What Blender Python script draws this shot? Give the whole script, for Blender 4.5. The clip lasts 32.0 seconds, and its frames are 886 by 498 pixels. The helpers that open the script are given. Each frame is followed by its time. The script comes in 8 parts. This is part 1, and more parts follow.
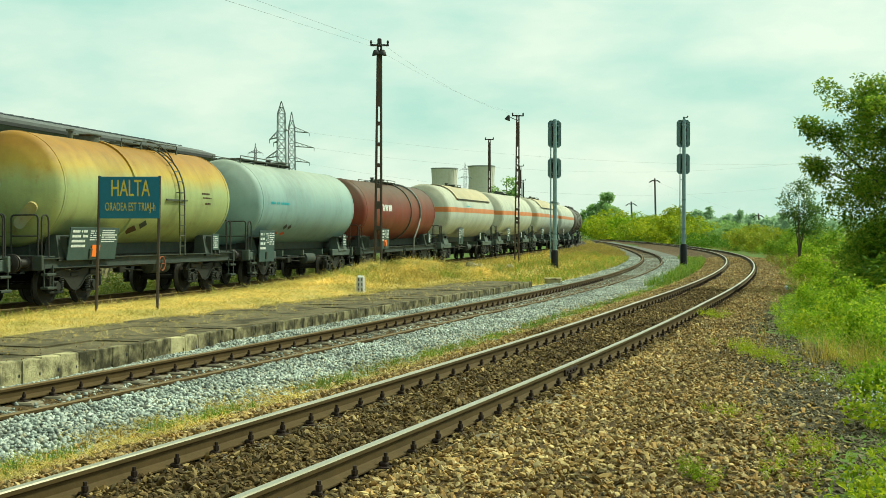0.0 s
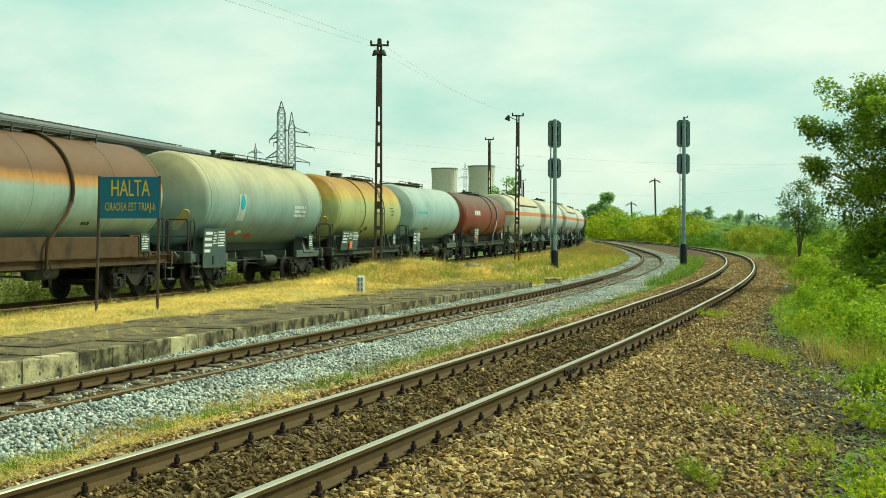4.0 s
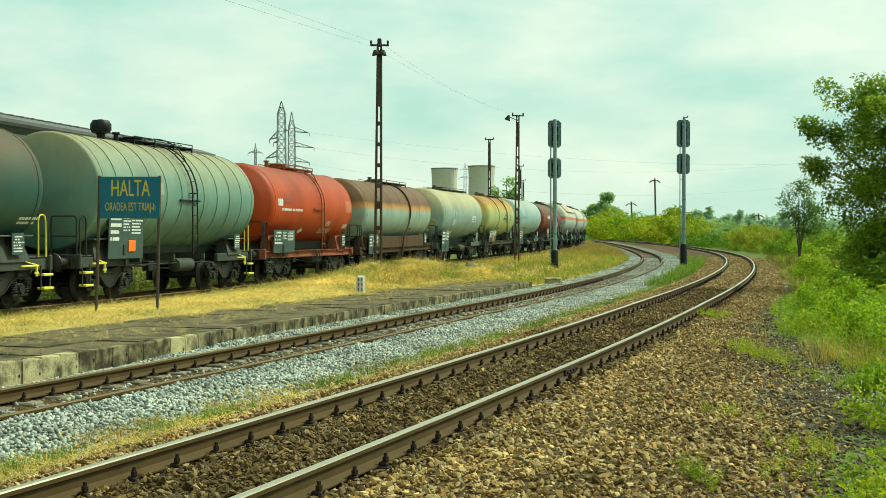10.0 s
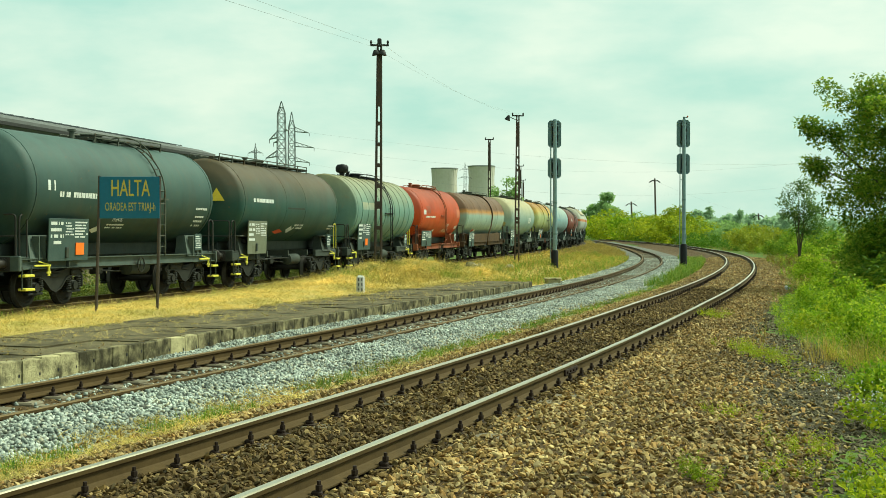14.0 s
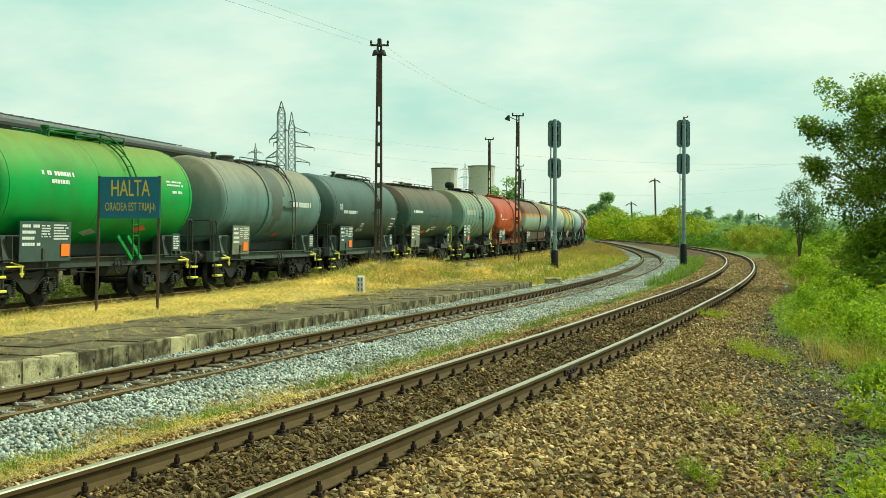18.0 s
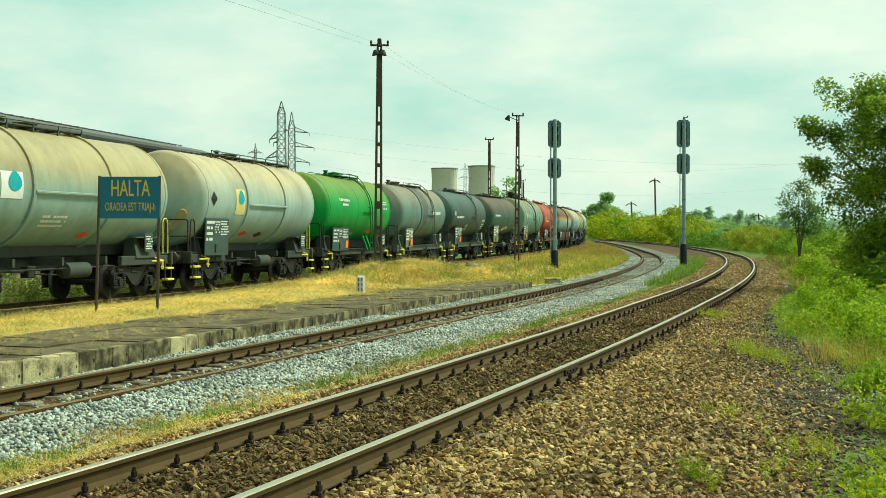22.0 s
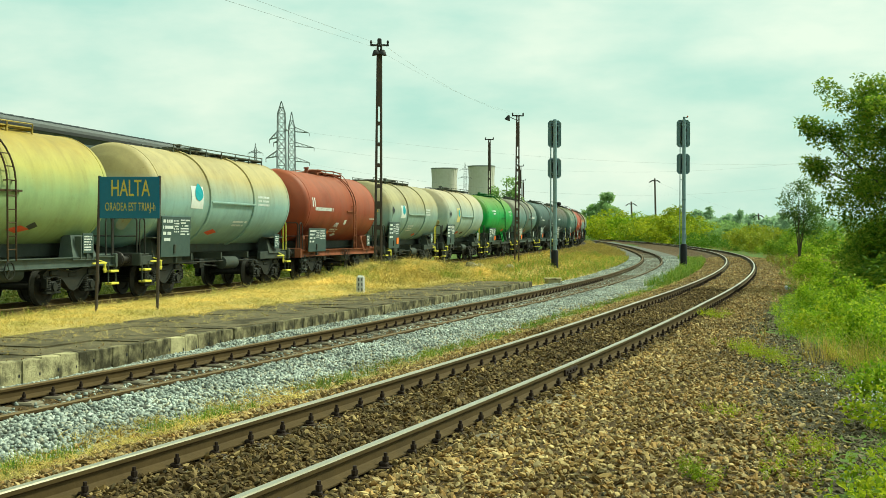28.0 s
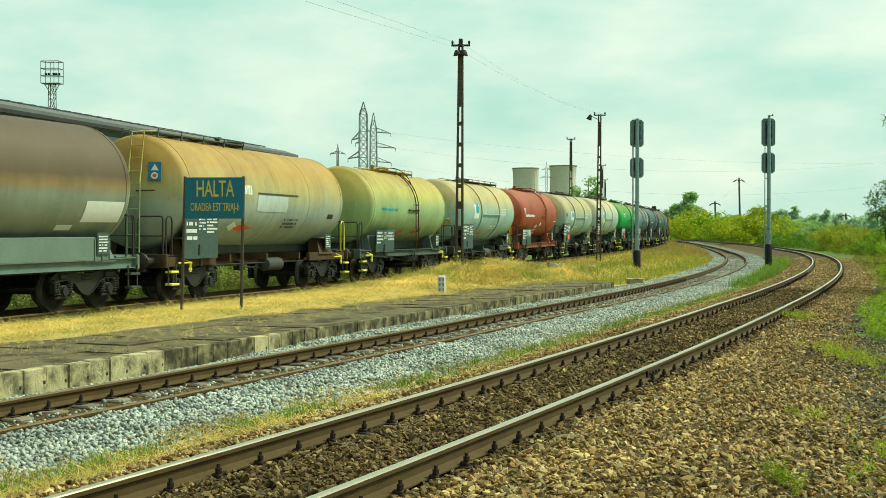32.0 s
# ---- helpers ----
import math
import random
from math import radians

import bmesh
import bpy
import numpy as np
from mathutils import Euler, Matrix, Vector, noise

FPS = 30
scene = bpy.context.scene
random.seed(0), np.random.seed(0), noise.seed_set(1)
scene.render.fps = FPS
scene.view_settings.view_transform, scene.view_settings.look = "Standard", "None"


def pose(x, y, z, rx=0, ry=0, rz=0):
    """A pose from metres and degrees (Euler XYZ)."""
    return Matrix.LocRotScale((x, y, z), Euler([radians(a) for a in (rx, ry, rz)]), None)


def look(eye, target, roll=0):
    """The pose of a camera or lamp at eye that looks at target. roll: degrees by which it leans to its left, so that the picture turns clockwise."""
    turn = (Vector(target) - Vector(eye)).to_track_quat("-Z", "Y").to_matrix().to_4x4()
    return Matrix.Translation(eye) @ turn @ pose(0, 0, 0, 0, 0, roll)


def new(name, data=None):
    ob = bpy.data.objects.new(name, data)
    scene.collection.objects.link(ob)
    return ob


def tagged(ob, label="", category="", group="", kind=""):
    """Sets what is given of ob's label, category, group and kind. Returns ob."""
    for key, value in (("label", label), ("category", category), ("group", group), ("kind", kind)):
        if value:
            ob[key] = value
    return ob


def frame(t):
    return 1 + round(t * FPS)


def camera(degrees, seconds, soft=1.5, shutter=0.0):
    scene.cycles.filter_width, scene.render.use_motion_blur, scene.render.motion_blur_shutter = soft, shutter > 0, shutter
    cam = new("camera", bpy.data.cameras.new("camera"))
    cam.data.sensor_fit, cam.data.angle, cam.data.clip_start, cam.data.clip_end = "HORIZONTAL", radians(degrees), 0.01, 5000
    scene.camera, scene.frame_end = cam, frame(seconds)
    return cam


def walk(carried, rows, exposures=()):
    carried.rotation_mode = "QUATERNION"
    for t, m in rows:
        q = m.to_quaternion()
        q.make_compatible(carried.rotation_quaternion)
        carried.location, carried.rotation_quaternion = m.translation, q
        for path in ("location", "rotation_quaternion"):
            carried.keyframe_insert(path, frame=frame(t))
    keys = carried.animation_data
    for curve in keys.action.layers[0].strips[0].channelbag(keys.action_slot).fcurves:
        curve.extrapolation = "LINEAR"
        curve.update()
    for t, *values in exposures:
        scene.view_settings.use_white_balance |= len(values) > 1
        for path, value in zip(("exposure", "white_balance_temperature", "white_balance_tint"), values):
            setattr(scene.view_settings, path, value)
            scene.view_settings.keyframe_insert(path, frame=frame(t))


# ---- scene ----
# The camera stands beside the line on a tripod and swings to the left at the end.
EYE = (0.0, 0.0, 1.683)
FOCAL = 2301.0                      # lens, in units of a picture 1568 wide
TILT = 89.124
cam = camera(math.degrees(2 * math.atan(784 / FOCAL)), 32.0, soft=0.75)
SWING = [(0.0, 0.0), (30.7, 0.0), (30.8, 0.8), (31.0, 14.5), (31.2, 41.0), (31.5, 82.0), (32.0, 143.5)]
walk(cam, [(t, pose(*EYE, TILT, 0, math.degrees(a / FOCAL))) for t, a in SWING],
     exposures=[(0.0, 0.0, 6740, -17), (32.0, 0.0, 6740, -17)])

# ---- light: a bright, thinly overcast summer sky, soft sun from ahead on the right ----
SUN_AZ, SUN_EL = 64.0, 48.0         # degrees clockwise from the line of sight, and above the horizon
world = bpy.data.worlds.new("overcast_sky")
scene.world = world
world.use_nodes = True


def sky_world():
    nt = world.node_tree
    nt.nodes.clear()
    n, l = nt.nodes.new, nt.links.new
    out, bg = n("ShaderNodeOutputWorld"), n("ShaderNodeBackground")
    sky = n("ShaderNodeTexSky")
    sky.sky_type, sky.sun_disc = "NISHITA", False
    sky.sun_elevation, sky.sun_rotation = radians(SUN_EL), radians(SUN_AZ)
    sky.dust_density = 3.0
    dim = n("ShaderNodeVectorMath")
    dim.operation = "SCALE"
    dim.inputs["Scale"].default_value = 0.10
    l(sky.outputs[0], dim.inputs[0])
    tc, mp = n("ShaderNodeTexCoord"), n("ShaderNodeMapping")
    mp.inputs["Scale"].default_value = (3.0, 3.0, 8.5)
    l(tc.outputs["Generated"], mp.inputs[0])
    nz = n("ShaderNodeTexNoise")
    nz.inputs["Scale"].default_value, nz.inputs["Detail"].default_value = 1.7, 8.0
    nz.inputs["Roughness"].default_value = 0.52
    l(mp.outputs[0], nz.inputs["Vector"])
    ramp = n("ShaderNodeValToRGB")
    e = ramp.color_ramp.elements
    e[0].position, e[0].color = 0.35, (0.60, 0.835, 0.825, 1)
    e[1].position, e[1].color = 0.63, (1.01, 1.02, 0.985, 1)
    l(nz.outputs["Fac"], ramp.inputs[0])
    mix = n("ShaderNodeMixRGB")
    mix.inputs[0].default_value = 0.88
    l(dim.outputs[0], mix.inputs[1]), l(ramp.outputs[0], mix.inputs[2])
    # the cloud thins towards the sun, and the sky behind the back is duller
    side = n("ShaderNodeVectorMath")
    side.operation = "DOT_PRODUCT"
    side.inputs[1].default_value = (math.sin(radians(SUN_AZ)), math.cos(radians(SUN_AZ)), 0.0)
    l(tc.outputs["Generated"], side.inputs[0])
    dull = n("ShaderNodeMapRange")
    dull.interpolation_type = "SMOOTHSTEP"
    for k, v in ((1, -0.95), (2, 0.05), (3, 0.50), (4, 1.0)):
        dull.inputs[k].default_value = v
    l(side.outputs["Value"], dull.inputs[0])
    l(dull.outputs[0], bg.inputs["Strength"])
    l(mix.outputs[0], bg.inputs["Color"])
    l(bg.outputs[0], out.inputs[0])


sky_world()
sun = new("sun", bpy.data.lights.new("sun", "SUN"))
sun.data.energy, sun.data.angle, sun.data.color = 4.4, radians(9), (1.0, 0.955, 0.87)
sun.matrix_world = look((60 * math.sin(radians(SUN_AZ)), 60 * math.cos(radians(SUN_AZ)), 60 * math.tan(radians(SUN_EL))), (0, 0, 0))

# ---- materials ----
def ramp_node(nt, stops):
    r = nt.nodes.new("ShaderNodeValToRGB")
    e = r.color_ramp.elements
    while len(e) < len(stops):
        e.new(0.5)
    for i, (p, c) in enumerate(stops):
        e[i].position, e[i].color = p, (*c, 1)
    return r


def noise_node(nt, vec, scale, detail=4.0, rough=0.55):
    z = nt.nodes.new("ShaderNodeTexNoise")
    z.inputs["Scale"].default_value, z.inputs["Detail"].default_value = scale, detail
    z.inputs["Roughness"].default_value = rough
    if vec is not None:
        nt.links.new(vec, z.inputs["Vector"])
    return z.outputs["Fac"]


def mapped(nt, scale=(1, 1, 1), space="Object"):
    tc, mp = nt.nodes.new("ShaderNodeTexCoord"), nt.nodes.new("ShaderNodeMapping")
    mp.inputs["Scale"].default_value = scale
    nt.links.new(tc.outputs[space], mp.inputs[0])
    return mp.outputs[0]


def blend(nt, fac, a, b, how="MIX"):
    m = nt.nodes.new("ShaderNodeMixRGB")
    m.blend_type = how
    for k, v in ((0, fac), (1, a), (2, b)):
        if isinstance(v, (int, float)):
            m.inputs[k].default_value = v
        elif isinstance(v, tuple):
            m.inputs[k].default_value = (*v, 1)
        else:
            nt.links.new(v, m.inputs[k])
    return m.outputs[0]


def math_node(nt, op, a, b=0.0, clamp=False):
    m = nt.nodes.new("ShaderNodeMath")
    m.operation, m.use_clamp = op, clamp
    for k, v in ((0, a), (1, b)):
        if isinstance(v, (int, float)):
            m.inputs[k].default_value = v
        else:
            nt.links.new(v, m.inputs[k])
    return m.outputs[0]


def base_mat(name, rough=0.6, metal=0.0):
    m = bpy.data.materials.new(name)
    m.use_nodes = True
    b = m.node_tree.nodes["Principled BSDF"]
    b.inputs["Roughness"].default_value, b.inputs["Metallic"].default_value = rough, metal
    b.inputs["Specular IOR Level"].default_value = 0.5 if rough < 0.5 else 0.2
    return m, m.node_tree, b


def bumped(nt, b, height, strength, dist=0.02):
    k = nt.nodes.new("ShaderNodeBump")
    k.inputs["Strength"].default_value, k.inputs["Distance"].default_value = strength, dist
    nt.links.new(height, k.inputs["Height"])
    nt.links.new(k.outputs[0], b.inputs["Normal"])


def grained(name, dark, light, scale=6.0, rough=0.7, metal=0.0, bump=0.2, dirt=None, dirt_at=0.58, per="none", vary=0.25, dist=0.01):
    """Two-scale colour variation, with optional dirt patches; per: 'object' or 'island' gives each piece its own tone."""
    m, nt, b = base_mat(name, rough, metal)
    v = mapped(nt)
    col = blend(nt, noise_node(nt, v, scale), dark, light)
    fine = noise_node(nt, v, scale * 9, 3.0, 0.65)
    col = blend(nt, 0.35, col, blend(nt, fine, (0.25, 0.25, 0.25), (0.8, 0.8, 0.8)), "OVERLAY")
    if dirt:
        big = ramp_node(nt, [(dirt_at, (0, 0, 0)), (min(dirt_at + 0.13, 1), (1, 1, 1))])
        nt.links.new(noise_node(nt, v, scale * 0.35, 6.0, 0.6), big.inputs[0])
        col = blend(nt, big.outputs[0], col, dirt)
    if per != "none":
        node = nt.nodes.new("ShaderNodeObjectInfo" if per == "object" else "ShaderNodeNewGeometry")
        rnd = node.outputs["Random" if per == "object" else "Random Per Island"]
        tone = ramp_node(nt, [(0.0, (1 - vary,) * 3), (1.0, (1 + vary,) * 3)])
        nt.links.new(rnd, tone.inputs[0])
        col = blend(nt, 1.0, col, tone.outputs[0], "MULTIPLY")
    nt.links.new(col, b.inputs["Base Color"])
    if bump:
        bumped(nt, b, fine, bump, dist)
    return m


def pebbled(name, tones, rough=0.85, scale=3.0):
    """Loose stones or leaves: every island takes one of several tones."""
    m, nt, b = base_mat(name, rough)
    geo = nt.nodes.new("ShaderNodeNewGeometry")
    r = ramp_node(nt, [(i / (len(tones) - 1), c) for i, c in enumerate(tones)])
    nt.links.new(geo.outputs["Random Per Island"], r.inputs[0])
    v = mapped(nt)
    col = blend(nt, 0.5, r.outputs[0], blend(nt, noise_node(nt, v, scale * 12, 3.0), (0.2, 0.2, 0.2), (0.85, 0.85, 0.85)), "OVERLAY")
    patch = ramp_node(nt, [(0.35, (0.72, 0.72, 0.72)), (0.65, (1.2, 1.2, 1.2))])
    nt.links.new(noise_node(nt, v, scale * 0.25, 3.0), patch.inputs[0])
    col = blend(nt, 1.0, col, patch.outputs[0], "MULTIPLY")
    nt.links.new(col, b.inputs["Base Color"])
    return m


def foliage(name, tones, thin=0.35):
    m, nt, b = base_mat(name, 0.55)
    geo = nt.nodes.new("ShaderNodeNewGeometry")
    r = ramp_node(nt, [(i / (len(tones) - 1), c) for i, c in enumerate(tones)])
    nt.links.new(geo.outputs["Random Per Island"], r.inputs[0])
    v = mapped(nt)
    patch = ramp_node(nt, [(0.35, (0.66, 0.72, 0.6)), (0.65, (1.3, 1.2, 1.05))])
    nt.links.new(noise_node(nt, v, 0.6, 3.0), patch.inputs[0])
    col = blend(nt, 1.0, r.outputs[0], patch.outputs[0], "MULTIPLY")
    nt.links.new(col, b.inputs["Base Color"])
    tr = nt.nodes.new("ShaderNodeBsdfTranslucent")
    nt.links.new(col, tr.inputs["Color"])
    mx = nt.nodes.new("ShaderNodeMixShader")
    mx.inputs[0].default_value = thin
    nt.links.new(b.outputs[0], mx.inputs[1]), nt.links.new(tr.outputs[0], mx.inputs[2])
    nt.links.new(mx.outputs[0], nt.nodes["Material Output"].inputs["Surface"])
    return m


def tank_paint(name, low, high, split=0.0, soft=0.5, rust=(0.20, 0.07, 0.02), rusty=0.3, mid=None, rough=0.5, stripe=None, end_dirt=0.45, wobble=1.0):
    """Old wagon paint: a weathered upper half, runs down the sides, rust blooms. z is measured from the tank's axis."""
    m, nt, b = base_mat(name, rough)
    b.inputs["Specular IOR Level"].default_value = 0.3
    v = mapped(nt)
    sep = nt.nodes.new("ShaderNodeSeparateXYZ")
    nt.links.new(v, sep.inputs[0])
    runs = noise_node(nt, mapped(nt, (1.5, 1.5, 0.22)), 1.7, 6.0, 0.62)
    cloud = noise_node(nt, v, 0.8, 6.0, 0.6)
    z = math_node(nt, "ADD", sep.outputs["Z"], math_node(nt, "MULTIPLY", math_node(nt, "SUBTRACT", runs, 0.5), 0.28 * wobble))
    z = math_node(nt, "ADD", z, math_node(nt, "MULTIPLY", math_node(nt, "SUBTRACT", cloud, 0.5), 0.5 * wobble))
    f = math_node(nt, "MULTIPLY", math_node(nt, "SUBTRACT", z, split - soft), 1 / (2 * soft), True)
    if mid:
        r = ramp_node(nt, [(0.0, low), (0.5, mid), (1.0, high)])
        nt.links.new(f, r.inputs[0])
        col = r.outputs[0]
    else:
        col = blend(nt, f, low, high)
    if stripe:
        s0, s1, sc = stripe
        inside = math_node(nt, "MULTIPLY", math_node(nt, "GREATER_THAN", sep.outputs["Z"], s0), math_node(nt, "LESS_THAN", sep.outputs["Z"], s1))
        col = blend(nt, inside, col, sc)
    bloom = ramp_node(nt, [(0.60, (0, 0, 0)), (0.74, (1, 1, 1))])
    nt.links.new(noise_node(nt, v, 1.6, 9.0, 0.68), bloom.inputs[0])
    col = blend(nt, math_node(nt, "MULTIPLY", bloom.outputs[0], rusty), col, rust)
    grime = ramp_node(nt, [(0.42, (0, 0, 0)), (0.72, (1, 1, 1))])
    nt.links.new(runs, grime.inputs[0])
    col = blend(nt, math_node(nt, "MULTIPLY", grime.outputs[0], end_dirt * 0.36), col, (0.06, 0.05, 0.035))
    drips = ramp_node(nt, [(0.50, (0, 0, 0)), (0.70, (1, 1, 1))])
    nt.links.new(noise_node(nt, mapped(nt, (4.5, 0.25, 0.30)), 1.3, 5.0, 0.6), drips.inputs[0])
    col = blend(nt, math_node(nt, "MULTIPLY", math_node(nt, "MULTIPLY", drips.outputs[0], cloud), 0.36), col, blend(nt, 0.75, col, (0.10, 0.075, 0.035), "MIX"))
    worn = ramp_node(nt, [(0.30, (0.72, 0.72, 0.70)), (0.5, (1, 1, 1)), (0.72, (1.16, 1.15, 1.10))])
    nt.links.new(noise_node(nt, v, 0.55, 7.0, 0.68), worn.inputs[0])
    col = blend(nt, 1.0, col, worn.outputs[0], "MULTIPLY")
    specks = ramp_node(nt, [(0.66, (0, 0, 0)), (0.72, (1, 1, 1))])
    nt.links.new(noise_node(nt, v, 7.0, 6.0, 0.65), specks.inputs[0])
    col = blend(nt, math_node(nt, "MULTIPLY", specks.outputs[0], 0.55), col, rust)
    fine = noise_node(nt, v, 38.0, 3.0)
    col = blend(nt, 0.30, col, blend(nt, fine, (0.3, 0.3, 0.3), (0.7, 0.7, 0.7)), "OVERLAY")
    nt.links.new(col, b.inputs["Base Color"])
    rr = nt.nodes.new("ShaderNodeMapRange")
    rr.inputs["To Min"].default_value, rr.inputs["To Max"].default_value = rough - 0.08, rough + 0.25
    nt.links.new(cloud, rr.inputs["Value"]), nt.links.new(rr.outputs[0], b.inputs["Roughness"])
    bumped(nt, b, cloud, 0.12, 0.03)
    return m


M_RAIL_SIDE = grained("rusted_rail_web", (0.050, 0.031, 0.010), (0.105, 0.067, 0.023), 3.0, 0.8, 0.0, 0.3)
M_RAIL_TOP = grained("polished_rail_head", (0.40, 0.345, 0.225), (0.56, 0.50, 0.36), 2.0, 0.28, 0.8, 0.04)
M_RAIL_DULL = grained("dull_rail_head", (0.10, 0.065, 0.022), (0.19, 0.125, 0.05), 2.0, 0.6, 0.1, 0.1)
M_CLIP = grained("dark_iron_clip", (0.018, 0.012, 0.009), (0.05, 0.03, 0.02), 12.0, 0.75)
M_SLEEPER = grained("weathered_sleeper_concrete", (0.11, 0.092, 0.062), (0.24, 0.205, 0.14), 5.0, 0.9, dirt=(0.10, 0.07, 0.045), per="object")
M_BROWN_GROUND = grained("brown_ballast_bed", (0.050, 0.032, 0.014), (0.15, 0.096, 0.040), 9.0, 0.95, bump=0.8, dist=0.04)
M_GREY_GROUND = grained("grey_ballast_bed", (0.08, 0.08, 0.065), (0.22, 0.225, 0.19), 11.0, 0.95, bump=0.9, dist=0.04)
M_DRY_GROUND = grained("straw_covered_soil", (0.44, 0.32, 0.09), (0.70, 0.54, 0.20), 7.0, 0.95, bump=0.9, dirt=(0.34, 0.27, 0.08), dist=0.04)
M_GREEN_GROUND = grained("weedy_green_soil", (0.05, 0.09, 0.014), (0.13, 0.18, 0.035), 1.2, 0.95, bump=0.7, dirt=(0.18, 0.14, 0.055), dist=0.05)
M_DARK_GROUND = grained("dark_cinder_soil", (0.035, 0.028, 0.016), (0.085, 0.068, 0.04), 6.0, 0.95, bump=0.8, dist=0.04)
M_BROWN_STONE = pebbled("brown_ballast_stone", [(0.12, 0.075, 0.026), (0.28, 0.178, 0.060), (0.44, 0.298, 0.112), (0.34, 0.192, 0.062), (0.22, 0.155, 0.064), (0.60, 0.44, 0.195), (0.30, 0.228, 0.112), (0.18, 0.114, 0.041)])
M_OILY_STONE = pebbled("oily_dark_ballast_stone", [(0.045, 0.028, 0.010), (0.125, 0.078, 0.027), (0.22, 0.142, 0.050), (0.085, 0.062, 0.028), (0.38, 0.265, 0.11)])
M_GREY_STONE = pebbled("grey_ballast_stone", [(0.14, 0.155, 0.13), (0.38, 0.41, 0.36), (0.25, 0.28, 0.245), (0.52, 0.555, 0.485), (0.35, 0.32, 0.22)])
M_DARK_STONE = pebbled("dark_cinder_stone", [(0.058, 0.050, 0.030), (0.14, 0.118, 0.068), (0.28, 0.235, 0.135), (0.095, 0.082, 0.047), (0.20, 0.155, 0.078)])
M_STRAW = foliage("dry_straw", [(0.54, 0.39, 0.085), (0.76, 0.59, 0.17), (0.88, 0.73, 0.30), (0.64, 0.51, 0.14)], 0.25)
M_HAY = foliage("brownish_old_hay", [(0.26, 0.19, 0.05), (0.46, 0.35, 0.085), (0.62, 0.48, 0.14), (0.26, 0.26, 0.05)], 0.25)
M_GRASS = foliage("fresh_grass", [(0.08, 0.19, 0.02), (0.17, 0.32, 0.04), (0.28, 0.40, 0.06), (0.38, 0.38, 0.09)], 0.3)
# duller than fresh grass: shade behind the train is put into the colour
M_YARD = foliage("shaded_yard_grass", [(0.09, 0.14, 0.022), (0.16, 0.22, 0.038), (0.26, 0.28, 0.06), (0.36, 0.32, 0.10)], 0.25)
M_WEED = foliage("bright_weed_leaf", [(0.13, 0.25, 0.014), (0.24, 0.39, 0.022), (0.36, 0.50, 0.032), (0.48, 0.55, 0.06)], 0.5)
M_RUSTY_WEED = foliage("withered_brown_weed", [(0.16, 0.13, 0.035), (0.28, 0.19, 0.05), (0.22, 0.21, 0.04), (0.38, 0.29, 0.09)], 0.35)
M_OCHRE = foliage("ochre_bush_leaf", [(0.23, 0.28, 0.03), (0.42, 0.44, 0.045), (0.30, 0.38, 0.05), (0.52, 0.52, 0.08)], 0.4)
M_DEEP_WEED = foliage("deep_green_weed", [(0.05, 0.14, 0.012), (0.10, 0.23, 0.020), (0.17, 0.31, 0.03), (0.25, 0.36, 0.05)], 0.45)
M_GOLD = foliage("yellow_flowering_weed", [(0.18, 0.28, 0.020), (0.36, 0.44, 0.028), (0.54, 0.56, 0.045), (0.22, 0.34, 0.024)], 0.4)
M_LEAF = foliage("walnut_leaf", [(0.09, 0.19, 0.018), (0.17, 0.30, 0.030), (0.27, 0.39, 0.042), (0.40, 0.45, 0.060)], 0.6)
M_SMALL_LEAF = foliage("dull_green_leaf", [(0.05, 0.12, 0.03), (0.10, 0.19, 0.04), (0.15, 0.25, 0.05), (0.22, 0.29, 0.06)], 0.45)
# poplar and far leaves are paled: distance haze is put into the colour
M_POPLAR = foliage("poplar_leaf", [(0.24, 0.38, 0.14), (0.33, 0.49, 0.18), (0.42, 0.57, 0.23)], 0.5)
M_HAZY_POPLAR = foliage("haze_paled_poplar_leaf", [(0.30, 0.46, 0.22), (0.40, 0.57, 0.28), (0.48, 0.64, 0.33)], 0.5)
M_FAR_LEAF = foliage("haze_paled_distant_leaf", [(0.38, 0.54, 0.40), (0.46, 0.62, 0.46), (0.52, 0.67, 0.51)], 0.4)
M_BARK = grained("grey_bark", (0.05, 0.04, 0.028), (0.13, 0.105, 0.075), 7.0, 0.9, bump=0.6)
M_SLAB = grained("worn_platform_asphalt", (0.060, 0.050, 0.026), (0.225, 0.185, 0.100), 4.0, 0.95, bump=0.9, dirt=(0.050, 0.042, 0.022), dirt_at=0.50, dist=0.02)


def stained_kerb(name, pale, at):
    """Old concrete with dark runs and lichen; the stains go on from block to block."""
    m, nt, b = base_mat(name, 0.92)
    pos = nt.nodes.new("ShaderNodeNewGeometry").outputs["Position"]
    mp = nt.nodes.new("ShaderNodeMapping")
    mp.inputs["Scale"].default_value = (1.0, 1.0, 0.9)
    nt.links.new(pos, mp.inputs[0])
    r = ramp_node(nt, [(at - 0.10, tuple(c * 0.20 for c in pale)), (at, tuple(c * 0.5 for c in pale)), (at + 0.09, pale), (at + 0.25, tuple(c * 1.35 for c in pale))])
    nt.links.new(noise_node(nt, mp.outputs[0], 3.4, 6.0, 0.62), r.inputs[0])
    fine = noise_node(nt, pos, 30.0, 4.0, 0.7)
    col = blend(nt, 0.5, r.outputs[0], blend(nt, fine, (0.2, 0.2, 0.2), (0.85, 0.85, 0.85)), "OVERLAY")
    nt.links.new(col, b.inputs["Base Color"])
    bumped(nt, b, fine, 0.8, 0.02)
    return m


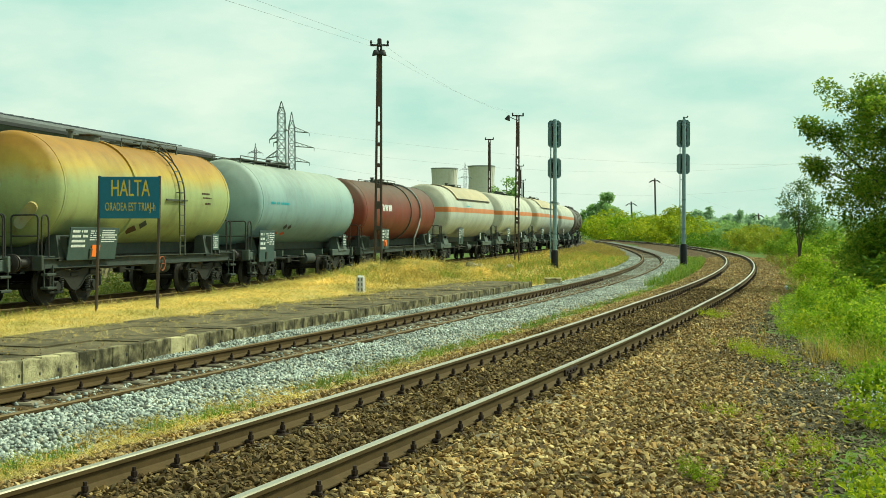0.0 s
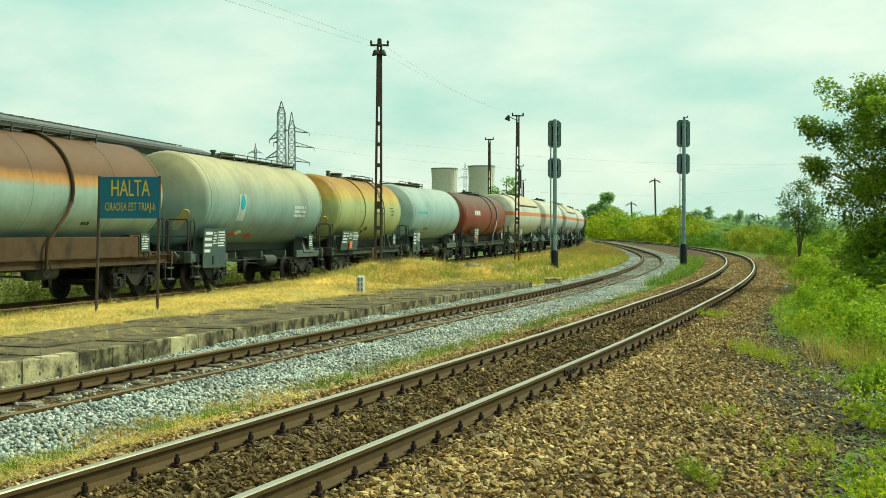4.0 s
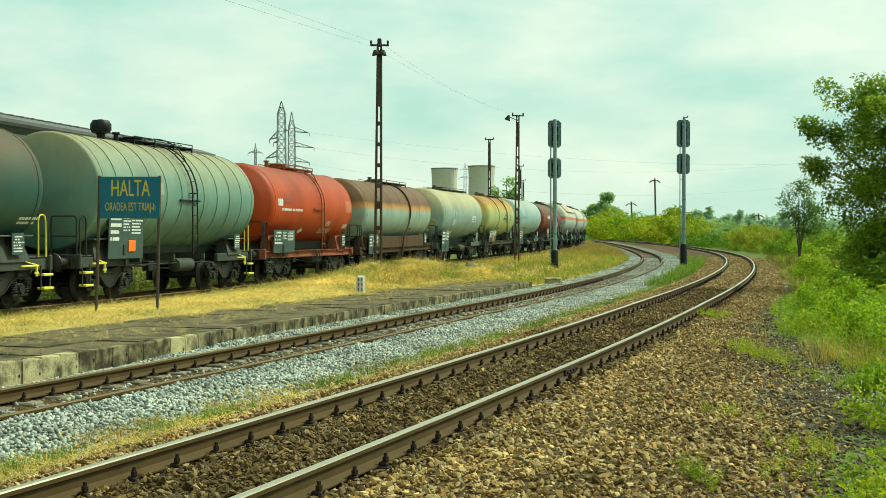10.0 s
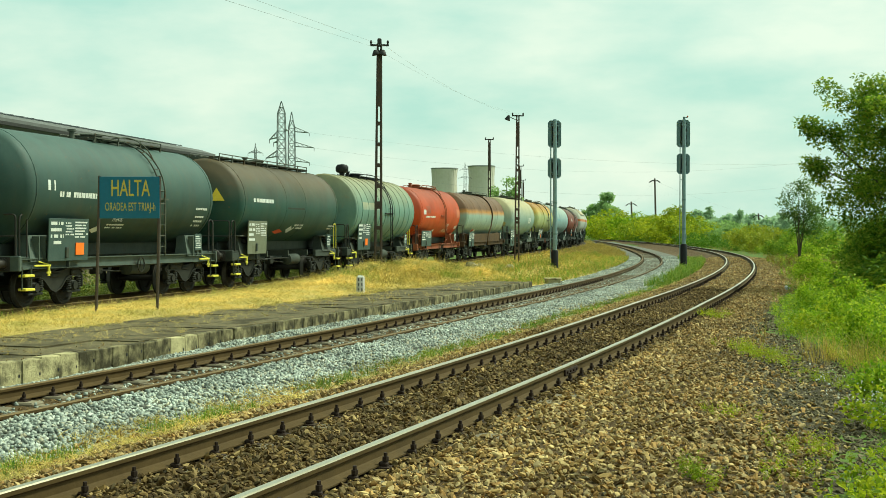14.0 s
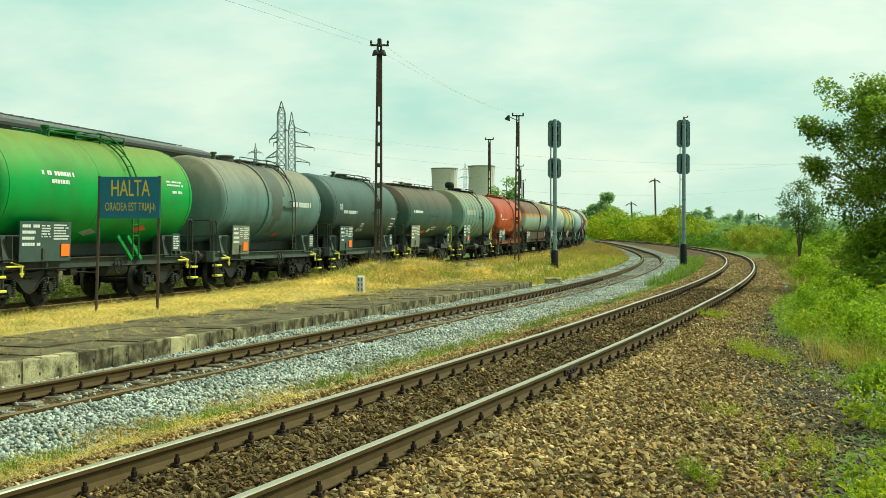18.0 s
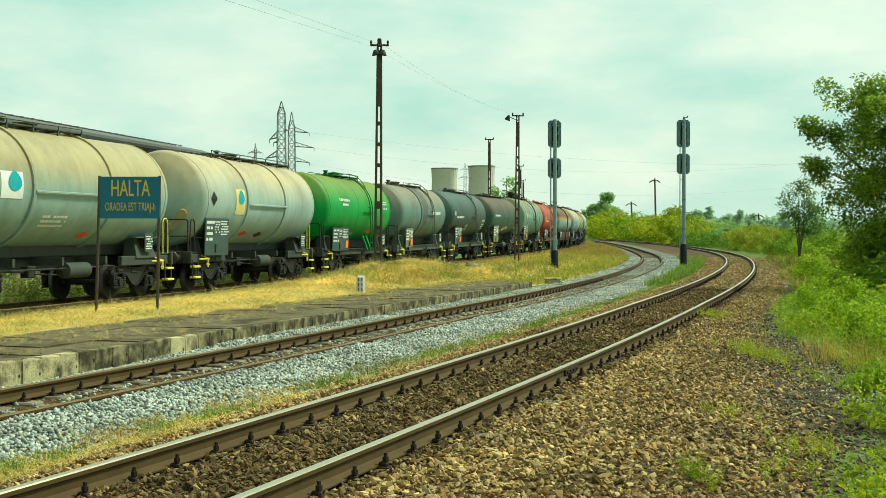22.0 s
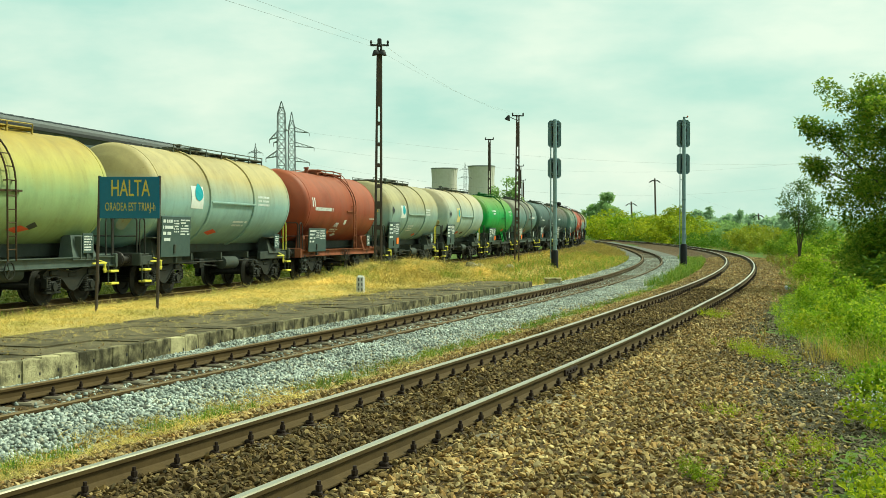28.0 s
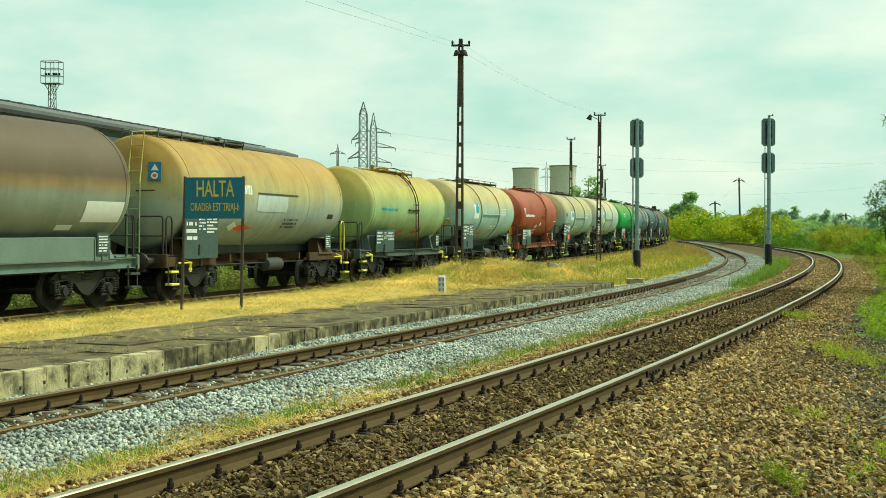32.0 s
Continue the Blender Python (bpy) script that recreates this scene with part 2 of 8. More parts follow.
M_KERB = stained_kerb("stained_platform_concrete", (0.25, 0.215, 0.115), 0.51)
M_PALE_KERB = stained_kerb("pale_platform_concrete", (0.40, 0.35, 0.19), 0.42)
M_POLE = grained("dark_weathered_concrete_pole", (0.055, 0.042, 0.034), (0.11, 0.088, 0.07), 4.0, 0.85)
M_IRON = grained("dark_painted_iron", (0.02, 0.02, 0.02), (0.05, 0.048, 0.042), 8.0, 0.6)
M_STONE_WHITE = grained("whitewashed_stone", (0.5, 0.5, 0.46), (0.74, 0.74, 0.70), 6.0, 0.85, dirt=(0.3, 0.29, 0.25))
M_BLACK = grained("black_paint", (0.008, 0.009, 0.01), (0.022, 0.022, 0.022), 6.0, 0.5)
M_SIG_GREY = grained("grey_green_signal_paint", (0.10, 0.17, 0.18), (0.18, 0.265, 0.275), 5.0, 0.55)
M_SIG_POST = grained("aluminium_signal_post_paint", (0.17, 0.26, 0.28), (0.28, 0.38, 0.40), 4.0, 0.5, 0.2)
M_SIGN = grained("teal_blue_enamel", (0.003, 0.105, 0.19), (0.008, 0.15, 0.25), 2.0, 0.4, bump=0.05)
M_SIGN_TEXT = grained("yellow_lettering", (0.50, 0.41, 0.06), (0.66, 0.54, 0.11), 9.0, 0.5, bump=0.02)
M_FRAME = grained("black_underframe", (0.028, 0.037, 0.031), (0.072, 0.082, 0.067), 4.0, 0.75, dirt=(0.05, 0.036, 0.022), dirt_at=0.6)
M_FRAME_BROWN = grained("rusty_brown_underframe", (0.04, 0.024, 0.012), (0.10, 0.062, 0.03), 3.0, 0.8, dirt=(0.03, 0.022, 0.016), dirt_at=0.55)
M_FRAME_RED = grained("faded_red_underframe", (0.20, 0.06, 0.03), (0.33, 0.12, 0.06), 3.0, 0.75, dirt=(0.07, 0.035, 0.02), dirt_at=0.52)
M_FRAME_PALE = grained("pale_green_grey_underframe", (0.10, 0.14, 0.12), (0.165, 0.215, 0.18), 2.0, 0.7, dirt=(0.10, 0.10, 0.075), dirt_at=0.6)
M_FRAME_GREY = grained("grey_underframe", (0.055, 0.075, 0.062), (0.11, 0.135, 0.115), 3.0, 0.7, dirt=(0.06, 0.055, 0.045), dirt_at=0.58)
M_WHEEL = grained("oily_wheel_steel", (0.014, 0.014, 0.011), (0.040, 0.035, 0.026), 6.0, 0.7, 0.0)
M_TREAD = grained("dull_wheel_tread", (0.10, 0.095, 0.085), (0.18, 0.17, 0.15), 6.0, 0.5, 0.6)
M_BOGIE = grained("grimy_bogie_iron", (0.009, 0.011, 0.009), (0.036, 0.036, 0.028), 5.0, 0.62, dirt=(0.045, 0.036, 0.022), dirt_at=0.60)
M_BUFFER = grained("greasy_buffer_steel", (0.03, 0.028, 0.026), (0.07, 0.062, 0.055), 5.0, 0.5, 0.4)
M_YELLOW = grained("safety_yellow_paint", (0.56, 0.50, 0.05), (0.78, 0.70, 0.12), 6.0, 0.6, dirt=(0.20, 0.17, 0.06), dirt_at=0.60)
M_PANEL = grained("dark_green_notice_board", (0.035, 0.06, 0.055), (0.065, 0.10, 0.09), 3.0, 0.6)
M_PANEL_PALE = grained("faded_olive_notice_board", (0.12, 0.135, 0.09), (0.19, 0.20, 0.14), 3.0, 0.7, dirt=(0.10, 0.10, 0.06))
M_WHITE = grained("white_stencil_paint", (0.55, 0.58, 0.55), (0.75, 0.77, 0.74), 8.0, 0.7, bump=0.0)
M_ORANGE = grained("orange_hazard_plate", (0.85, 0.16, 0.02), (0.95, 0.22, 0.03), 6.0, 0.5, bump=0.0)
M_FADED = grained("faded_pink_paint", (0.46, 0.14, 0.075), (0.54, 0.19, 0.11), 3.0, 0.65, bump=0.0)
M_REDMARK = grained("faded_red_mark", (0.55, 0.07, 0.03), (0.65, 0.12, 0.05), 6.0, 0.6, bump=0.0)
M_BLUEMARK = grained("turquoise_mark", (0.02, 0.28, 0.33), (0.04, 0.36, 0.42), 6.0, 0.6, bump=0.0)
M_WARN = grained("yellow_warning_mark", (0.7, 0.5, 0.05), (0.8, 0.6, 0.08), 6.0, 0.6, bump=0.0)
M_GALV = grained("weathered_grey_green_iron", (0.055, 0.062, 0.048), (0.13, 0.14, 0.11), 7.0, 0.65, 0.1, dirt=(0.07, 0.045, 0.022), dirt_at=0.56)
M_GREEN_IRON = grained("dark_green_fittings_paint", (0.016, 0.10, 0.022), (0.035, 0.18, 0.04), 6.0, 0.6, dirt=(0.05, 0.05, 0.02), dirt_at=0.56)
M_CREAM = grained("pale_yellow_panel_paint", (0.60, 0.50, 0.18), (0.68, 0.58, 0.26), 4.0, 0.6, bump=0.0)
M_PIPE = grained("grey_galvanised_pipe", (0.16, 0.17, 0.16), (0.27, 0.28, 0.26), 6.0, 0.55, 0.3)
M_WALL = grained("grey_sheet_wall", (0.30, 0.33, 0.33), (0.40, 0.43, 0.43), 0.8, 0.7, dirt=(0.24, 0.25, 0.25))
M_ROOF = grained("grey_weathered_roof", (0.10, 0.105, 0.10), (0.17, 0.175, 0.165), 1.5, 0.85)
M_ROOF_LIGHT = grained("grey_fibre_cement_roof", (0.17, 0.18, 0.18), (0.26, 0.27, 0.27), 1.2, 0.85)
M_TOWER = grained("cooling_tower_concrete", (0.58, 0.54, 0.46), (0.68, 0.64, 0.55), 0.04, 0.9, bump=0.0, dirt=(0.48, 0.44, 0.38))
M_STEEL_FAR = grained("galvanised_lattice", (0.16, 0.18, 0.18), (0.24, 0.26, 0.26), 1.0, 0.6, 0.2, bump=0.0)
M_HOUSE = grained("white_render_wall", (0.62, 0.62, 0.58), (0.75, 0.75, 0.70), 0.6, 0.85, bump=0.0)
M_WIRE = grained("grey_wire", (0.24, 0.26, 0.26), (0.34, 0.36, 0.36), 1.0, 0.6, bump=0.0)
M_LENS = grained("dark_lens_glass", (0.01, 0.012, 0.012), (0.02, 0.024, 0.024), 4.0, 0.15, bump=0.0)


# ---- mesh building ----
class Geo:
    """Collects vertices and faces of one part."""

    def __init__(self):
        self.v, self.f, self.m = [], [], []
        self.mat = 0

    def add(self, vs, fs):
        k = len(self.v)
        self.v.extend(tuple(p) for p in vs)
        self.f.extend(tuple(i + k for i in f) for f in fs)
        self.m.extend([self.mat] * len(fs))
        return self

    def box(self, c, size, turn=None, ch=0.0):
        hx, hy, hz = (s / 2 for s in size)
        if ch <= 0:
            vs = [Vector((x, y, z)) for x in (-hx, hx) for y in (-hy, hy) for z in (-hz, hz)]
            fs = [(0, 1, 3, 2), (4, 6, 7, 5), (0, 4, 5, 1), (2, 3, 7, 6), (0, 2, 6, 4), (1, 5, 7, 3)]
        else:
            ch = min(ch, hx * 0.9, hy * 0.9, hz * 0.9)
            vs, idx = [], {}
            for sx in (-1, 1):
                for sy in (-1, 1):
                    for sz in (-1, 1):
                        for k in range(3):
                            p = [sx * (hx - ch), sy * (hy - ch), sz * (hz - ch)]
                            p[k] += ch * (sx, sy, sz)[k]
                            idx[sx, sy, sz, k] = len(vs)
                            vs.append(Vector(p))
            fs = []
            for k in range(3):
                a, b = (k + 1) % 3, (k + 2) % 3
                for s in (-1, 1):
                    q = []
                    for sa, sb in ((-1, -1), (1, -1), (1, 1), (-1, 1)):
                        c3 = [0, 0, 0]
                        c3[k], c3[a], c3[b] = s, sa, sb
                        q.append(idx[(*c3, k)])
                    fs.append(tuple(q if s > 0 else q[::-1]))
                for sa in (-1, 1):
                    for sb in (-1, 1):
                        c0, c1 = [0, 0, 0], [0, 0, 0]
                        c0[k], c0[a], c0[b] = -1, sa, sb
                        c1[k], c1[a], c1[b] = 1, sa, sb
                        q = (idx[(*c0, a)], idx[(*c1, a)], idx[(*c1, b)], idx[(*c0, b)])
                        fs.append(q if sa * sb > 0 else q[::-1])
            for sx in (-1, 1):
                for sy in (-1, 1):
                    for sz in (-1, 1):
                        q = tuple(idx[sx, sy, sz, k] for k in range(3))
                        fs.append(q if sx * sy * sz > 0 else q[::-1])
        if turn is not None:
            vs = [turn @ p for p in vs]
        return self.add([p + Vector(c) for p in vs], fs)

    def tube(self, pts, r, n=6, caps=True, r2=None):
        pts = [Vector(p) for p in pts]
        vs, fs = [], []
        last = None
        for i, p in enumerate(pts):
            d = (pts[min(i + 1, len(pts) - 1)] - pts[max(i - 1, 0)]).normalized()
            if last is None:
                s = d.cross(Vector((0, 0, 1)))
                if s.length < 1e-3:
                    s = d.cross(Vector((0, 1, 0)))
            else:
                s = last - d * last.dot(d)
            s.normalize()
            last = s
            u = d.cross(s)
            rr = r if r2 is None else r + (r2 - r) * i / (len(pts) - 1)
            for k in range(n):
                a = 2 * math.pi * k / n
                vs.append(p + s * (rr * math.cos(a)) + u * (rr * math.sin(a)))
        for i in range(len(pts) - 1):
            for k in range(n):
                k2 = (k + 1) % n
                fs.append((i * n + k, i * n + k2, (i + 1) * n + k2, (i + 1) * n + k))
        if caps:
            fs.append(tuple(range(n))[::-1])
            fs.append(tuple((len(pts) - 1) * n + k for k in range(n)))
        return self.add(vs, fs)

    def lathe(self, prof, n=32, axis="X", c=(0, 0, 0), squash=1.0):
        """Turn (along, radius) pairs about an axis through c."""
        vs, fs, c = [], [], Vector(c)
        for a, r in prof:
            for k in range(n):
                t = 2 * math.pi * k / n
                p = (a, r * math.cos(t), r * math.sin(t) * squash)
                vs.append(c + Vector(p if axis == "X" else (p[1], a, p[2]) if axis == "Y" else (p[1], p[2], a)))
        flip = axis == "Y"
        for i in range(len(prof) - 1):
            for k in range(n):
                k2 = (k + 1) % n
                q = (i * n + k, i * n + k2, (i + 1) * n + k2, (i + 1) * n + k)
                fs.append(q[::-1] if not flip else q)
        for i, e in ((0, False), (len(prof) - 1, True)):
            if prof[i][1] > 1e-4:
                q = tuple(i * n + k for k in range(n))
                fs.append(q[::-1] if e == flip else q)
        return self.add(vs, fs)

    def mesh(self, name, mats, smooth=False):
        me = bpy.data.meshes.new(name)
        me.from_pydata(self.v, [], self.f)
        for m in (mats if isinstance(mats, (list, tuple)) else [mats]):
            me.materials.append(m)
        me.polygons.foreach_set("material_index", self.m)
        if smooth:
            me.polygons.foreach_set("use_smooth", [True] * len(self.f))
            me.set_sharp_from_angle(angle=radians(38))
        me.update()
        return me


def part(name, geo, material, parent, label="", smooth=False):
    """One mesh object under a thing or a part. geo: a Geo, or a mesh that several parts share."""
    me = geo if isinstance(geo, bpy.types.Mesh) else geo.mesh(name, material, smooth)
    ob = new(name, me)
    ob.parent = parent
    return tagged(ob, label)


def thing(name, label, category, group="", kind="", at=None, geo=None, material=None, smooth=False):
    """A top-level thing: an Empty at its base, or one mesh."""
    ob = new(name, geo.mesh(name, material, smooth) if geo else None)
    if at is not None:
        ob.matrix_basis = at if isinstance(at, Matrix) else pose(*at)
    return tagged(ob, label, category, group, kind)


def place(ob, m):
    ob.matrix_basis = m
    return ob


def fast_mesh(name, verts, faces, material, smooth=False):
    """A mesh from arrays: verts (n, 3), faces (m, 3 or 4)."""
    me = bpy.data.meshes.new(name)
    k = faces.shape[1]
    me.vertices.add(len(verts)), me.loops.add(faces.size), me.polygons.add(len(faces))
    me.vertices.foreach_set("co", np.ascontiguousarray(verts, dtype=np.float32).ravel())
    me.loops.foreach_set("vertex_index", np.ascontiguousarray(faces, dtype=np.int32).ravel())
    me.polygons.foreach_set("loop_start", np.arange(0, faces.size, k, dtype=np.int32))
    me.polygons.foreach_set("use_smooth", np.full(len(faces), smooth))
    for m in (material if isinstance(material, list) else [material]):
        me.materials.append(m)
    me.update(calc_edges=True)
    return me


def strewn(forms, pos, size, tilt, rng):
    """Joins copies of small forms: forms is a list of (verts, faces) with the same counts; each copy turns at random about z and leans by up to tilt."""
    n = len(pos)
    fv = np.array([f[0] for f in forms])[rng.integers(0, len(forms), n)]
    ff = np.array(forms[0][1])
    a, b, c = rng.uniform(0, 2 * np.pi, n), rng.uniform(-tilt, tilt, n), rng.uniform(-tilt, tilt, n)
    ca, sa, cb, sb, cc, sc = np.cos(a), np.sin(a), np.cos(b), np.sin(b), np.cos(c), np.sin(c)
    R = np.empty((n, 3, 3))
    R[:, 0] = np.stack([ca * cb, ca * sb * sc - sa * cc, ca * sb * cc + sa * sc], 1)
    R[:, 1] = np.stack([sa * cb, sa * sb * sc + ca * cc, sa * sb * cc - ca * sc], 1)
    R[:, 2] = np.stack([-sb, cb * sc, cb * cc], 1)
    v = np.einsum("nij,nkj->nki", R, fv * size[:, None, None]) + pos[:, None, :]
    k = fv.shape[1]
    f = ff[None] + (np.arange(n) * k)[:, None, None]
    return v.reshape(-1, 3), f.reshape(-1, ff.shape[1])


def stone_forms(rng, n=24):
    """Angular broken stones of about unit width."""
    cube = np.array([(x, y, z) for x in (-1, 1) for y in (-1, 1) for z in (-1, 1)], float)
    fs = [(0, 1, 3, 2), (4, 6, 7, 5), (0, 4, 5, 1), (2, 3, 7, 6), (0, 2, 6, 4), (1, 5, 7, 3)]
    return [((cube * rng.uniform(0.66, 1.0, (8, 1)) + rng.uniform(-0.36, 0.36, (8, 3))) * np.array([0.56, 0.42, 0.32]) * rng.uniform(0.75, 1.25, 3), fs) for _ in range(n)]


def rock_forms(rng, n=24):
    """Broken stones with twenty facets, about unit width."""
    q = (1 + 5 ** 0.5) / 2
    ico = np.array([(-1, q, 0), (1, q, 0), (-1, -q, 0), (1, -q, 0), (0, -1, q), (0, 1, q), (0, -1, -q), (0, 1, -q), (q, 0, -1), (q, 0, 1), (-q, 0, -1), (-q, 0, 1)]) / 1.9
    fs = [(0, 11, 5), (0, 5, 1), (0, 1, 7), (0, 7, 10), (0, 10, 11), (1, 5, 9), (5, 11, 4), (11, 10, 2), (10, 7, 6), (7, 1, 8),
          (3, 9, 4), (3, 4, 2), (3, 2, 6), (3, 6, 8), (3, 8, 9), (4, 9, 5), (2, 4, 11), (6, 2, 10), (8, 6, 7), (9, 8, 1)]
    return [((np.clip(ico * rng.uniform(0.75, 1.35, (12, 1)), -0.56, 0.56) + rng.uniform(-0.20, 0.20, (12, 3))) * np.array([1.05, 0.66, 0.40]) * rng.uniform(0.7, 1.3, 3), fs) for _ in range(n)]


def tuft_forms(rng, blades=7, wide=0.012, bend=0.5, spread=0.10, n=12):
    """Tufts of narrow bent blades, one unit high."""
    out = []
    for _ in range(n):
        vs, fs = [], []
        for _ in range(blades):
            a, h, k = rng.uniform(0, 2 * np.pi), rng.uniform(0.45, 1.0), rng.uniform(0.1, bend)
            bx, by = rng.normal(0, spread, 2)
            d, s = np.array([np.cos(a), np.sin(a)]), np.array([-np.sin(a), np.cos(a)]) * wide
            i = len(vs)
            p0, p1, p2 = np.array([bx, by]), np.array([bx, by]) + d * k * h * 0.35, np.array([bx, by]) + d * k * h
            vs += [(*(p0 - s), 0), (*(p0 + s), 0), (*(p1 + s * 0.8), h * 0.6), (*(p1 - s * 0.8), h * 0.6), (*(p2 + s * 0.15), h), (*(p2 - s * 0.15), h)]
            fs += [(i, i + 1, i + 2, i + 3), (i + 3, i + 2, i + 4, i + 5)]
        out.append((np.array(vs), fs))
    return out


def leaf_forms(rng, n=8, wide=0.55):
    """Pointed leaves, folded along the rib, one unit long."""
    out = []
    for _ in range(n):
        w, fold = wide * rng.uniform(0.7, 1.2) / 2, rng.uniform(0.05, 0.22)
        vs = np.array([(0, 0, 0), (0.4, w, fold), (0.4, -w, fold), (1.0, 0, rng.uniform(-0.25, 0.1)), (0.4, 0, 0)], float)
        out.append((vs, [(0, 4, 3, 1), (0, 2, 3, 4)]))
    return out


# ---- the plan: three tracks that bend to the left ----
class Line:
    """A track's centre line from its place and heading 10 m behind the camera and its curvature (per km) every 35 m."""

    def __init__(self, x0, heading, bends, top, rise=0.0):
        s = np.arange(0.0, 331.0) - 10
        k = np.interp(s, np.arange(8) * 35.0, bends) / 1000
        a = heading - np.concatenate([[0], np.cumsum((k[1:] + k[:-1]) / 2)])
        self.s, self.a, self.top, self.rise = s, a, top, rise
        self.x = x0 + np.concatenate([[0], np.cumsum((np.sin(a[1:]) + np.sin(a[:-1])) / 2)])
        self.y = -10 + np.concatenate([[0], np.cumsum((np.cos(a[1:]) + np.cos(a[:-1])) / 2)])

    def at(self, s):
        """Place and heading at a distance along the track; straight on beyond its ends."""
        e = 0 if s < self.s[0] else -1
        if self.s[0] <= s <= self.s[-1]:
            return tuple(float(np.interp(s, self.s, q)) for q in (self.x, self.y, self.a))
        d = s - self.s[e]
        return float(self.x[e] + d * math.sin(self.a[e])), float(self.y[e] + d * math.cos(self.a[e])), float(self.a[e])

    def side(self, s, u, z=0.0):
        """A point u metres to the right of the centre line, z above the rail heads."""
        x, y, a = self.at(s)
        py = y - u * math.sin(a)
        return Vector((x + u * math.cos(a), py, self.top + z + self.drop(py)))

    def drop(self, y):
        """How far the track has fallen at y; the freight track falls less than the others."""
        return float(fall(y)) + self.rise * float(np.interp(y, (60.0, 110.0, 170.0), (0.0, 0.8, 1.0)))

    def off(self, x, y):
        """How far points lie to the right of the centre line."""
        y = np.asarray(y, float)
        cx = np.interp(y, self.y, self.x)
        cx = np.where(y < self.y[0], self.x[0] + (y - self.y[0]) * math.tan(self.a[0]), cx)
        cx = np.where(y > self.y[-1], self.x[-1] + (y - self.y[-1]) * math.tan(self.a[-1]), cx)
        return (x - cx) * np.cos(np.interp(y, self.y, self.a))


def fall(y):
    """The line falls gently away from the camera."""
    return np.interp(y, (30.0, 60.0, 100.0, 150.0, 250.0), (0.0, -0.163, -0.361, -0.60, -0.62))


NEAR = Line(-9.379, 0.4100, (2.96, 1.97, 1.41, 1.43, 1.39, 1.18, 0.92, 0.69), 0.0)
MID = Line(-15.008, 0.4191, (2.84, 2.48, 1.99, 1.41, 0.85, 0.54, 0.41, 0.40), -0.283)
FREIGHT = Line(-23.257, 0.3657, (3.49, 2.01, -0.76, 0.67, 1.39, 1.28, 0.97, 0.70), -0.176, 0.42)
PLAT_TOP, PLAT_EDGE, PLAT_WIDE, PLAT_END = -0.13, -1.72, 3.1, 50.0
GAUGE = 1.505 / 2


def waves(x, y, size, seed=0.0):
    """Smooth uneven ground, about -1 to 1."""
    x, y = np.asarray(x) / size, np.asarray(y) / size
    return (np.sin(x * 1.7 + 1.3 * np.sin(y * 1.1 + seed) + seed) + np.sin(y * 2.1 - 1.1 * np.sin(x * 0.9 - seed)) + 0.6 * np.sin(3.3 * x + 2.9 * y + seed * 2)) / 2.6


def ground_z(x, y):
    x, y = np.asarray(x, float), np.asarray(y, float)
    un, um, ut = NEAR.off(x, y), MID.off(x, y), FREIGHT.off(x, y)
    # across the near line, from its left shoulder to the weeds on the right
    zn = np.interp(un, (-3.0, -2.1, -1.5, -1.0, -0.75, -0.5, 0.0, 0.5, 0.75, 1.0, 1.6, 2.3, 4.6, 7.0, 14.0, 60.0), (-0.46, -0.36, -0.19, -0.185, -0.20, -0.19, -0.175, -0.19, -0.20, -0.185, -0.19, -0.25, -0.52, -0.62, -0.45, -0.2))
    zm = np.interp(um, (-1.9, -1.05, -0.75, 0.70, 0.98, 2.0, 2.9), (-0.36, -0.37, -0.505, -0.505, -0.31, -0.33, -0.46))
    zt = np.interp(ut, (-60.0, -8.0, -3.0, -1.7, 1.5, 2.6, 4.0), (-0.6, -0.75, -0.62, -0.40, -0.36, -0.20, -0.12))
    zm = zm - 0.16 * np.interp(y, (19.0, 24.0), (1.0, 0.0)) * np.interp(um, (-1.85, -1.05), (1.0, 0.0))
    half = (um - un) / 2  # half the gap between the two lines
    z = np.where(un > -half, zn, zm)
    z = np.where(um < -1.85, -0.45, z)
    beyond = np.interp(y, (PLAT_END - 6, PLAT_END + 6), (0.0, 1.0))
    bank = np.interp(um, (-4.8, -3.9, -1.85), (0.0, -0.30, -0.30))
    z = np.where((um < -1.85) & (ut > 2.6), np.where(um < -4.6, np.interp(ut, (2.6, 4.6), (-0.20, -0.10)), -0.30) * (1 - beyond) + beyond * np.minimum(-0.10, bank - 0.10), z)
    z = np.where(ut <= 2.6, zt + 0.42 * np.interp(y, (60.0, 110.0, 170.0), (0.0, 0.8, 1.0)) * np.interp(ut, (-14, -4, 2.0, 2.6), (0.0, 1.0, 1.0, 0.6)), z)
    heap = 0.42 * np.exp(-(((ut - 4.6) / 1.5) ** 2)) * np.exp(-(((y - 51) / 9.0) ** 2))
    z = z + np.where(um < -2.2, heap, 0)
    wild = np.clip((un - 3.0) / 6, 0, 1) + np.clip((-3 - ut) / 6, 0, 1)
    z = z + wild * 0.12 * waves(x, y, 3.0) + 0.015 * waves(x, y, 0.7, 2.0)
    return z + fall(y)


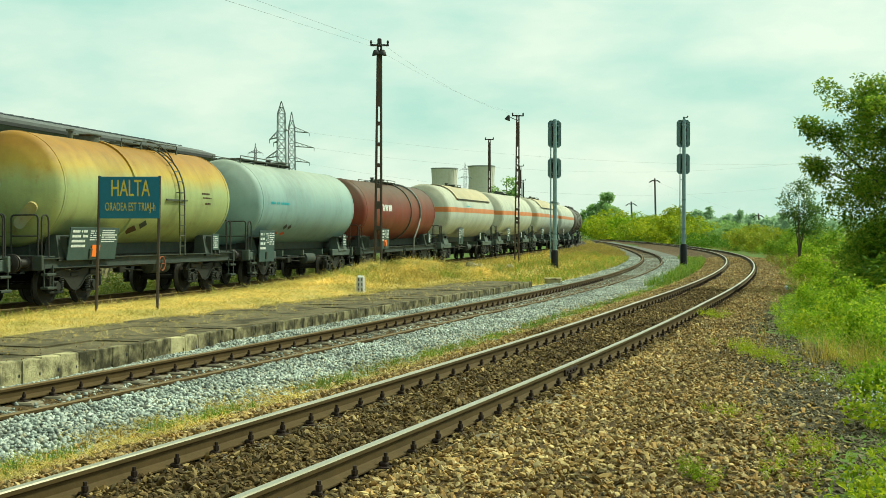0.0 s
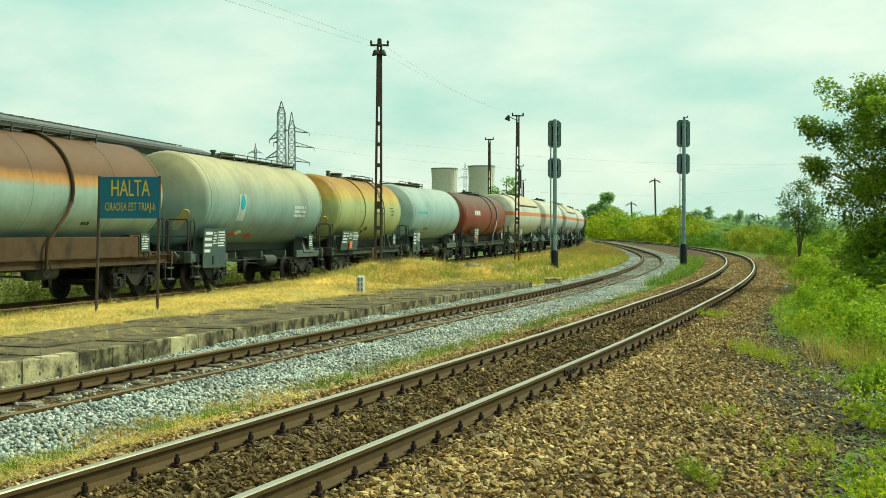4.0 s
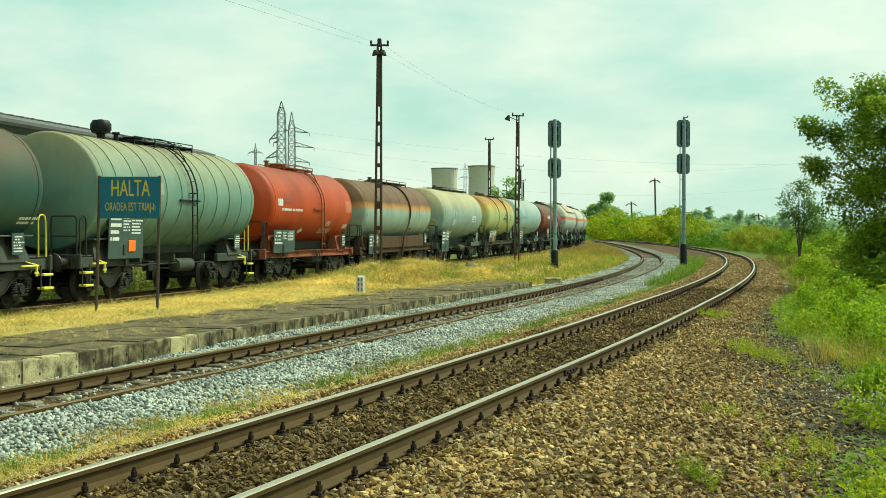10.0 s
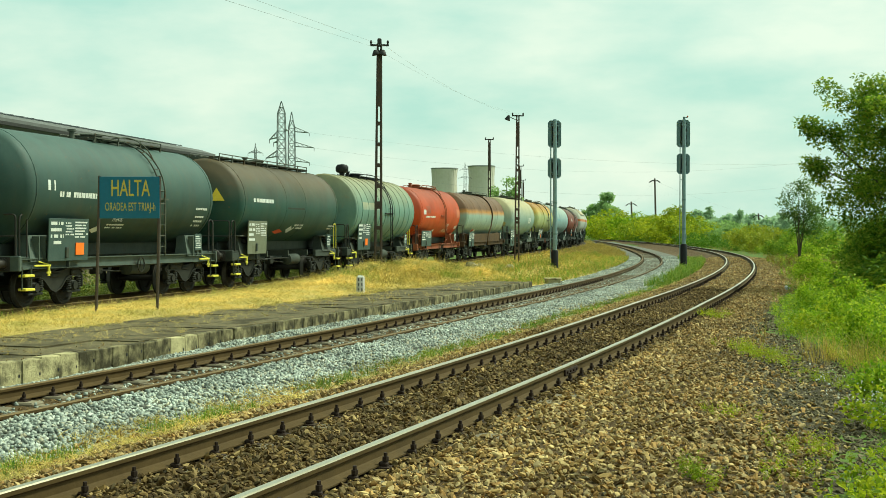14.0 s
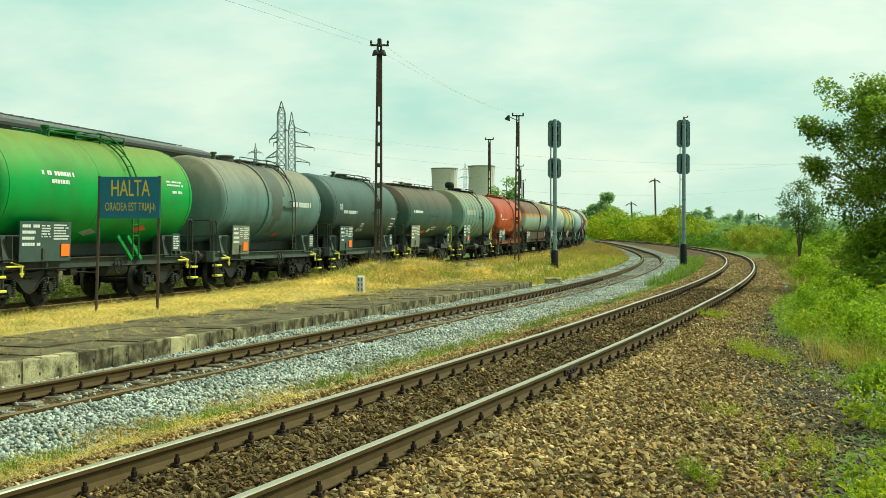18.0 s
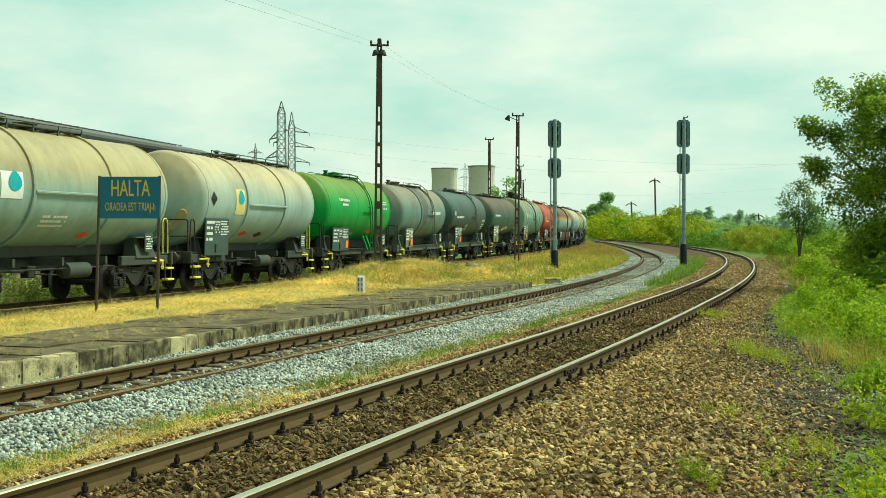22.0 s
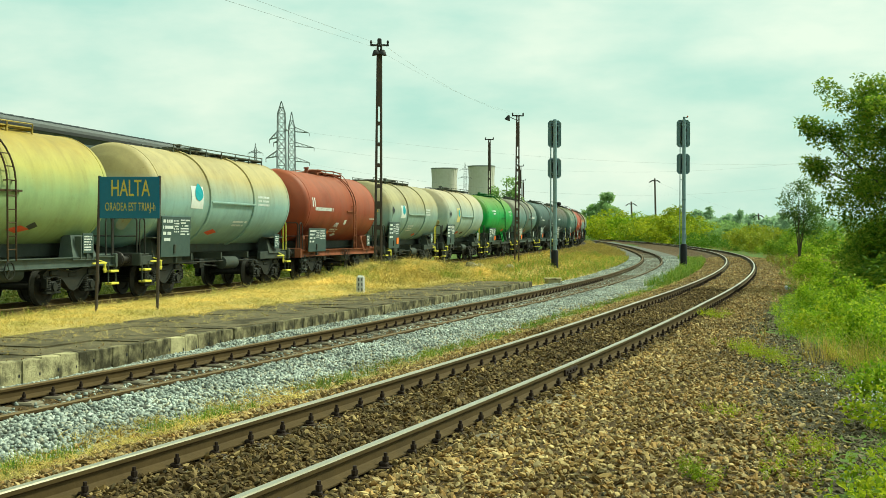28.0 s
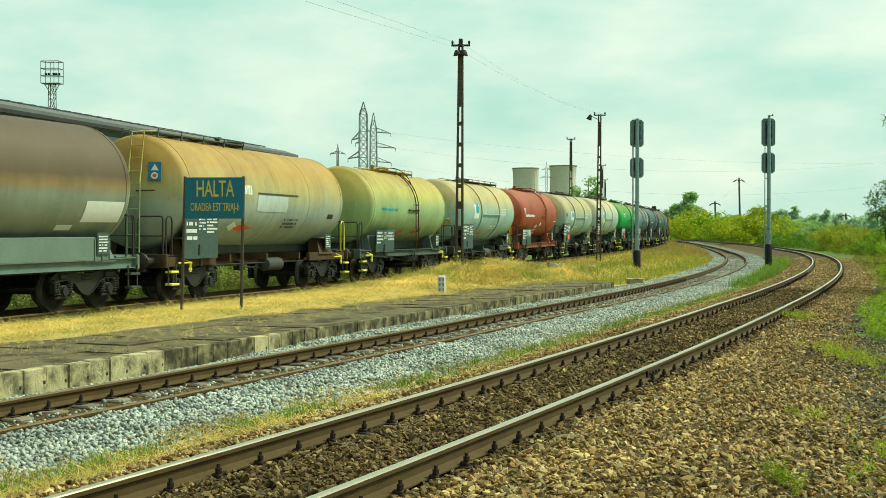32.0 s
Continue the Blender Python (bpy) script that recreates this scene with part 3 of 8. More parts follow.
def make_ground():
    """One sheet, fine round the tracks and coarse out to the horizon; every strip of soil has its own material."""
    w = np.concatenate([[-2600, -1400, -700, -350, -180, -100, -60, -40, -30], np.arange(-24, 12.01, 0.22), [12.6, 13.4, 14.5, 16, 18, 21, 25, 30, 38, 50, 70, 100, 160, 300, 600, 1300, 2600]])
    y = np.concatenate([[-1500, -700, -300, -180, -120, -80, -50, -30, -18, -10, -4, 0], np.arange(2, 64, 0.5), np.arange(64, 130, 1.5), [133, 138, 144, 152, 162, 175, 190, 210, 235, 265, 300, 350, 420, 520, 700, 1000, 1500, 2300, 3600]])
    yy, ww = np.meshgrid(y, w, indexing="ij")
    cx = ww - MID.off(np.zeros_like(yy), yy) / np.cos(np.interp(yy, MID.y, MID.a))
    cx = np.where(np.abs(yy) > 400, ww + np.clip(MID.x[-1], 0, 40), cx)
    zz = ground_z(cx, yy)
    v = np.stack([cx, yy, zz], -1).reshape(-1, 3)
    ny, nw = yy.shape
    i, j = np.meshgrid(np.arange(ny - 1), np.arange(nw - 1), indexing="ij")
    f = np.stack([i * nw + j, i * nw + j + 1, (i + 1) * nw + j + 1, (i + 1) * nw + j], -1).reshape(-1, 4)
    mats = [M_GREEN_GROUND, M_BROWN_GROUND, M_GREY_GROUND, M_DRY_GROUND, M_DARK_GROUND]
    me = fast_mesh("ground", v, f, mats, smooth=True)
    c = v[f].mean(1)
    un, um, ut = NEAR.off(c[:, 0], c[:, 1]), MID.off(c[:, 0], c[:, 1]), FREIGHT.off(c[:, 0], c[:, 1])
    jit = 0.25 * waves(c[:, 0], c[:, 1], 0.6)
    k = np.zeros(len(f), np.int32)
    k[(un > -2.3 + jit * 0.4) & (un < shoulder(c[:, 1]) + jit)] = 4
    k[(un > -2.3 + jit * 0.4) & (un < brown_edge(c[:, 1]) + jit)] = 1
    k[(um > -1.9) & (un <= -2.3 + jit * 0.4) & (um < 2.6 + jit * 0.4)] = 2
    k[(um >= 2.6 + jit * 0.4) & (un <= -2.3 + jit * 0.4) & (c[:, 1] < 220)] = 1
    k[(um <= -1.9) & (ut > 1.7 + jit) & (c[:, 1] < 240 + 40 * jit)] = 3
    k[(um <= -1.9) & (ut > 1.7 + jit) & (c[:, 1] > 112 + 20 * jit) & (c[:, 1] < 260)] = 1
    k[(ut <= 1.7 + jit) & (ut > -2.4 + jit)] = 4
    k[np.abs(um) < 0.80] = 1
    k[(np.abs(c[:, 1]) > 300)] = 0
    me.polygons.foreach_set("material_index", k)
    return tagged(new("ground", me), "uneven railway ground of ballast, straw and weeds", "ground", kind="structure")


def shoulder(y):
    """Where the weeds begin, to the right of the near line."""
    return np.interp(y, (8.0, 10.0, 12.0, 13.0, 15.0, 17.0, 19.0, 21.0, 23.2, 24.4, 30.0, 37.0, 58.0, 87.0), (3.95, 4.05, 4.15, 4.2, 4.25, 4.1, 3.9, 3.55, 2.9, 2.4, 2.1, 2.3, 1.95, 1.7))


def brown_edge(y):
    """Where the brown ballast gives way to dark cinders."""
    return np.interp(y, (8.0, 10.0, 12.2, 13.3, 15.5, 19.0, 22.7, 28.0, 37.0, 60.0, 90.0), (3.8, 3.85, 3.95, 3.7, 3.2, 2.7, 2.3, 2.05, 2.1, 1.9, 1.7))


make_ground()

# ---- rails and sleepers ----
RAIL_PROFILE = [(-0.075, -0.172), (0.075, -0.172), (0.075, -0.160), (0.022, -0.140), (0.010, -0.125), (0.010, -0.055), (0.034, -0.040),
                (0.036, -0.010), (0.028, 0.0), (-0.028, 0.0), (-0.036, -0.010), (-0.034, -0.040), (-0.010, -0.055), (-0.010, -0.125), (-0.022, -0.140), (-0.075, -0.160)]


def rail_mesh(line, u, s0, s1, step, top_mat):
    g, rings = Geo(), []
    s = s0
    while s < s1 + 1e-6:
        a = line.at(s)[2]
        c = line.side(s, u)
        side = Vector((math.cos(a), -math.sin(a), 0))
        rings.append([c + side * p + Vector((0, 0, q)) for p, q in RAIL_PROFILE])
        s += step if s < 70 else step * 2
    n = len(RAIL_PROFILE)
    vs = [p for r in rings for p in r]
    side_faces, top_faces = [], []
    for i in range(len(rings) - 1):
        for k in range(n):
            q = (i * n + k, (i + 1) * n + k, (i + 1) * n + (k + 1) % n, i * n + (k + 1) % n)
            (top_faces if k in (7, 8, 9) else side_faces).append(q)
    g.add(vs, side_faces)
    g.mat = 1
    g.f.extend(top_faces), g.m.extend([1] * len(top_faces))
    return g.mesh("rail", [M_RAIL_SIDE, top_mat], smooth=False)


def clip_mesh():
    """A rail fastening: ribbed plate, clamp and a bolt with its nut."""
    g = Geo()
    g.box((0, 0, 0.01), (0.12, 0.13, 0.02), ch=0.004)
    g.box((-0.015, 0, 0.035), (0.075, 0.060, 0.04), ch=0.012)
    g.lathe([(0.02, 0.016), (0.125, 0.016)], 6, "Z")
    g.lathe([(0.060, 0.027), (0.095, 0.027)], 6, "Z")
    return g.mesh("rail_clip", M_CLIP)


def sleeper_mesh():
    g = Geo()
    g.box((-0.85, 0, -0.06), (0.85, 0.26, 0.12), ch=0.02)
    g.box((0.85, 0, -0.06), (0.85, 0.26, 0.12), ch=0.02)
    g.box((0, 0, -0.08), (0.9, 0.20, 0.09), ch=0.02)
    return g.mesh("sleeper", M_SLEEPER)


CLIP, SLEEPER = clip_mesh(), sleeper_mesh()


def make_track(line, name, label, s0, s1, near0, near1, top_mat, rng):
    """A track: two rails, a sleeper every 0.6 m with four fastenings where the camera comes near, the rest joined."""
    root = thing(name, label, "railway track", kind="structure")
    for u in (-GAUGE, GAUGE):
        part("rail", rail_mesh(line, u, s0, s1, 1.0, top_mat), None, root, "worn steel rail with a shiny running edge" if top_mat is M_RAIL_TOP else "rust-brown steel rail")
    rest = Geo()
    s = s0
    while s < s1:
        x, y, a = line.at(s)
        m = Matrix.Translation(line.side(s, 0, -0.185)) @ pose(0, 0, 0, 0, 0, -math.degrees(a) + rng.uniform(-0.6, 0.6))
        if near0 <= s <= near1:
            ob = new("sleeper", SLEEPER)
            ob.parent, ob.matrix_basis = root, m
            for u in (-GAUGE, GAUGE):
                for e in (-1, 1):
                    c = new("rail_clip", CLIP)
                    c.parent, c.matrix_basis = ob, pose(u + e * 0.115, 0, -0.006, 0, 0, 0 if e > 0 else 180)
        elif s < 150 and line is not FREIGHT:
            rest.box(m @ Vector((0, 0, -0.05)), (2.5, 0.25, 0.10), m.to_3x3())
            for u in (-GAUGE, GAUGE):
                for e in (-1, 1):
                    rest.box(m @ Vector((u + e * 0.11, 0, 0.04)), (0.07, 0.07, 0.08), m.to_3x3())
        elif line is FREIGHT and s < 90:
            rest.box(m @ Vector((0, 0, -0.05)), (2.5, 0.25, 0.10), m.to_3x3())
        s += 0.6
    if rest.f:
        tagged(part("sleepers_far", rest, M_SLEEPER, root), kind="stuff")
    return root


rng = np.random.default_rng(5)
make_track(NEAR, "track_near", "main line track with shiny rails in brown ballast", -12, 300, 2, 62, M_RAIL_TOP, rng)
make_track(MID, "track_middle", "siding track with rusty rails in pale grey ballast", -12, 300, 6, 62, M_RAIL_DULL, rng)
make_track(FREIGHT, "track_freight", "freight track behind dry grass, carrying the tank train", -190, 330, 400, 401, M_RAIL_DULL, rng)


def make_joint(line, s, u):
    """A bolted rail joint: two fishplates with their bolts."""
    x, y, a = line.at(s)
    root = tagged(new("rail_joint"), "bolted rusty rail joint with fishplates", "rail joint", kind="structure")
    root.matrix_basis = Matrix.Translation(line.side(s, u)) @ pose(0, 0, 0, 0, 0, -math.degrees(a))
    for e in (-1, 1):
        g = Geo()
        g.box((e * 0.022, 0, -0.085), (0.022, 0.64, 0.075), ch=0.006)
        plate = part("fishplate", g, M_CLIP, root)
        for b in (-0.24, -0.08, 0.08, 0.24):
            g = Geo()
            g.lathe([(0.030, 0.016), (0.052, 0.016)] if e > 0 else [(-0.052, 0.016), (-0.030, 0.016)], 6, "X", (0, b, -0.085))
            part("bolt", g, M_CLIP, plate)


make_joint(NEAR, float(np.interp(16.5, NEAR.y, NEAR.s)), GAUGE)

# ---- platform ----
def make_platform(rng):
    root = thing("platform", "low worn station platform with a stained concrete edge", "platform", kind="structure")
    body = Geo()
    s0, s1 = 2.0, PLAT_END
    n = int((s1 - s0) / 1.0)
    vs = []
    for i in range(n + 1):
        s = s0 + (s1 - s0) * i / n
        for u, z in ((PLAT_EDGE - 0.16, -0.45), (PLAT_EDGE - 0.16, PLAT_TOP - MID.top - 0.05), (PLAT_EDGE - PLAT_WIDE, PLAT_TOP - MID.top - 0.05), (PLAT_EDGE - PLAT_WIDE, -0.45)):
            vs.append(MID.side(s, u, z))
    fs = [(i * 4 + k, i * 4 + k + 1, (i + 1) * 4 + k + 1, (i + 1) * 4 + k) for i in range(n) for k in range(3)]
    fs += [(0, 1, 2, 3), (n * 4 + 3, n * 4 + 2, n * 4 + 1, n * 4)]
    body.add(vs, fs)
    part("platform_core", body, M_SLAB, root)
    # edge blocks
    s = s0
    forms = []
    for k in range(5):
        g = Geo()
        g.box((0, 0, 0), (0.16, 0.434, 0.62), ch=0.010)
        g.v = [(x + rng.uniform(-0.006, 0.006), y + rng.uniform(-0.008, 0.008), z + rng.uniform(-0.008, 0.008)) for x, y, z in g.v]
        g.mat = 1
        g.box((0.0685, 0.165, 0.10 + 0.02 * k), (0.03, 0.035, 0.045)) if k != 2 else None
        forms.append(g)
    meshes = [g.mesh("edge_block", [M_KERB, M_BLACK]) for g in forms]
    pale = [g.mesh("pale_edge_block", [M_PALE_KERB, M_BLACK]) for g in forms[:2]]
    while s < s1:
        a = MID.at(s)[2]
        is_pale = (23.5 < s < 24.4) or s < 20.8
        ob = new("edge_block", rng.choice(pale if is_pale else meshes))
        ob.parent = root
        ob.matrix_basis = Matrix.Translation(MID.side(s, PLAT_EDGE - 0.08 + rng.uniform(-0.012, 0.012), PLAT_TOP - MID.top - 0.31 + rng.uniform(-0.012, 0.006))) @ pose(0, 0, 0, 0, rng.uniform(-1.0, 1.0), -math.degrees(a) + rng.uniform(-1.4, 1.4))
        s += 0.44
    # paving slabs
    s = s0
    while s < s1:
        d = rng.uniform(0.9, 1.5)
        u0 = PLAT_EDGE - 0.17
        for w in (0.85, 1.0, 1.0):
            g = Geo()
            vs = []
            dz = rng.uniform(-0.016, 0.012)
            for z in (-0.05, 0.0):
                for ss, uu in ((s + 0.012, u0), (s + d, u0), (s + d, u0 - w + 0.02), (s + 0.012, u0 - w + 0.02)):
                    vs.append(MID.side(ss, uu + rng.uniform(-0.01, 0.01), PLAT_TOP - MID.top + z + dz + rng.uniform(-0.004, 0.004)))
            g.add(vs, [(0, 1, 2, 3), (7, 6, 5, 4), (0, 4, 5, 1), (1, 5, 6, 2), (2, 6, 7, 3), (3, 7, 4, 0)])
            part("paving_slab", g, M_SLAB, root)
            u0 -= w
        s += d
    return root


make_platform(random.Random(3))


# ---- sign ----
def text_mesh(words, size, material, wide=1.0, deep=0.004):
    cu = bpy.data.curves.new("text", "FONT")
    cu.offset = 0.002 if words == "HALTA" else -0.001
    cu.body, cu.size, cu.extrude, cu.align_x, cu.align_y = words, size, deep, "CENTER", "CENTER"
    ob = bpy.data.objects.new("text", cu)
    scene.collection.objects.link(ob)
    bpy.context.view_layer.update()
    me = bpy.data.meshes.new_from_object(ob.evaluated_get(bpy.context.evaluated_depsgraph_get()))
    bpy.data.objects.remove(ob)
    xs = [v.co.x for v in me.vertices]
    k = wide / (max(xs) - min(xs))
    for v in me.vertices:
        v.co = (v.co.x * k, -v.co.z, v.co.y)
    me.materials.clear()
    me.materials.append(material)
    return me


def make_sign():
    D = 28.7
    px = lambda x: (x - 784) / FOCAL * D
    xl, xr = px(176.5), px(282.5)
    zt, zb = 1.683 + (405.8 - 313) / FOCAL * D, 1.683 + (405.8 - 387) / FOCAL * D
    foot = float(ground_z(np.array([(xl + xr) / 2]), np.array([D]))[0])
    root = thing("station_sign", "teal-blue station name sign with yellow letters on two posts", "sign", at=((xl + xr) / 2, D, foot))
    w, h, zc = xr - xl, zt - zb, (zt + zb) / 2 - foot
    g = Geo()
    g.box((0, 0, zc), (w, 0.025, h), ch=0.006)
    plate = part("sign_plate", g, M_SIGN, root)
    for words, size, wide, z in (("HALTA", 0.42, 0.85, 0.19), ("ORADEA EST TRIAJ-h", 0.24, 1.10, -0.21)):
        me = text_mesh(words, size, M_SIGN_TEXT, wide)
        tall = max(v.co.z for v in me.vertices) - min(v.co.z for v in me.vertices)
        k = (0.36 if words == "HALTA" else 0.235) / tall
        for v in me.vertices:
            v.co.z *= k
        place(part("lettering", me, None, plate), pose(0.02, -0.017, zc + z))
    for x, lean in ((-w / 2, -0.10), (w / 2, -0.07)):
        g = Geo()
        g.tube([(x + lean, 0.03, -0.25), (x, 0.03, zc + h / 2 + 0.02)], 0.035, 8)
        part("post", g, M_POLE, root)
    return root


make_sign()


# ---- poles and signals ----
def make_lamp_pole(label, x, y, high, lean=0.0, lamps="pair", name="lamp_post", cat="lamp post"):
    """A concrete mast of two legs with rungs of concrete between, and a cross-arm with insulators."""
    foot = float(ground_z(np.array([x]), np.array([y]))[0])
    root = thing(name, label, cat, "concrete poles along the line", at=pose(x, y, foot - 0.05, 0, lean, 0))
    g = Geo()
    for e in (-1, 1):
        g.tube([(e * 0.122, 0, -0.2), (e * 0.064, 0, high)], 0.058, 6, r2=0.048)
    k = 0.9
    while k < high - 0.3:
        w = 0.122 - 0.058 * k / high
        g.box((0, 0, k), (2 * w, 0.085, 0.15 if k < high * 0.72 else 0.30))
        k += 0.80 if k < high * 0.72 else 0.30
    g.box((0, 0, high * 0.30), (0.30, 0.14, high * 0.02))
    part("mast", g, M_POLE, root)
    g = Geo()
    g.box((0, 0, high - 0.05), (0.72, 0.08, 0.07))
    part("cross_arm", g, M_IRON, root)
    for e in (-0.32, 0.32):
        g = Geo()
        g.lathe([(high - 0.02, 0.02), (high + 0.03, 0.045), (high + 0.08, 0.05), (high + 0.13, 0.03), (high + 0.15, 0.0001)], 8, "Z", (e, 0, 0))
        part("insulator", g, M_IRON, root, smooth=True)
    if lamps == "pair":
        g = Geo()
        g.box((0, 0, high + 0.05), (0.16, 0.14, 0.32), ch=0.03)
        g.tube([(-0.16, 0, high - 0.28), (0.16, 0, high - 0.28)], 0.05, 8)
        part("lamp_bracket", g, M_IRON, root)
        for e in (-1, 1):
            g = Geo()
            g.lathe([(0, 0.05), (0.06, 0.10), (0.18, 0.17), (0.20, 0.17)], 12, "Z")
            place(part("lamp_shade", g, M_IRON, root, smooth=True), pose(e * 0.16, -0.1, high - 0.24, 0, 180 + e * 14, 0))
    elif lamps == "arm":
        g = Geo()
        g.tube([(0, 0, high - 0.35), (-0.35, 0, high - 0.2), (-0.52, 0, high - 0.1)], 0.025, 6)
        part("lamp_arm", g, M_IRON, root)
        g = Geo()
        g.lathe([(0, 0.06), (0.10, 0.10), (0.28, 0.17), (0.32, 0.17), (0.34, 0.0001)], 12, "Z")
        place(part("lamp_shade", g, M_IRON, root, smooth=True), pose(-0.55, 0, high - 0.02, 0, 180 + 20, 0))
    return root


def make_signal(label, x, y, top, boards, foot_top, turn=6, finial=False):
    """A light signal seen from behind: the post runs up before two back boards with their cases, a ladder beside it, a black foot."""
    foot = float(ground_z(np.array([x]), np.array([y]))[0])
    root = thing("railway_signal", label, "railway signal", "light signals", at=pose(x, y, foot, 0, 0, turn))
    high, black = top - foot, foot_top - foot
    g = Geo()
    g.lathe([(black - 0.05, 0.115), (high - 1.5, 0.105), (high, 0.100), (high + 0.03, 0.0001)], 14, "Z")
    post = part("post", g, M_SIG_POST, root, smooth=True)
    for z in (black + 0.9, black + 2.6):
        g = Geo()
        g.lathe([(z - 0.04, 0.112), (z - 0.035, 0.128), (z + 0.035, 0.128), (z + 0.04, 0.112)], 14, "Z")
        part("clamp", g, M_SIG_GREY, post)
    g = Geo()
    g.lathe([(-0.25, 0.20), (black - 0.06, 0.20), (black + 0.02, 0.15)], 14, "Z")
    part("foot", g, M_BLACK, root, "black painted foot", smooth=True)
    g = Geo()
    for e in (-0.13, 0.13):
        g.tube([(-0.24 + e * 0.35, -0.02 + e, 0.5), (-0.24 + e * 0.35, -0.02 + e, high - 1.45)], 0.020, 5)
    z = 0.7
    while z < high - 1.5:
        g.tube([(-0.285, -0.15, z), (-0.195, 0.11, z)], 0.013, 5)
        z += 0.3
    for z in (1.6, 3.6, 5.2):
        g.box((-0.13, 0, z), (0.24, 0.04, 0.04))
    part("ladder", g, M_SIG_POST, root)
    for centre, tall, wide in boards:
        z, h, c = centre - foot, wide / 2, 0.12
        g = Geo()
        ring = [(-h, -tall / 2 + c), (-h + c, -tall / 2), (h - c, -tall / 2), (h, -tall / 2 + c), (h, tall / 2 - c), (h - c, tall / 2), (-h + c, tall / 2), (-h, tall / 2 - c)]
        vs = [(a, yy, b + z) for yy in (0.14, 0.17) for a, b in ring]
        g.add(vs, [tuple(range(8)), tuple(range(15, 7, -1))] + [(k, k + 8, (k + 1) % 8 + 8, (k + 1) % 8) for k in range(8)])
        board = part("background_board", g, M_SIG_GREY, root)
        g = Geo()
        for k in range(8):
            (a0, b0), (a1, b1) = ring[k], ring[(k + 1) % 8]
            g.tube([(a0, 0.135, b0 + z), (a1, 0.135, b1 + z)], 0.018, 4)
        part("board_edge", g, M_SIG_POST, board, "paler folded rim")
        for e in (-1, 1):
            g = Geo()
            g.box((e * 0.150 + 0.01, 0.11, z), (0.05, 0.06, tall * 0.80), ch=0.012)
            part("lamp_case", g, M_BLACK, board, "dark lamp housing beside the post")
        n = 3 if tall > 1.3 else 2
        for k in range(n):
            zz = z + (k - (n - 1) / 2) * 0.42
            g = Geo()
            g.box((0.185, 0.075, zz), (0.055, 0.03, 0.16), ch=0.008)
            part("lamp_door", g, M_SIG_GREY, board)
            g = Geo()
            g.lathe([(0.17, 0.11), (0.46, 0.12)], 10, "Y", (0, 0, zz))
            part("lamp_hood", g, M_BLACK, board)
        for e in (-0.32, 0.32):
            g = Geo()
            g.box((0, 0.07, z + tall * e), (0.30, 0.16, 0.05))
            part("bracket", g, M_SIG_POST, board)
    g = Geo()
    g.box((0.03, -0.06, black + 0.45), (0.18, 0.18, 0.34), ch=0.02)
    part("relay_box", g, M_SIG_POST, root)
    if finial:
        g = Geo()
        g.tube([(0, 0, high), (0, 0, high + 0.16)], 0.06, 8), g.tube([(0, 0, high + 0.10), (0.20, 0, high + 0.14)], 0.035, 6)
        part("cap", g, M_SIG_GREY, root)
        g = Geo()
        g.lathe([(-0.05, 0.03), (0.0, 0.05), (0.05, 0.03)], 8, "Z", (0.21, 0, high + 0.17))
        part("marker_lamp", g, M_REDMARK, root, "small red marker lamp")
    return root


make_lamp_pole("tall dark concrete lamp post beside the platform grass", (669 - 784) / FOCAL * 50, 50.0, 8.75, 0.4)
make_lamp_pole("concrete lamp post with a hanging lamp arm", (914.5 - 784) / FOCAL * 80, 80.0, 9.1, 0.4, "arm")
for px, D, top in ((866, 108, 252), (921, 145, 293), (926, 182, 316)):
    make_lamp_pole("concrete wire pole behind the freight track", (px - 784) / FOCAL * D, D, 1.683 + (405.8 - top) / FOCAL * D + 0.9, 0, "none", "wire_pole", "utility pole")
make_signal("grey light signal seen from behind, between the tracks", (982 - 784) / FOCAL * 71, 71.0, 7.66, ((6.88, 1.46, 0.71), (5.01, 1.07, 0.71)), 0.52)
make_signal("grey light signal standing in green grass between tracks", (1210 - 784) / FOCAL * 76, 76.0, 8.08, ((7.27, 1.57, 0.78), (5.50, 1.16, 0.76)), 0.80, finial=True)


def make_stone():
    D = 37.5
    x = (638 - 784) / FOCAL * D
    g = Geo()
    g.box((0, 0, 0.25), (0.25, 0.18, 0.64), ch=0.05)
    g.v = [(a * (0.9 if c > 0.4 else 1.0), b, c) for a, b, c in g.v]
    root = thing("distance_stone", "small whitewashed distance stone in dry grass", "marker stone", at=(x, D, float(ground_z(np.array([x]), np.array([D]))[0]) + 0.11))
    part("stone", g, M_STONE_WHITE, root)
    for z in (0.46, 0.31, 0.16):
        for x in (-0.045, 0.045):
            g = Geo()
            g.box((x, -0.093, z), (0.03, 0.006, 0.09))
            part("bar", g, M_BLACK, root)


make_stone()


def make_cabinet():
    """A low concrete cable pit with a lid near the first signal."""
    D = 52.0
    x = (978 - 784) / FOCAL * D
    g = Geo()
    g.box((0, 0, 0.06), (0.62, 0.5, 0.20), ch=0.02), g.box((0, 0, 0.18), (0.70, 0.58, 0.06), ch=0.02)
    thing("cable_pit", "low concrete cable pit with a slab lid", "cable pit", at=(x, D, float(ground_z(np.array([x]), np.array([D]))[0])), geo=g, material=M_PALE_KERB)


make_cabinet()


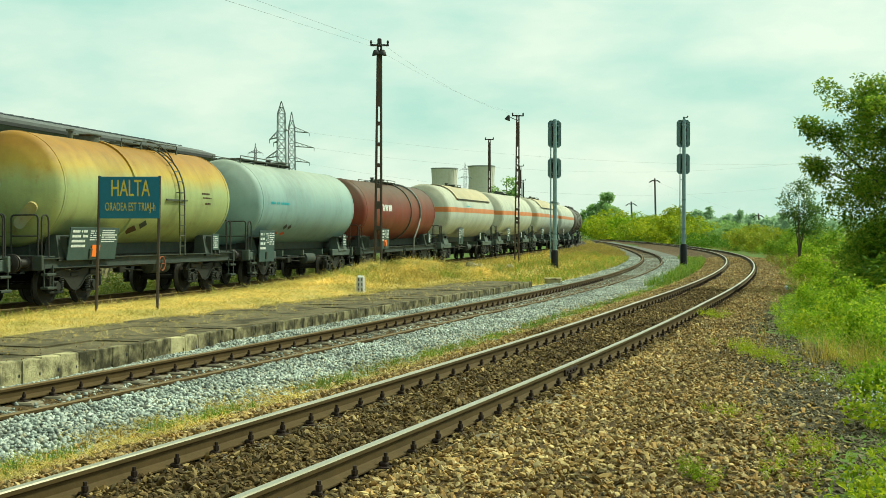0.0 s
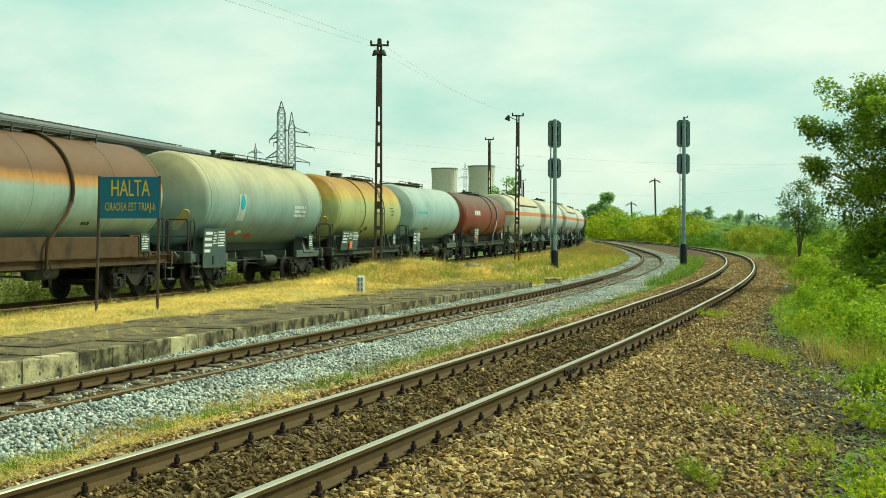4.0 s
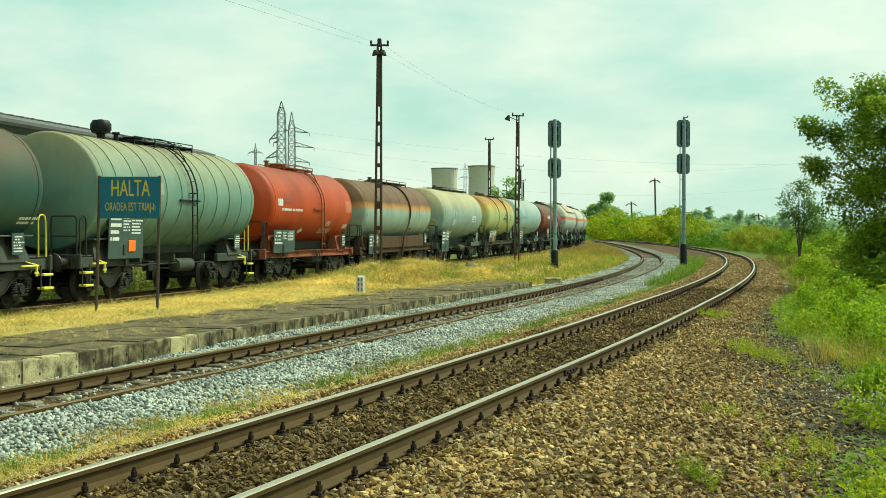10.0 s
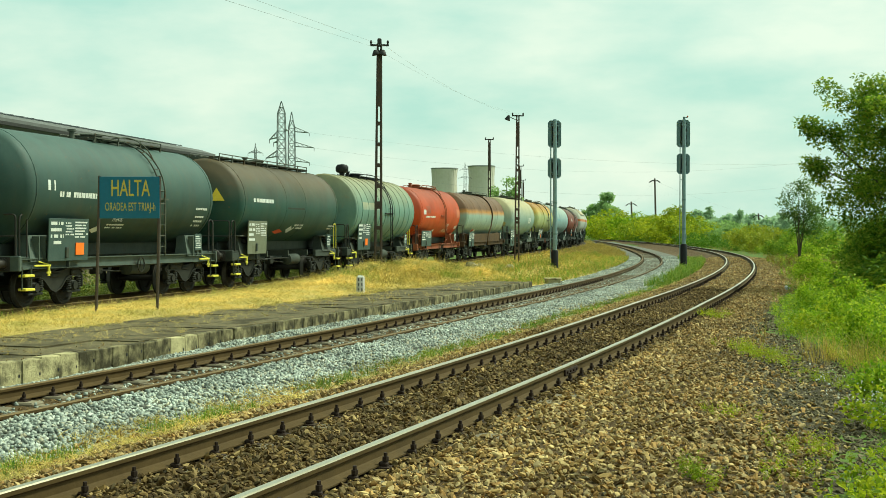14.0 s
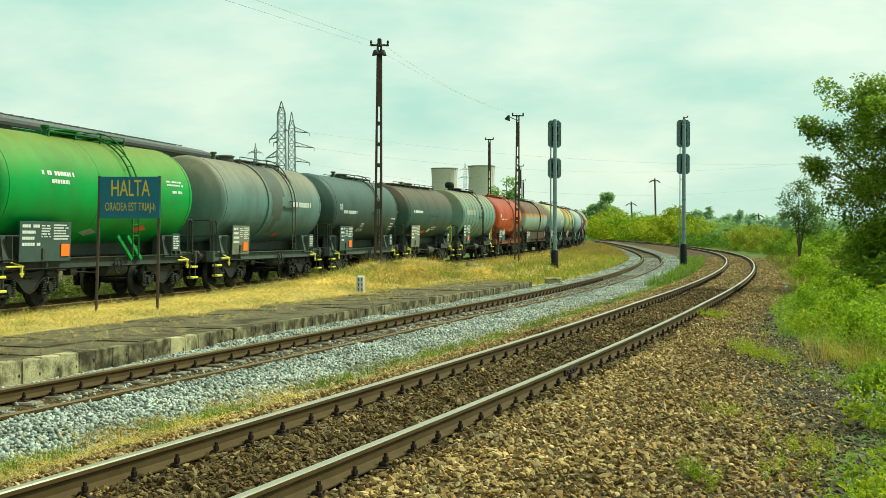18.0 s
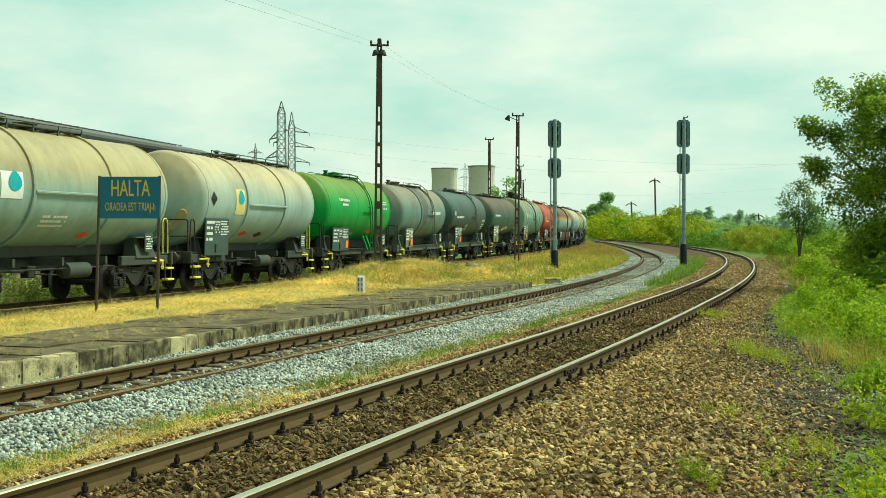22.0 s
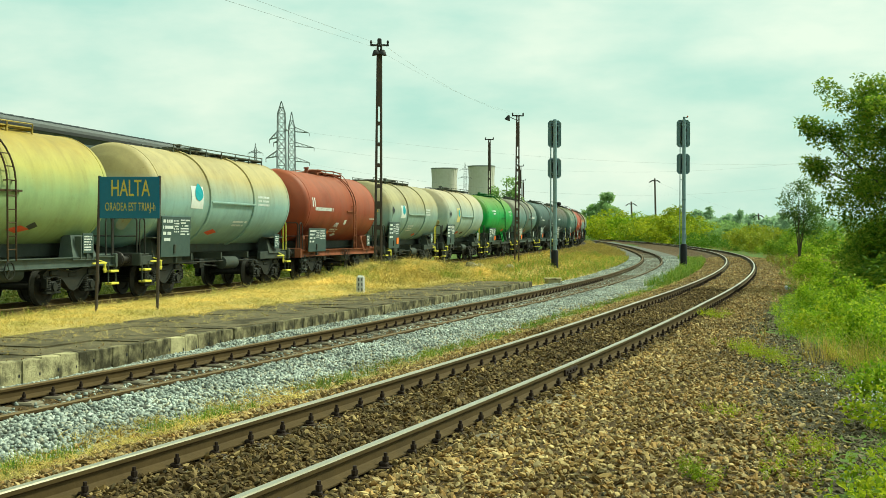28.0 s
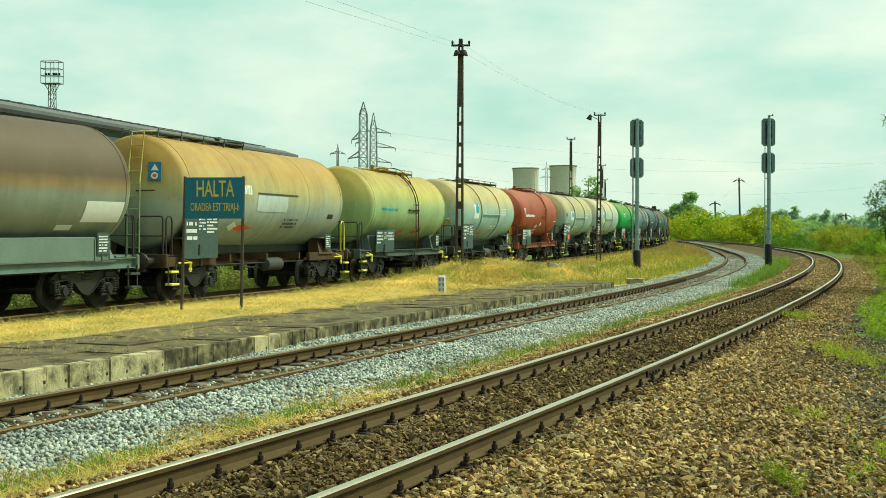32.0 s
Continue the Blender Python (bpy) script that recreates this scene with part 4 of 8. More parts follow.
def make_boulder(px, D, size, seed):
    rng = random.Random(seed)
    g = Geo()
    g.lathe([(-0.35, 0.5), (-0.1, 0.62), (0.15, 0.55), (0.34, 0.34), (0.42, 0.0001)], 9, "Z")
    g.v = [(a * size * rng.uniform(0.8, 1.2), b * size * 0.7 * rng.uniform(0.8, 1.2), c * size * rng.uniform(0.85, 1.15)) for a, b, c in g.v]
    x = (px - 784) / FOCAL * D
    thing("boulder", "rough pale stone half sunk in dry grass", "boulder", "stones by the freight track", at=(x, D, float(ground_z(np.array([x]), np.array([D]))[0]) + size * 0.35), geo=g, material=M_PALE_KERB)


make_boulder(833, 57.0, 0.50, 1)
make_boulder(848, 58.5, 0.42, 2)
make_boulder(902, 62.0, 0.34, 3)


# ---- warehouse behind the train ----
def make_warehouse():
    def spot(px, D):
        return Vector(((px - 784) / FOCAL * D, D, 0))
    a, b = spot(-420, 38.0), spot(350, 75.0)
    ax = (b - a).normalized()
    L = (b - a).length
    root = thing("warehouse", "long grey warehouse with a dark overhanging roof", "warehouse", at=Matrix.Translation(a + Vector((0, 0, -0.7))) @ Matrix.Rotation(math.atan2(ax.y, ax.x), 4, "Z"))
    H = 6.5
    g = Geo()
    g.box((L / 2, 7.0, H / 2 - 0.1), (L, 14.4, H - 0.2))
    wall = part("wall", g, M_WALL, root)
    g = Geo()
    for k in range(int(L / 0.55)):
        g.box((k * 0.55 + 0.3, -0.20, H / 2 - 0.2), (0.10, 0.06, H - 0.5))
    part("wall_ribs", g, M_WALL, wall)
    # added band with no known counterpart: darkens the wall seen beneath the wagons
    g = Geo()
    g.box((L / 2, 7.0, 0.85), (L + 0.1, 15.0, 2.1), ch=0.03)
    part("plinth", g, M_KERB, wall, "added dark band that hides the bright wall foot")
    g = Geo()
    prof = [(-0.5, H + 0.00), (-0.5, H + 0.28), (0.4, H + 0.55), (3.5, H + 1.13), (7.5, H + 1.62), (15.0, H + 0.2), (15.0, H - 0.1), (-0.2, H - 0.25)]
    vs = [(x, p, q) for x in (-1.0, L + 1.7) for p, q in prof]
    n = len(prof)
    g.add(vs, [tuple(range(n)), tuple(range(2 * n - 1, n - 1, -1))] + [(k, k + n, (k + 1) % n + n, (k + 1) % n) for k in range(n)])
    roof = part("roof", g, M_ROOF, root)
    g = Geo()
    for k in range(int(L / 0.9)):
        g.box((k * 0.9, 1.7, H + 0.79), (0.05, 2.6, 0.05), pose(0, 0, 0, 8.0, 0, 0).to_3x3())
    part("roof_seams", g, M_ROOF_LIGHT, roof)
    g = Geo()
    g.box((L / 2, -0.55, H + 0.06), (L + 1.8, 0.10, 0.14))
    part("gutter", g, M_IRON, roof)
    for k in range(int((L - 2.0) / 5.2)):
        g = Geo()
        g.box((3.0 + k * 5.2, -0.22, H - 2.9), (2.4, 0.12, 1.2), ch=0.02)
        win = part("window", g, M_ROOF_LIGHT, wall)
        for q in (-0.6, 0.0, 0.6):
            g = Geo()
            g.box((3.0 + k * 5.2 + q, -0.29, H - 2.9), (0.52, 0.03, 1.0))
            part("pane", g, M_LENS, win)


make_warehouse()


# ---- far things ----
def make_pylon(px, D, top, label, wide, neck, arms, legs=0.10):
    """Lattice pylon: a nearly parallel mast under a pointed top, with arms given as (height of tip, reach, rise to the root)."""
    high = 1.683 + (405.8 - top) / FOCAL * D + 1
    root = thing("power_pylon", label, "power pylon", "lattice pylons", at=((px - 784) / FOCAL * D, D, -1.0))
    shoulder_z = high - neck
    n = max(6, int(shoulder_z / (wide * 1.15)))
    zs = [shoulder_z * k / n for k in range(n + 1)] + [shoulder_z + neck * 0.5, high]
    def w(z):
        return wide * (1.35 - 0.35 * z / shoulder_z) if z <= shoulder_z else wide * max(0.06, (high - z) / neck)
    g = Geo()
    for sx in (-1, 1):
        for sy in (-1, 1):
            g.tube([(sx * w(z) / 2, sy * w(z) / 2, z) for z in zs], legs, 4)
    for z0, z1 in zip(zs, zs[1:]):
        for s in (-1, 1):
            g.tube([(-w(z0) / 2, s * w(z0) / 2, z0), (w(z1) / 2, s * w(z1) / 2, z1)], 0.045, 4)
            g.tube([(w(z0) / 2, s * w(z0) / 2, z0), (-w(z1) / 2, s * w(z1) / 2, z1)], 0.045, 4)
            g.tube([(s * w(z0) / 2, -w(z0) / 2, z0), (s * w(z1) / 2, w(z1) / 2, z1)], 0.045, 4)
            g.tube([(-w(z0) / 2, s * w(z0) / 2, z0), (w(z0) / 2, s * w(z0) / 2, z0)], 0.04, 4)
    part("lattice_mast", g, M_STEEL_FAR, root)
    for z, reach, rise in arms:
        side = 1 if reach > 0 else -1
        r0 = side * wide / 2
        g = Geo()
        for q in (-1, 1):
            g.tube([(r0, q * wide / 2, z + rise), (reach, 0, z)], 0.07, 4)
            g.tube([(r0, q * wide / 2, z + 0.25 * rise), (reach, 0, z)], 0.085, 4)
        for k in (0.25, 0.5, 0.75):
            x = r0 + (reach - r0) * k
            g.tube([(x, 0, z + 0.25 * rise * (1 - k)), (x - 0.2 * (reach - r0), 0, z + rise * (1.2 - k) * 0.96)], 0.035, 4)
        arm = part("cross_arm", g, M_STEEL_FAR, root)
        g = Geo()
        g.tube([(reach, 0, z), (reach, 0, z - 0.75)], 0.06, 5)
        part("insulator", g, M_IRON, arm)
    return root


make_pylon(498.5, 250, 180, "tall steel lattice power pylon beyond the freight yard", 1.42, 2.4,
           ((16.3, -3.0, 1.5), (19.9, -2.3, 1.6), (19.3, -1.5, 0.3), (21.6, 1.3, 0.4), (13.4, -1.5, 0.3)))
make_pylon(516.5, 290, 199, "second lattice power pylon beside a taller one", 1.38, 3.6,
           ((17.5, 4.0, 1.3), (20.8, 5.0, 1.3), (24.1, 3.9, 1.3)), 0.085)
make_pylon(452.5, 400, 254, "small distant lattice pylon", 0.6, 2.0, ((26.0, 2.3, 0.9), (26.0, -2.3, 0.9)), 0.07)


def make_floodlight():
    D, px = 210.0, -66
    high = 1.683 + (405.8 - 104) / FOCAL * D + 1
    root = thing("floodlight_tower", "tall lattice floodlight tower with a lamp cage", "floodlight tower", at=((px - 784) / FOCAL * D, D, -1.0))
    g = Geo()
    for sx in (-1, 1):
        for sy in (-1, 1):
            g.tube([(sx * 0.7, sy * 0.7, 0), (sx * 0.45, sy * 0.45, high - 3.5)], 0.08, 4)
    for k in range(12):
        z0, z1 = (high - 3.5) * k / 12, (high - 3.5) * (k + 1) / 12
        w0, w1 = 0.7 - 0.25 * k / 12, 0.7 - 0.25 * (k + 1) / 12
        for s in (-1, 1):
            g.tube([(-w0, s * w0, z0), (w1, s * w1, z1)], 0.05, 4), g.tube([(w0, s * w0, z0), (-w1, s * w1, z1)], 0.05, 4)
    part("lattice_mast", g, M_STEEL_FAR, root)
    for sx in (-1, 1):
        g = Geo()
        g.tube([(sx * 0.45, 0, high - 5.0), (sx * 1.3, 0, high - 3.6)], 0.07, 4)
        part("bracket", g, M_STEEL_FAR, root)
    g = Geo()
    g.box((0, 0, high - 3.6), (3.1, 2.2, 0.10))
    cage = part("lamp_platform", g, M_STEEL_FAR, root)
    for z in (high - 2.35, high - 1.2, high):
        ring = Geo()
        ring.tube([(-1.5, -1.1, z), (1.5, -1.1, z), (1.5, 1.1, z), (-1.5, 1.1, z), (-1.5, -1.1, z)], 0.07, 4)
        part("cage_ring", ring, M_STEEL_FAR, cage)
    for sx in (-1.5, -0.7, 0.7, 1.5):
        for sy in (-1.1, 1.1):
            post = Geo()
            post.tube([(sx, sy, high - 3.6), (sx, sy, high)], 0.05, 4)
            part("cage_post", post, M_STEEL_FAR, cage)
    for x in (-0.6, -0.1, 0.7, 1.1, 1.6):
        g = Geo()
        g.box((x, -1.15, high - 2.15), (0.36, 0.3, 0.34), pose(0, 0, 0, 25, 0, 0).to_3x3(), 0.05)
        part("floodlight", g, M_IRON, cage)


make_floodlight()


def make_tower(px, D, top, wide):
    r = wide / FOCAL * D / 2
    high = 1.683 + (405.8 - top) / FOCAL * D + 2
    g = Geo()
    prof = [(0, r * 1.35), (high * 0.3, r * 1.15), (high * 0.6, r * 0.99), (high * 0.8, r * 0.96), (high * 0.93, r * 0.99), (high * 0.985, r * 1.02)]
    root = thing("cooling_tower", "pale concrete cooling tower in the distance", "cooling tower", "cooling towers", at=((px - 784) / FOCAL * D, D, -2))
    g.lathe(prof, 40, "Z")
    shell = part("shell", g, M_TOWER, root, smooth=True)
    for k in range(14):
        a = math.pi * (1.04 + 0.92 * k / 13)
        g = Geo()
        g.tube([(q * math.cos(a) * 1.004, q * math.sin(a) * 1.004, z) for z, q in prof], 0.10, 4)
        part("pilaster", g, M_TOWER, shell)
    g = Geo()
    g.lathe([(high * 0.985, r * 0.98), (high * 0.985, r * 1.05), (high, r * 1.05), (high, r * 0.98)], 40, "Z")
    part("rim", g, M_ROOF_LIGHT, root, smooth=True)


make_tower(786.5, 1500, 298, 46)
make_tower(852, 1480, 294, 47)
make_pylon(823, 900, 288, "thin distant lattice pylon between cooling towers", 1.6, 6.0, ((38.0, 4.5, 1.6), (38.0, -4.5, 1.6), (43.5, 3.6, 1.4), (43.5, -3.6, 1.4)), 0.13)


def make_far_pole(px, D, top, label):
    high = 1.683 + (405.8 - top) / FOCAL * D + 1
    root = thing("wooden_pole", label, "utility pole", at=((px - 784) / FOCAL * D, D, -1))
    g = Geo()
    g.tube([(0.0012 * D, 0, 0), (0, 0, high)], 0.00085 * D, 8, r2=0.0006 * D)
    part("pole", g, M_BARK, root)
    g = Geo()
    g.tube([(-0.0042 * D, 0, high - 0.0032 * D), (-0.0018 * D, 0, high - 0.0016 * D), (0, 0, high - 0.0022 * D), (0.0018 * D, 0, high - 0.0016 * D), (0.0042 * D, 0, high - 0.0032 * D)], 0.0004 * D, 5)
    part("cross_arm", g, M_IRON, root)


make_far_pole(1158.5, 262, 316, "slim wooden pole above the yellow bushes")
make_far_pole(1117, 295, 357, "slim distant pole above the bushes")
make_far_pole(1342, 420, 378, "slim distant pole beyond the meadow")


def make_house():
    D = 420.0
    x = (1281 - 784) / FOCAL * D
    root = thing("farm_building", "long low white building among distant trees", "building", at=(x, D, -0.8))
    g = Geo()
    g.box((0, 0, 1.4), (9.2, 6, 4.4))
    part("wall", g, M_HOUSE, root)
    g = Geo()
    vs = [(sx * 4.9, yy, zz) for sx in (-1, 1) for yy, zz in ((-3.4, 3.55), (0, 4.5), (3.4, 3.55))]
    g.add(vs, [(0, 1, 4, 3), (1, 2, 5, 4), (0, 2, 1), (3, 4, 5), (0, 3, 5, 2)])
    part("roof", g, M_ROOF_LIGHT, root)
    for k in range(4):
        g = Geo()
        g.box((-3.3 + k * 2.2, -3.02, 2.2), (1.0, 0.08, 0.9))
        part("window", g, M_LENS, root)


make_house()


def make_wire(a, b, sag, r=0.010):
    a, b = Vector(a), Vector(b)
    g = Geo()
    g.tube([a.lerp(b, k / 14) - Vector((0, 0, 4 * sag * k / 14 * (1 - k / 14))) for k in range(15)], r, 4)
    thing("overhead_wire", "thin grey overhead wire strung between poles", "wire", "overhead wires", geo=g, material=M_WIRE)


def spot(px, py, D):
    return ((px - 784) / FOCAL * D, D, 1.683 + (405.8 - py) / FOCAL * D)


make_wire(spot(395, 0, 22), spot(661, 84, 50), 0.0, 0.0028)
make_wire(spot(450, 0, 22), spot(684, 84, 50), 0.0, 0.0028)
make_wire(spot(684, 84, 50), spot(908, 203, 80), 0.35, 0.0030)
make_wire(spot(661, 84, 50), spot(922, 203, 80), 0.35, 0.0030)
make_wire(spot(545, 235, 250), spot(1560, 285, 330), 3.0, 0.011)
make_wire(spot(552, 262, 250), spot(1560, 268, 330), 5.0, 0.011)
make_wire(spot(1158, 320, 262), spot(1342, 380, 420), 1.0, 0.009)
make_wire(spot(545, 290, 250), spot(1560, 305, 330), 6.0, 0.011)
make_wire(spot(1117, 360, 295), spot(1156, 322, 262), 0.6, 0.009)


def make_litter_bag():
    """A scrap of white plastic caught among the weeds."""
    rng = random.Random(8)
    g = Geo()
    g.lathe([(-0.06, 0.05), (-0.03, 0.11), (0.02, 0.12), (0.06, 0.07), (0.09, 0.0001)], 9, "X")
    g.v = [(a * rng.uniform(0.7, 1.5), b * rng.uniform(0.6, 1.3), c * rng.uniform(0.4, 1.1)) for a, b, c in g.v]
    x, y = (1393 - 784) / FOCAL * 42, 42.0
    thing("plastic_scrap", "crumpled white plastic scrap among the weeds", "litter", at=(x, y, float(ground_z(np.array([x]), np.array([y]))[0]) + 0.09), geo=g, material=M_STONE_WHITE)


make_litter_bag()


# ---- trees and bushes ----
def leaf_cloud(rng, blobs, per, size, forms, droop=0.9):
    """Leaves in uneven clumps: blobs are (x, y, z, radius)."""
    pos, sizes = [], []
    for bx, by, bz, br in blobs:
        n = int(per * br * br)
        d = rng.normal(0, 1, (n, 3))
        d /= np.linalg.norm(d, axis=1)[:, None]
        rad = br * rng.uniform(0.25, 1.0, n) ** 0.45
        pos.append(np.array([bx, by, bz]) + d * rad[:, None] * np.array([1, 1, 0.82]))
        sizes.append(rng.uniform(0.65, 1.25, n) * size)
    pos, sizes = np.concatenate(pos), np.concatenate(sizes)
    return strewn(forms, pos, sizes, droop, rng)


def crown_blobs(rng, c, r, n, small):
    """Small clumps spread unevenly over a large rounded crown."""
    out = []
    for _ in range(n):
        d = rng.normal(0, 1, 3)
        d /= np.linalg.norm(d)
        k = rng.uniform(0.35, 1.0) ** 0.5
        out.append((c[0] + d[0] * r[0] * k, c[1] + d[1] * r[1] * k, c[2] + d[2] * r[2] * k, small * rng.uniform(0.6, 1.3)))
    return out


def make_tree(label, x, y, high, blobs, leaf, per, size, trunk_r, rng, name="tree", limbs=7, stems=1, wide=0.55, droop=0.9):
    z0 = float(ground_z(np.array([x]), np.array([y]))[0]) - 0.1
    root = thing(name, label, name, at=(x, y, z0))
    g = Geo()
    for k in range(stems):
        a = k * 2.4
        sx, sy = 0.16 * math.cos(a) * (stems > 1), 0.16 * math.sin(a) * (stems > 1)
        pts = [(sx * t * 2 + 0.12 * math.sin(3 * t + k), sy * t * 2 + 0.1 * math.cos(2 * t + k), high * 0.86 * t) for t in np.linspace(0, 1, 9)]
        g.tube(pts, trunk_r, 8, r2=trunk_r * 0.18)
        for q in range(limbs):
            t = 0.18 + 0.7 * q / limbs
            b = blobs[rng.integers(0, len(blobs))]
            p0 = Vector((sx * t * 2 + 0.12 * math.sin(3 * t + k), sy * t * 2 + 0.1 * math.cos(2 * t + k), high * 0.86 * t))
            p2 = Vector(b[:3])
            p1 = p0.lerp(p2, 0.5) + Vector((0, 0, 0.25))
            g.tube([p0, p1, p2], trunk_r * 0.42 * (1 - 0.5 * t), 6, r2=trunk_r * 0.08)
    part("trunk", g, M_BARK, root)
    v, f = leaf_cloud(rng, blobs, per, size, leaf_forms(rng, 8, wide), droop)
    part("crown", fast_mesh("crown", v, f, leaf), None, root)
    return root


trng = np.random.default_rng(11)
# the big walnut at the edge of the weeds
blobs = crown_blobs(trng, (-1.0, 0, 5.2), (2.9, 2.6, 1.7), 66, 0.55) + crown_blobs(trng, (1.2, 0, 5.9), (3.6, 3.0, 3.0), 105, 0.72)
blobs += crown_blobs(trng, (-1.2, 0, 3.7), (3.0, 2.4, 1.6), 64, 0.56) + crown_blobs(trng, (-0.8, -0.6, 1.9), (2.9, 2.2, 1.7), 165, 0.68)
for bx, bz, bw, bh, bn in ((-4.75, 5.55, 0.55, 0.16, 7), (-4.3, 5.3, 0.6, 0.3, 8), (-4.65, 4.75, 0.35, 0.25, 6), (-4.5, 4.3, 0.5, 0.3, 8), (-4.3, 7.05, 0.3, 0.2, 4), (-3.9, 6.6, 0.35, 0.3, 5), (-3.2, 7.1, 0.5, 0.3, 7), (-2.0, 7.3, 0.5, 0.3, 7),
                           (-4.9, 5.75, 0.5, 0.2, 9), (-4.4, 5.65, 0.5, 0.3, 10), (-4.7, 4.35, 0.4, 0.25, 4)):
    blobs += crown_blobs(trng, (bx, 0, bz), (bw, 0.5, bh), bn, 0.27)
blobs += crown_blobs(trng, (-2.0, 0, 6.25), (1.5, 1.8, 1.0), 52, 0.50)
make_tree("large leafy walnut tree at the edge of the weeds", 16.7, 42.0, 7.2, blobs, M_LEAF, 640, 0.135, 0.17, trng)
blobs = crown_blobs(trng, (0.15, 0, 3.75), (1.15, 1.0, 1.15), 64, 0.36) + crown_blobs(trng, (0.6, 0, 2.9), (0.95, 0.9, 1.0), 40, 0.36) + crown_blobs(trng, (0.3, 0, 4.8), (0.5, 0.5, 0.4), 12, 0.28)
make_tree("small thin-stemmed tree with airy leaves", 20.2, 74.0, 4.8, blobs, M_SMALL_LEAF, 260, 0.15, 0.05, trng, stems=3, limbs=6)


def clear_of_line(px, gap):
    """The distance along a line of sight beyond which everything lies well outside the bend."""
    best = 30.0
    for D in np.arange(30.0, 340.0, 3.0):
        if float(NEAR.off((px - 784) / FOCAL * D, D)) < gap:
            best = D + 3.0
    return best


def poplar(px, D, top, wide, label, leaf=None):
    high = 1.683 + (405.8 - top) / FOCAL * D + 0.7
    w = wide / FOCAL * D / 2 * 0.9
    small = max(w * 0.34, 0.4)
    b = crown_blobs(trng, (0, 0, high * 0.46), (w, w, high * 0.34), 30, small) + crown_blobs(trng, (0.25 * w, 0, high * 0.74), (w * 0.42, w * 0.42, high * 0.22), 14, small * 0.8)
    b += crown_blobs(trng, (-0.5 * w, 0, high * 0.58), (w * 0.36, w * 0.36, high * 0.22), 10, small * 0.8)
    make_tree(label, (px - 784) / FOCAL * D, D, high, b, leaf or M_POPLAR, 130 if D < 250 else 75, 0.0024 * D, 0.16, trng, limbs=4)


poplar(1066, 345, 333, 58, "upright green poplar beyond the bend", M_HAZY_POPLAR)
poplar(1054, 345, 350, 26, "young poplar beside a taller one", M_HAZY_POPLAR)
poplar(896, 160, 289, 66, "leafy tree behind the freight train")
poplar(874, 165, 318, 30, "small leafy tree behind the freight train")
poplar(1030, 400, 362, 22, "distant tree beyond the train")
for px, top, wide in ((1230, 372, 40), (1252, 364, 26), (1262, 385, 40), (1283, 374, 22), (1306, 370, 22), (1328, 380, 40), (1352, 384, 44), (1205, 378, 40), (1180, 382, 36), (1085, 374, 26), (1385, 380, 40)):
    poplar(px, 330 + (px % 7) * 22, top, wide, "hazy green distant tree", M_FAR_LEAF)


def bush_mesh(rng, leaf, w, h, per, size):
    blobs = crown_blobs(rng, (0, 0, h * 0.45), (w / 2, w / 2, h * 0.45), 20, h * 0.26)
    v, f = leaf_cloud(rng, blobs, per, size, leaf_forms(rng, 6, 0.6), 1.1)
    v[:, 2] = np.maximum(v[:, 2], -0.1)
    return fast_mesh("bush", v, f, leaf)


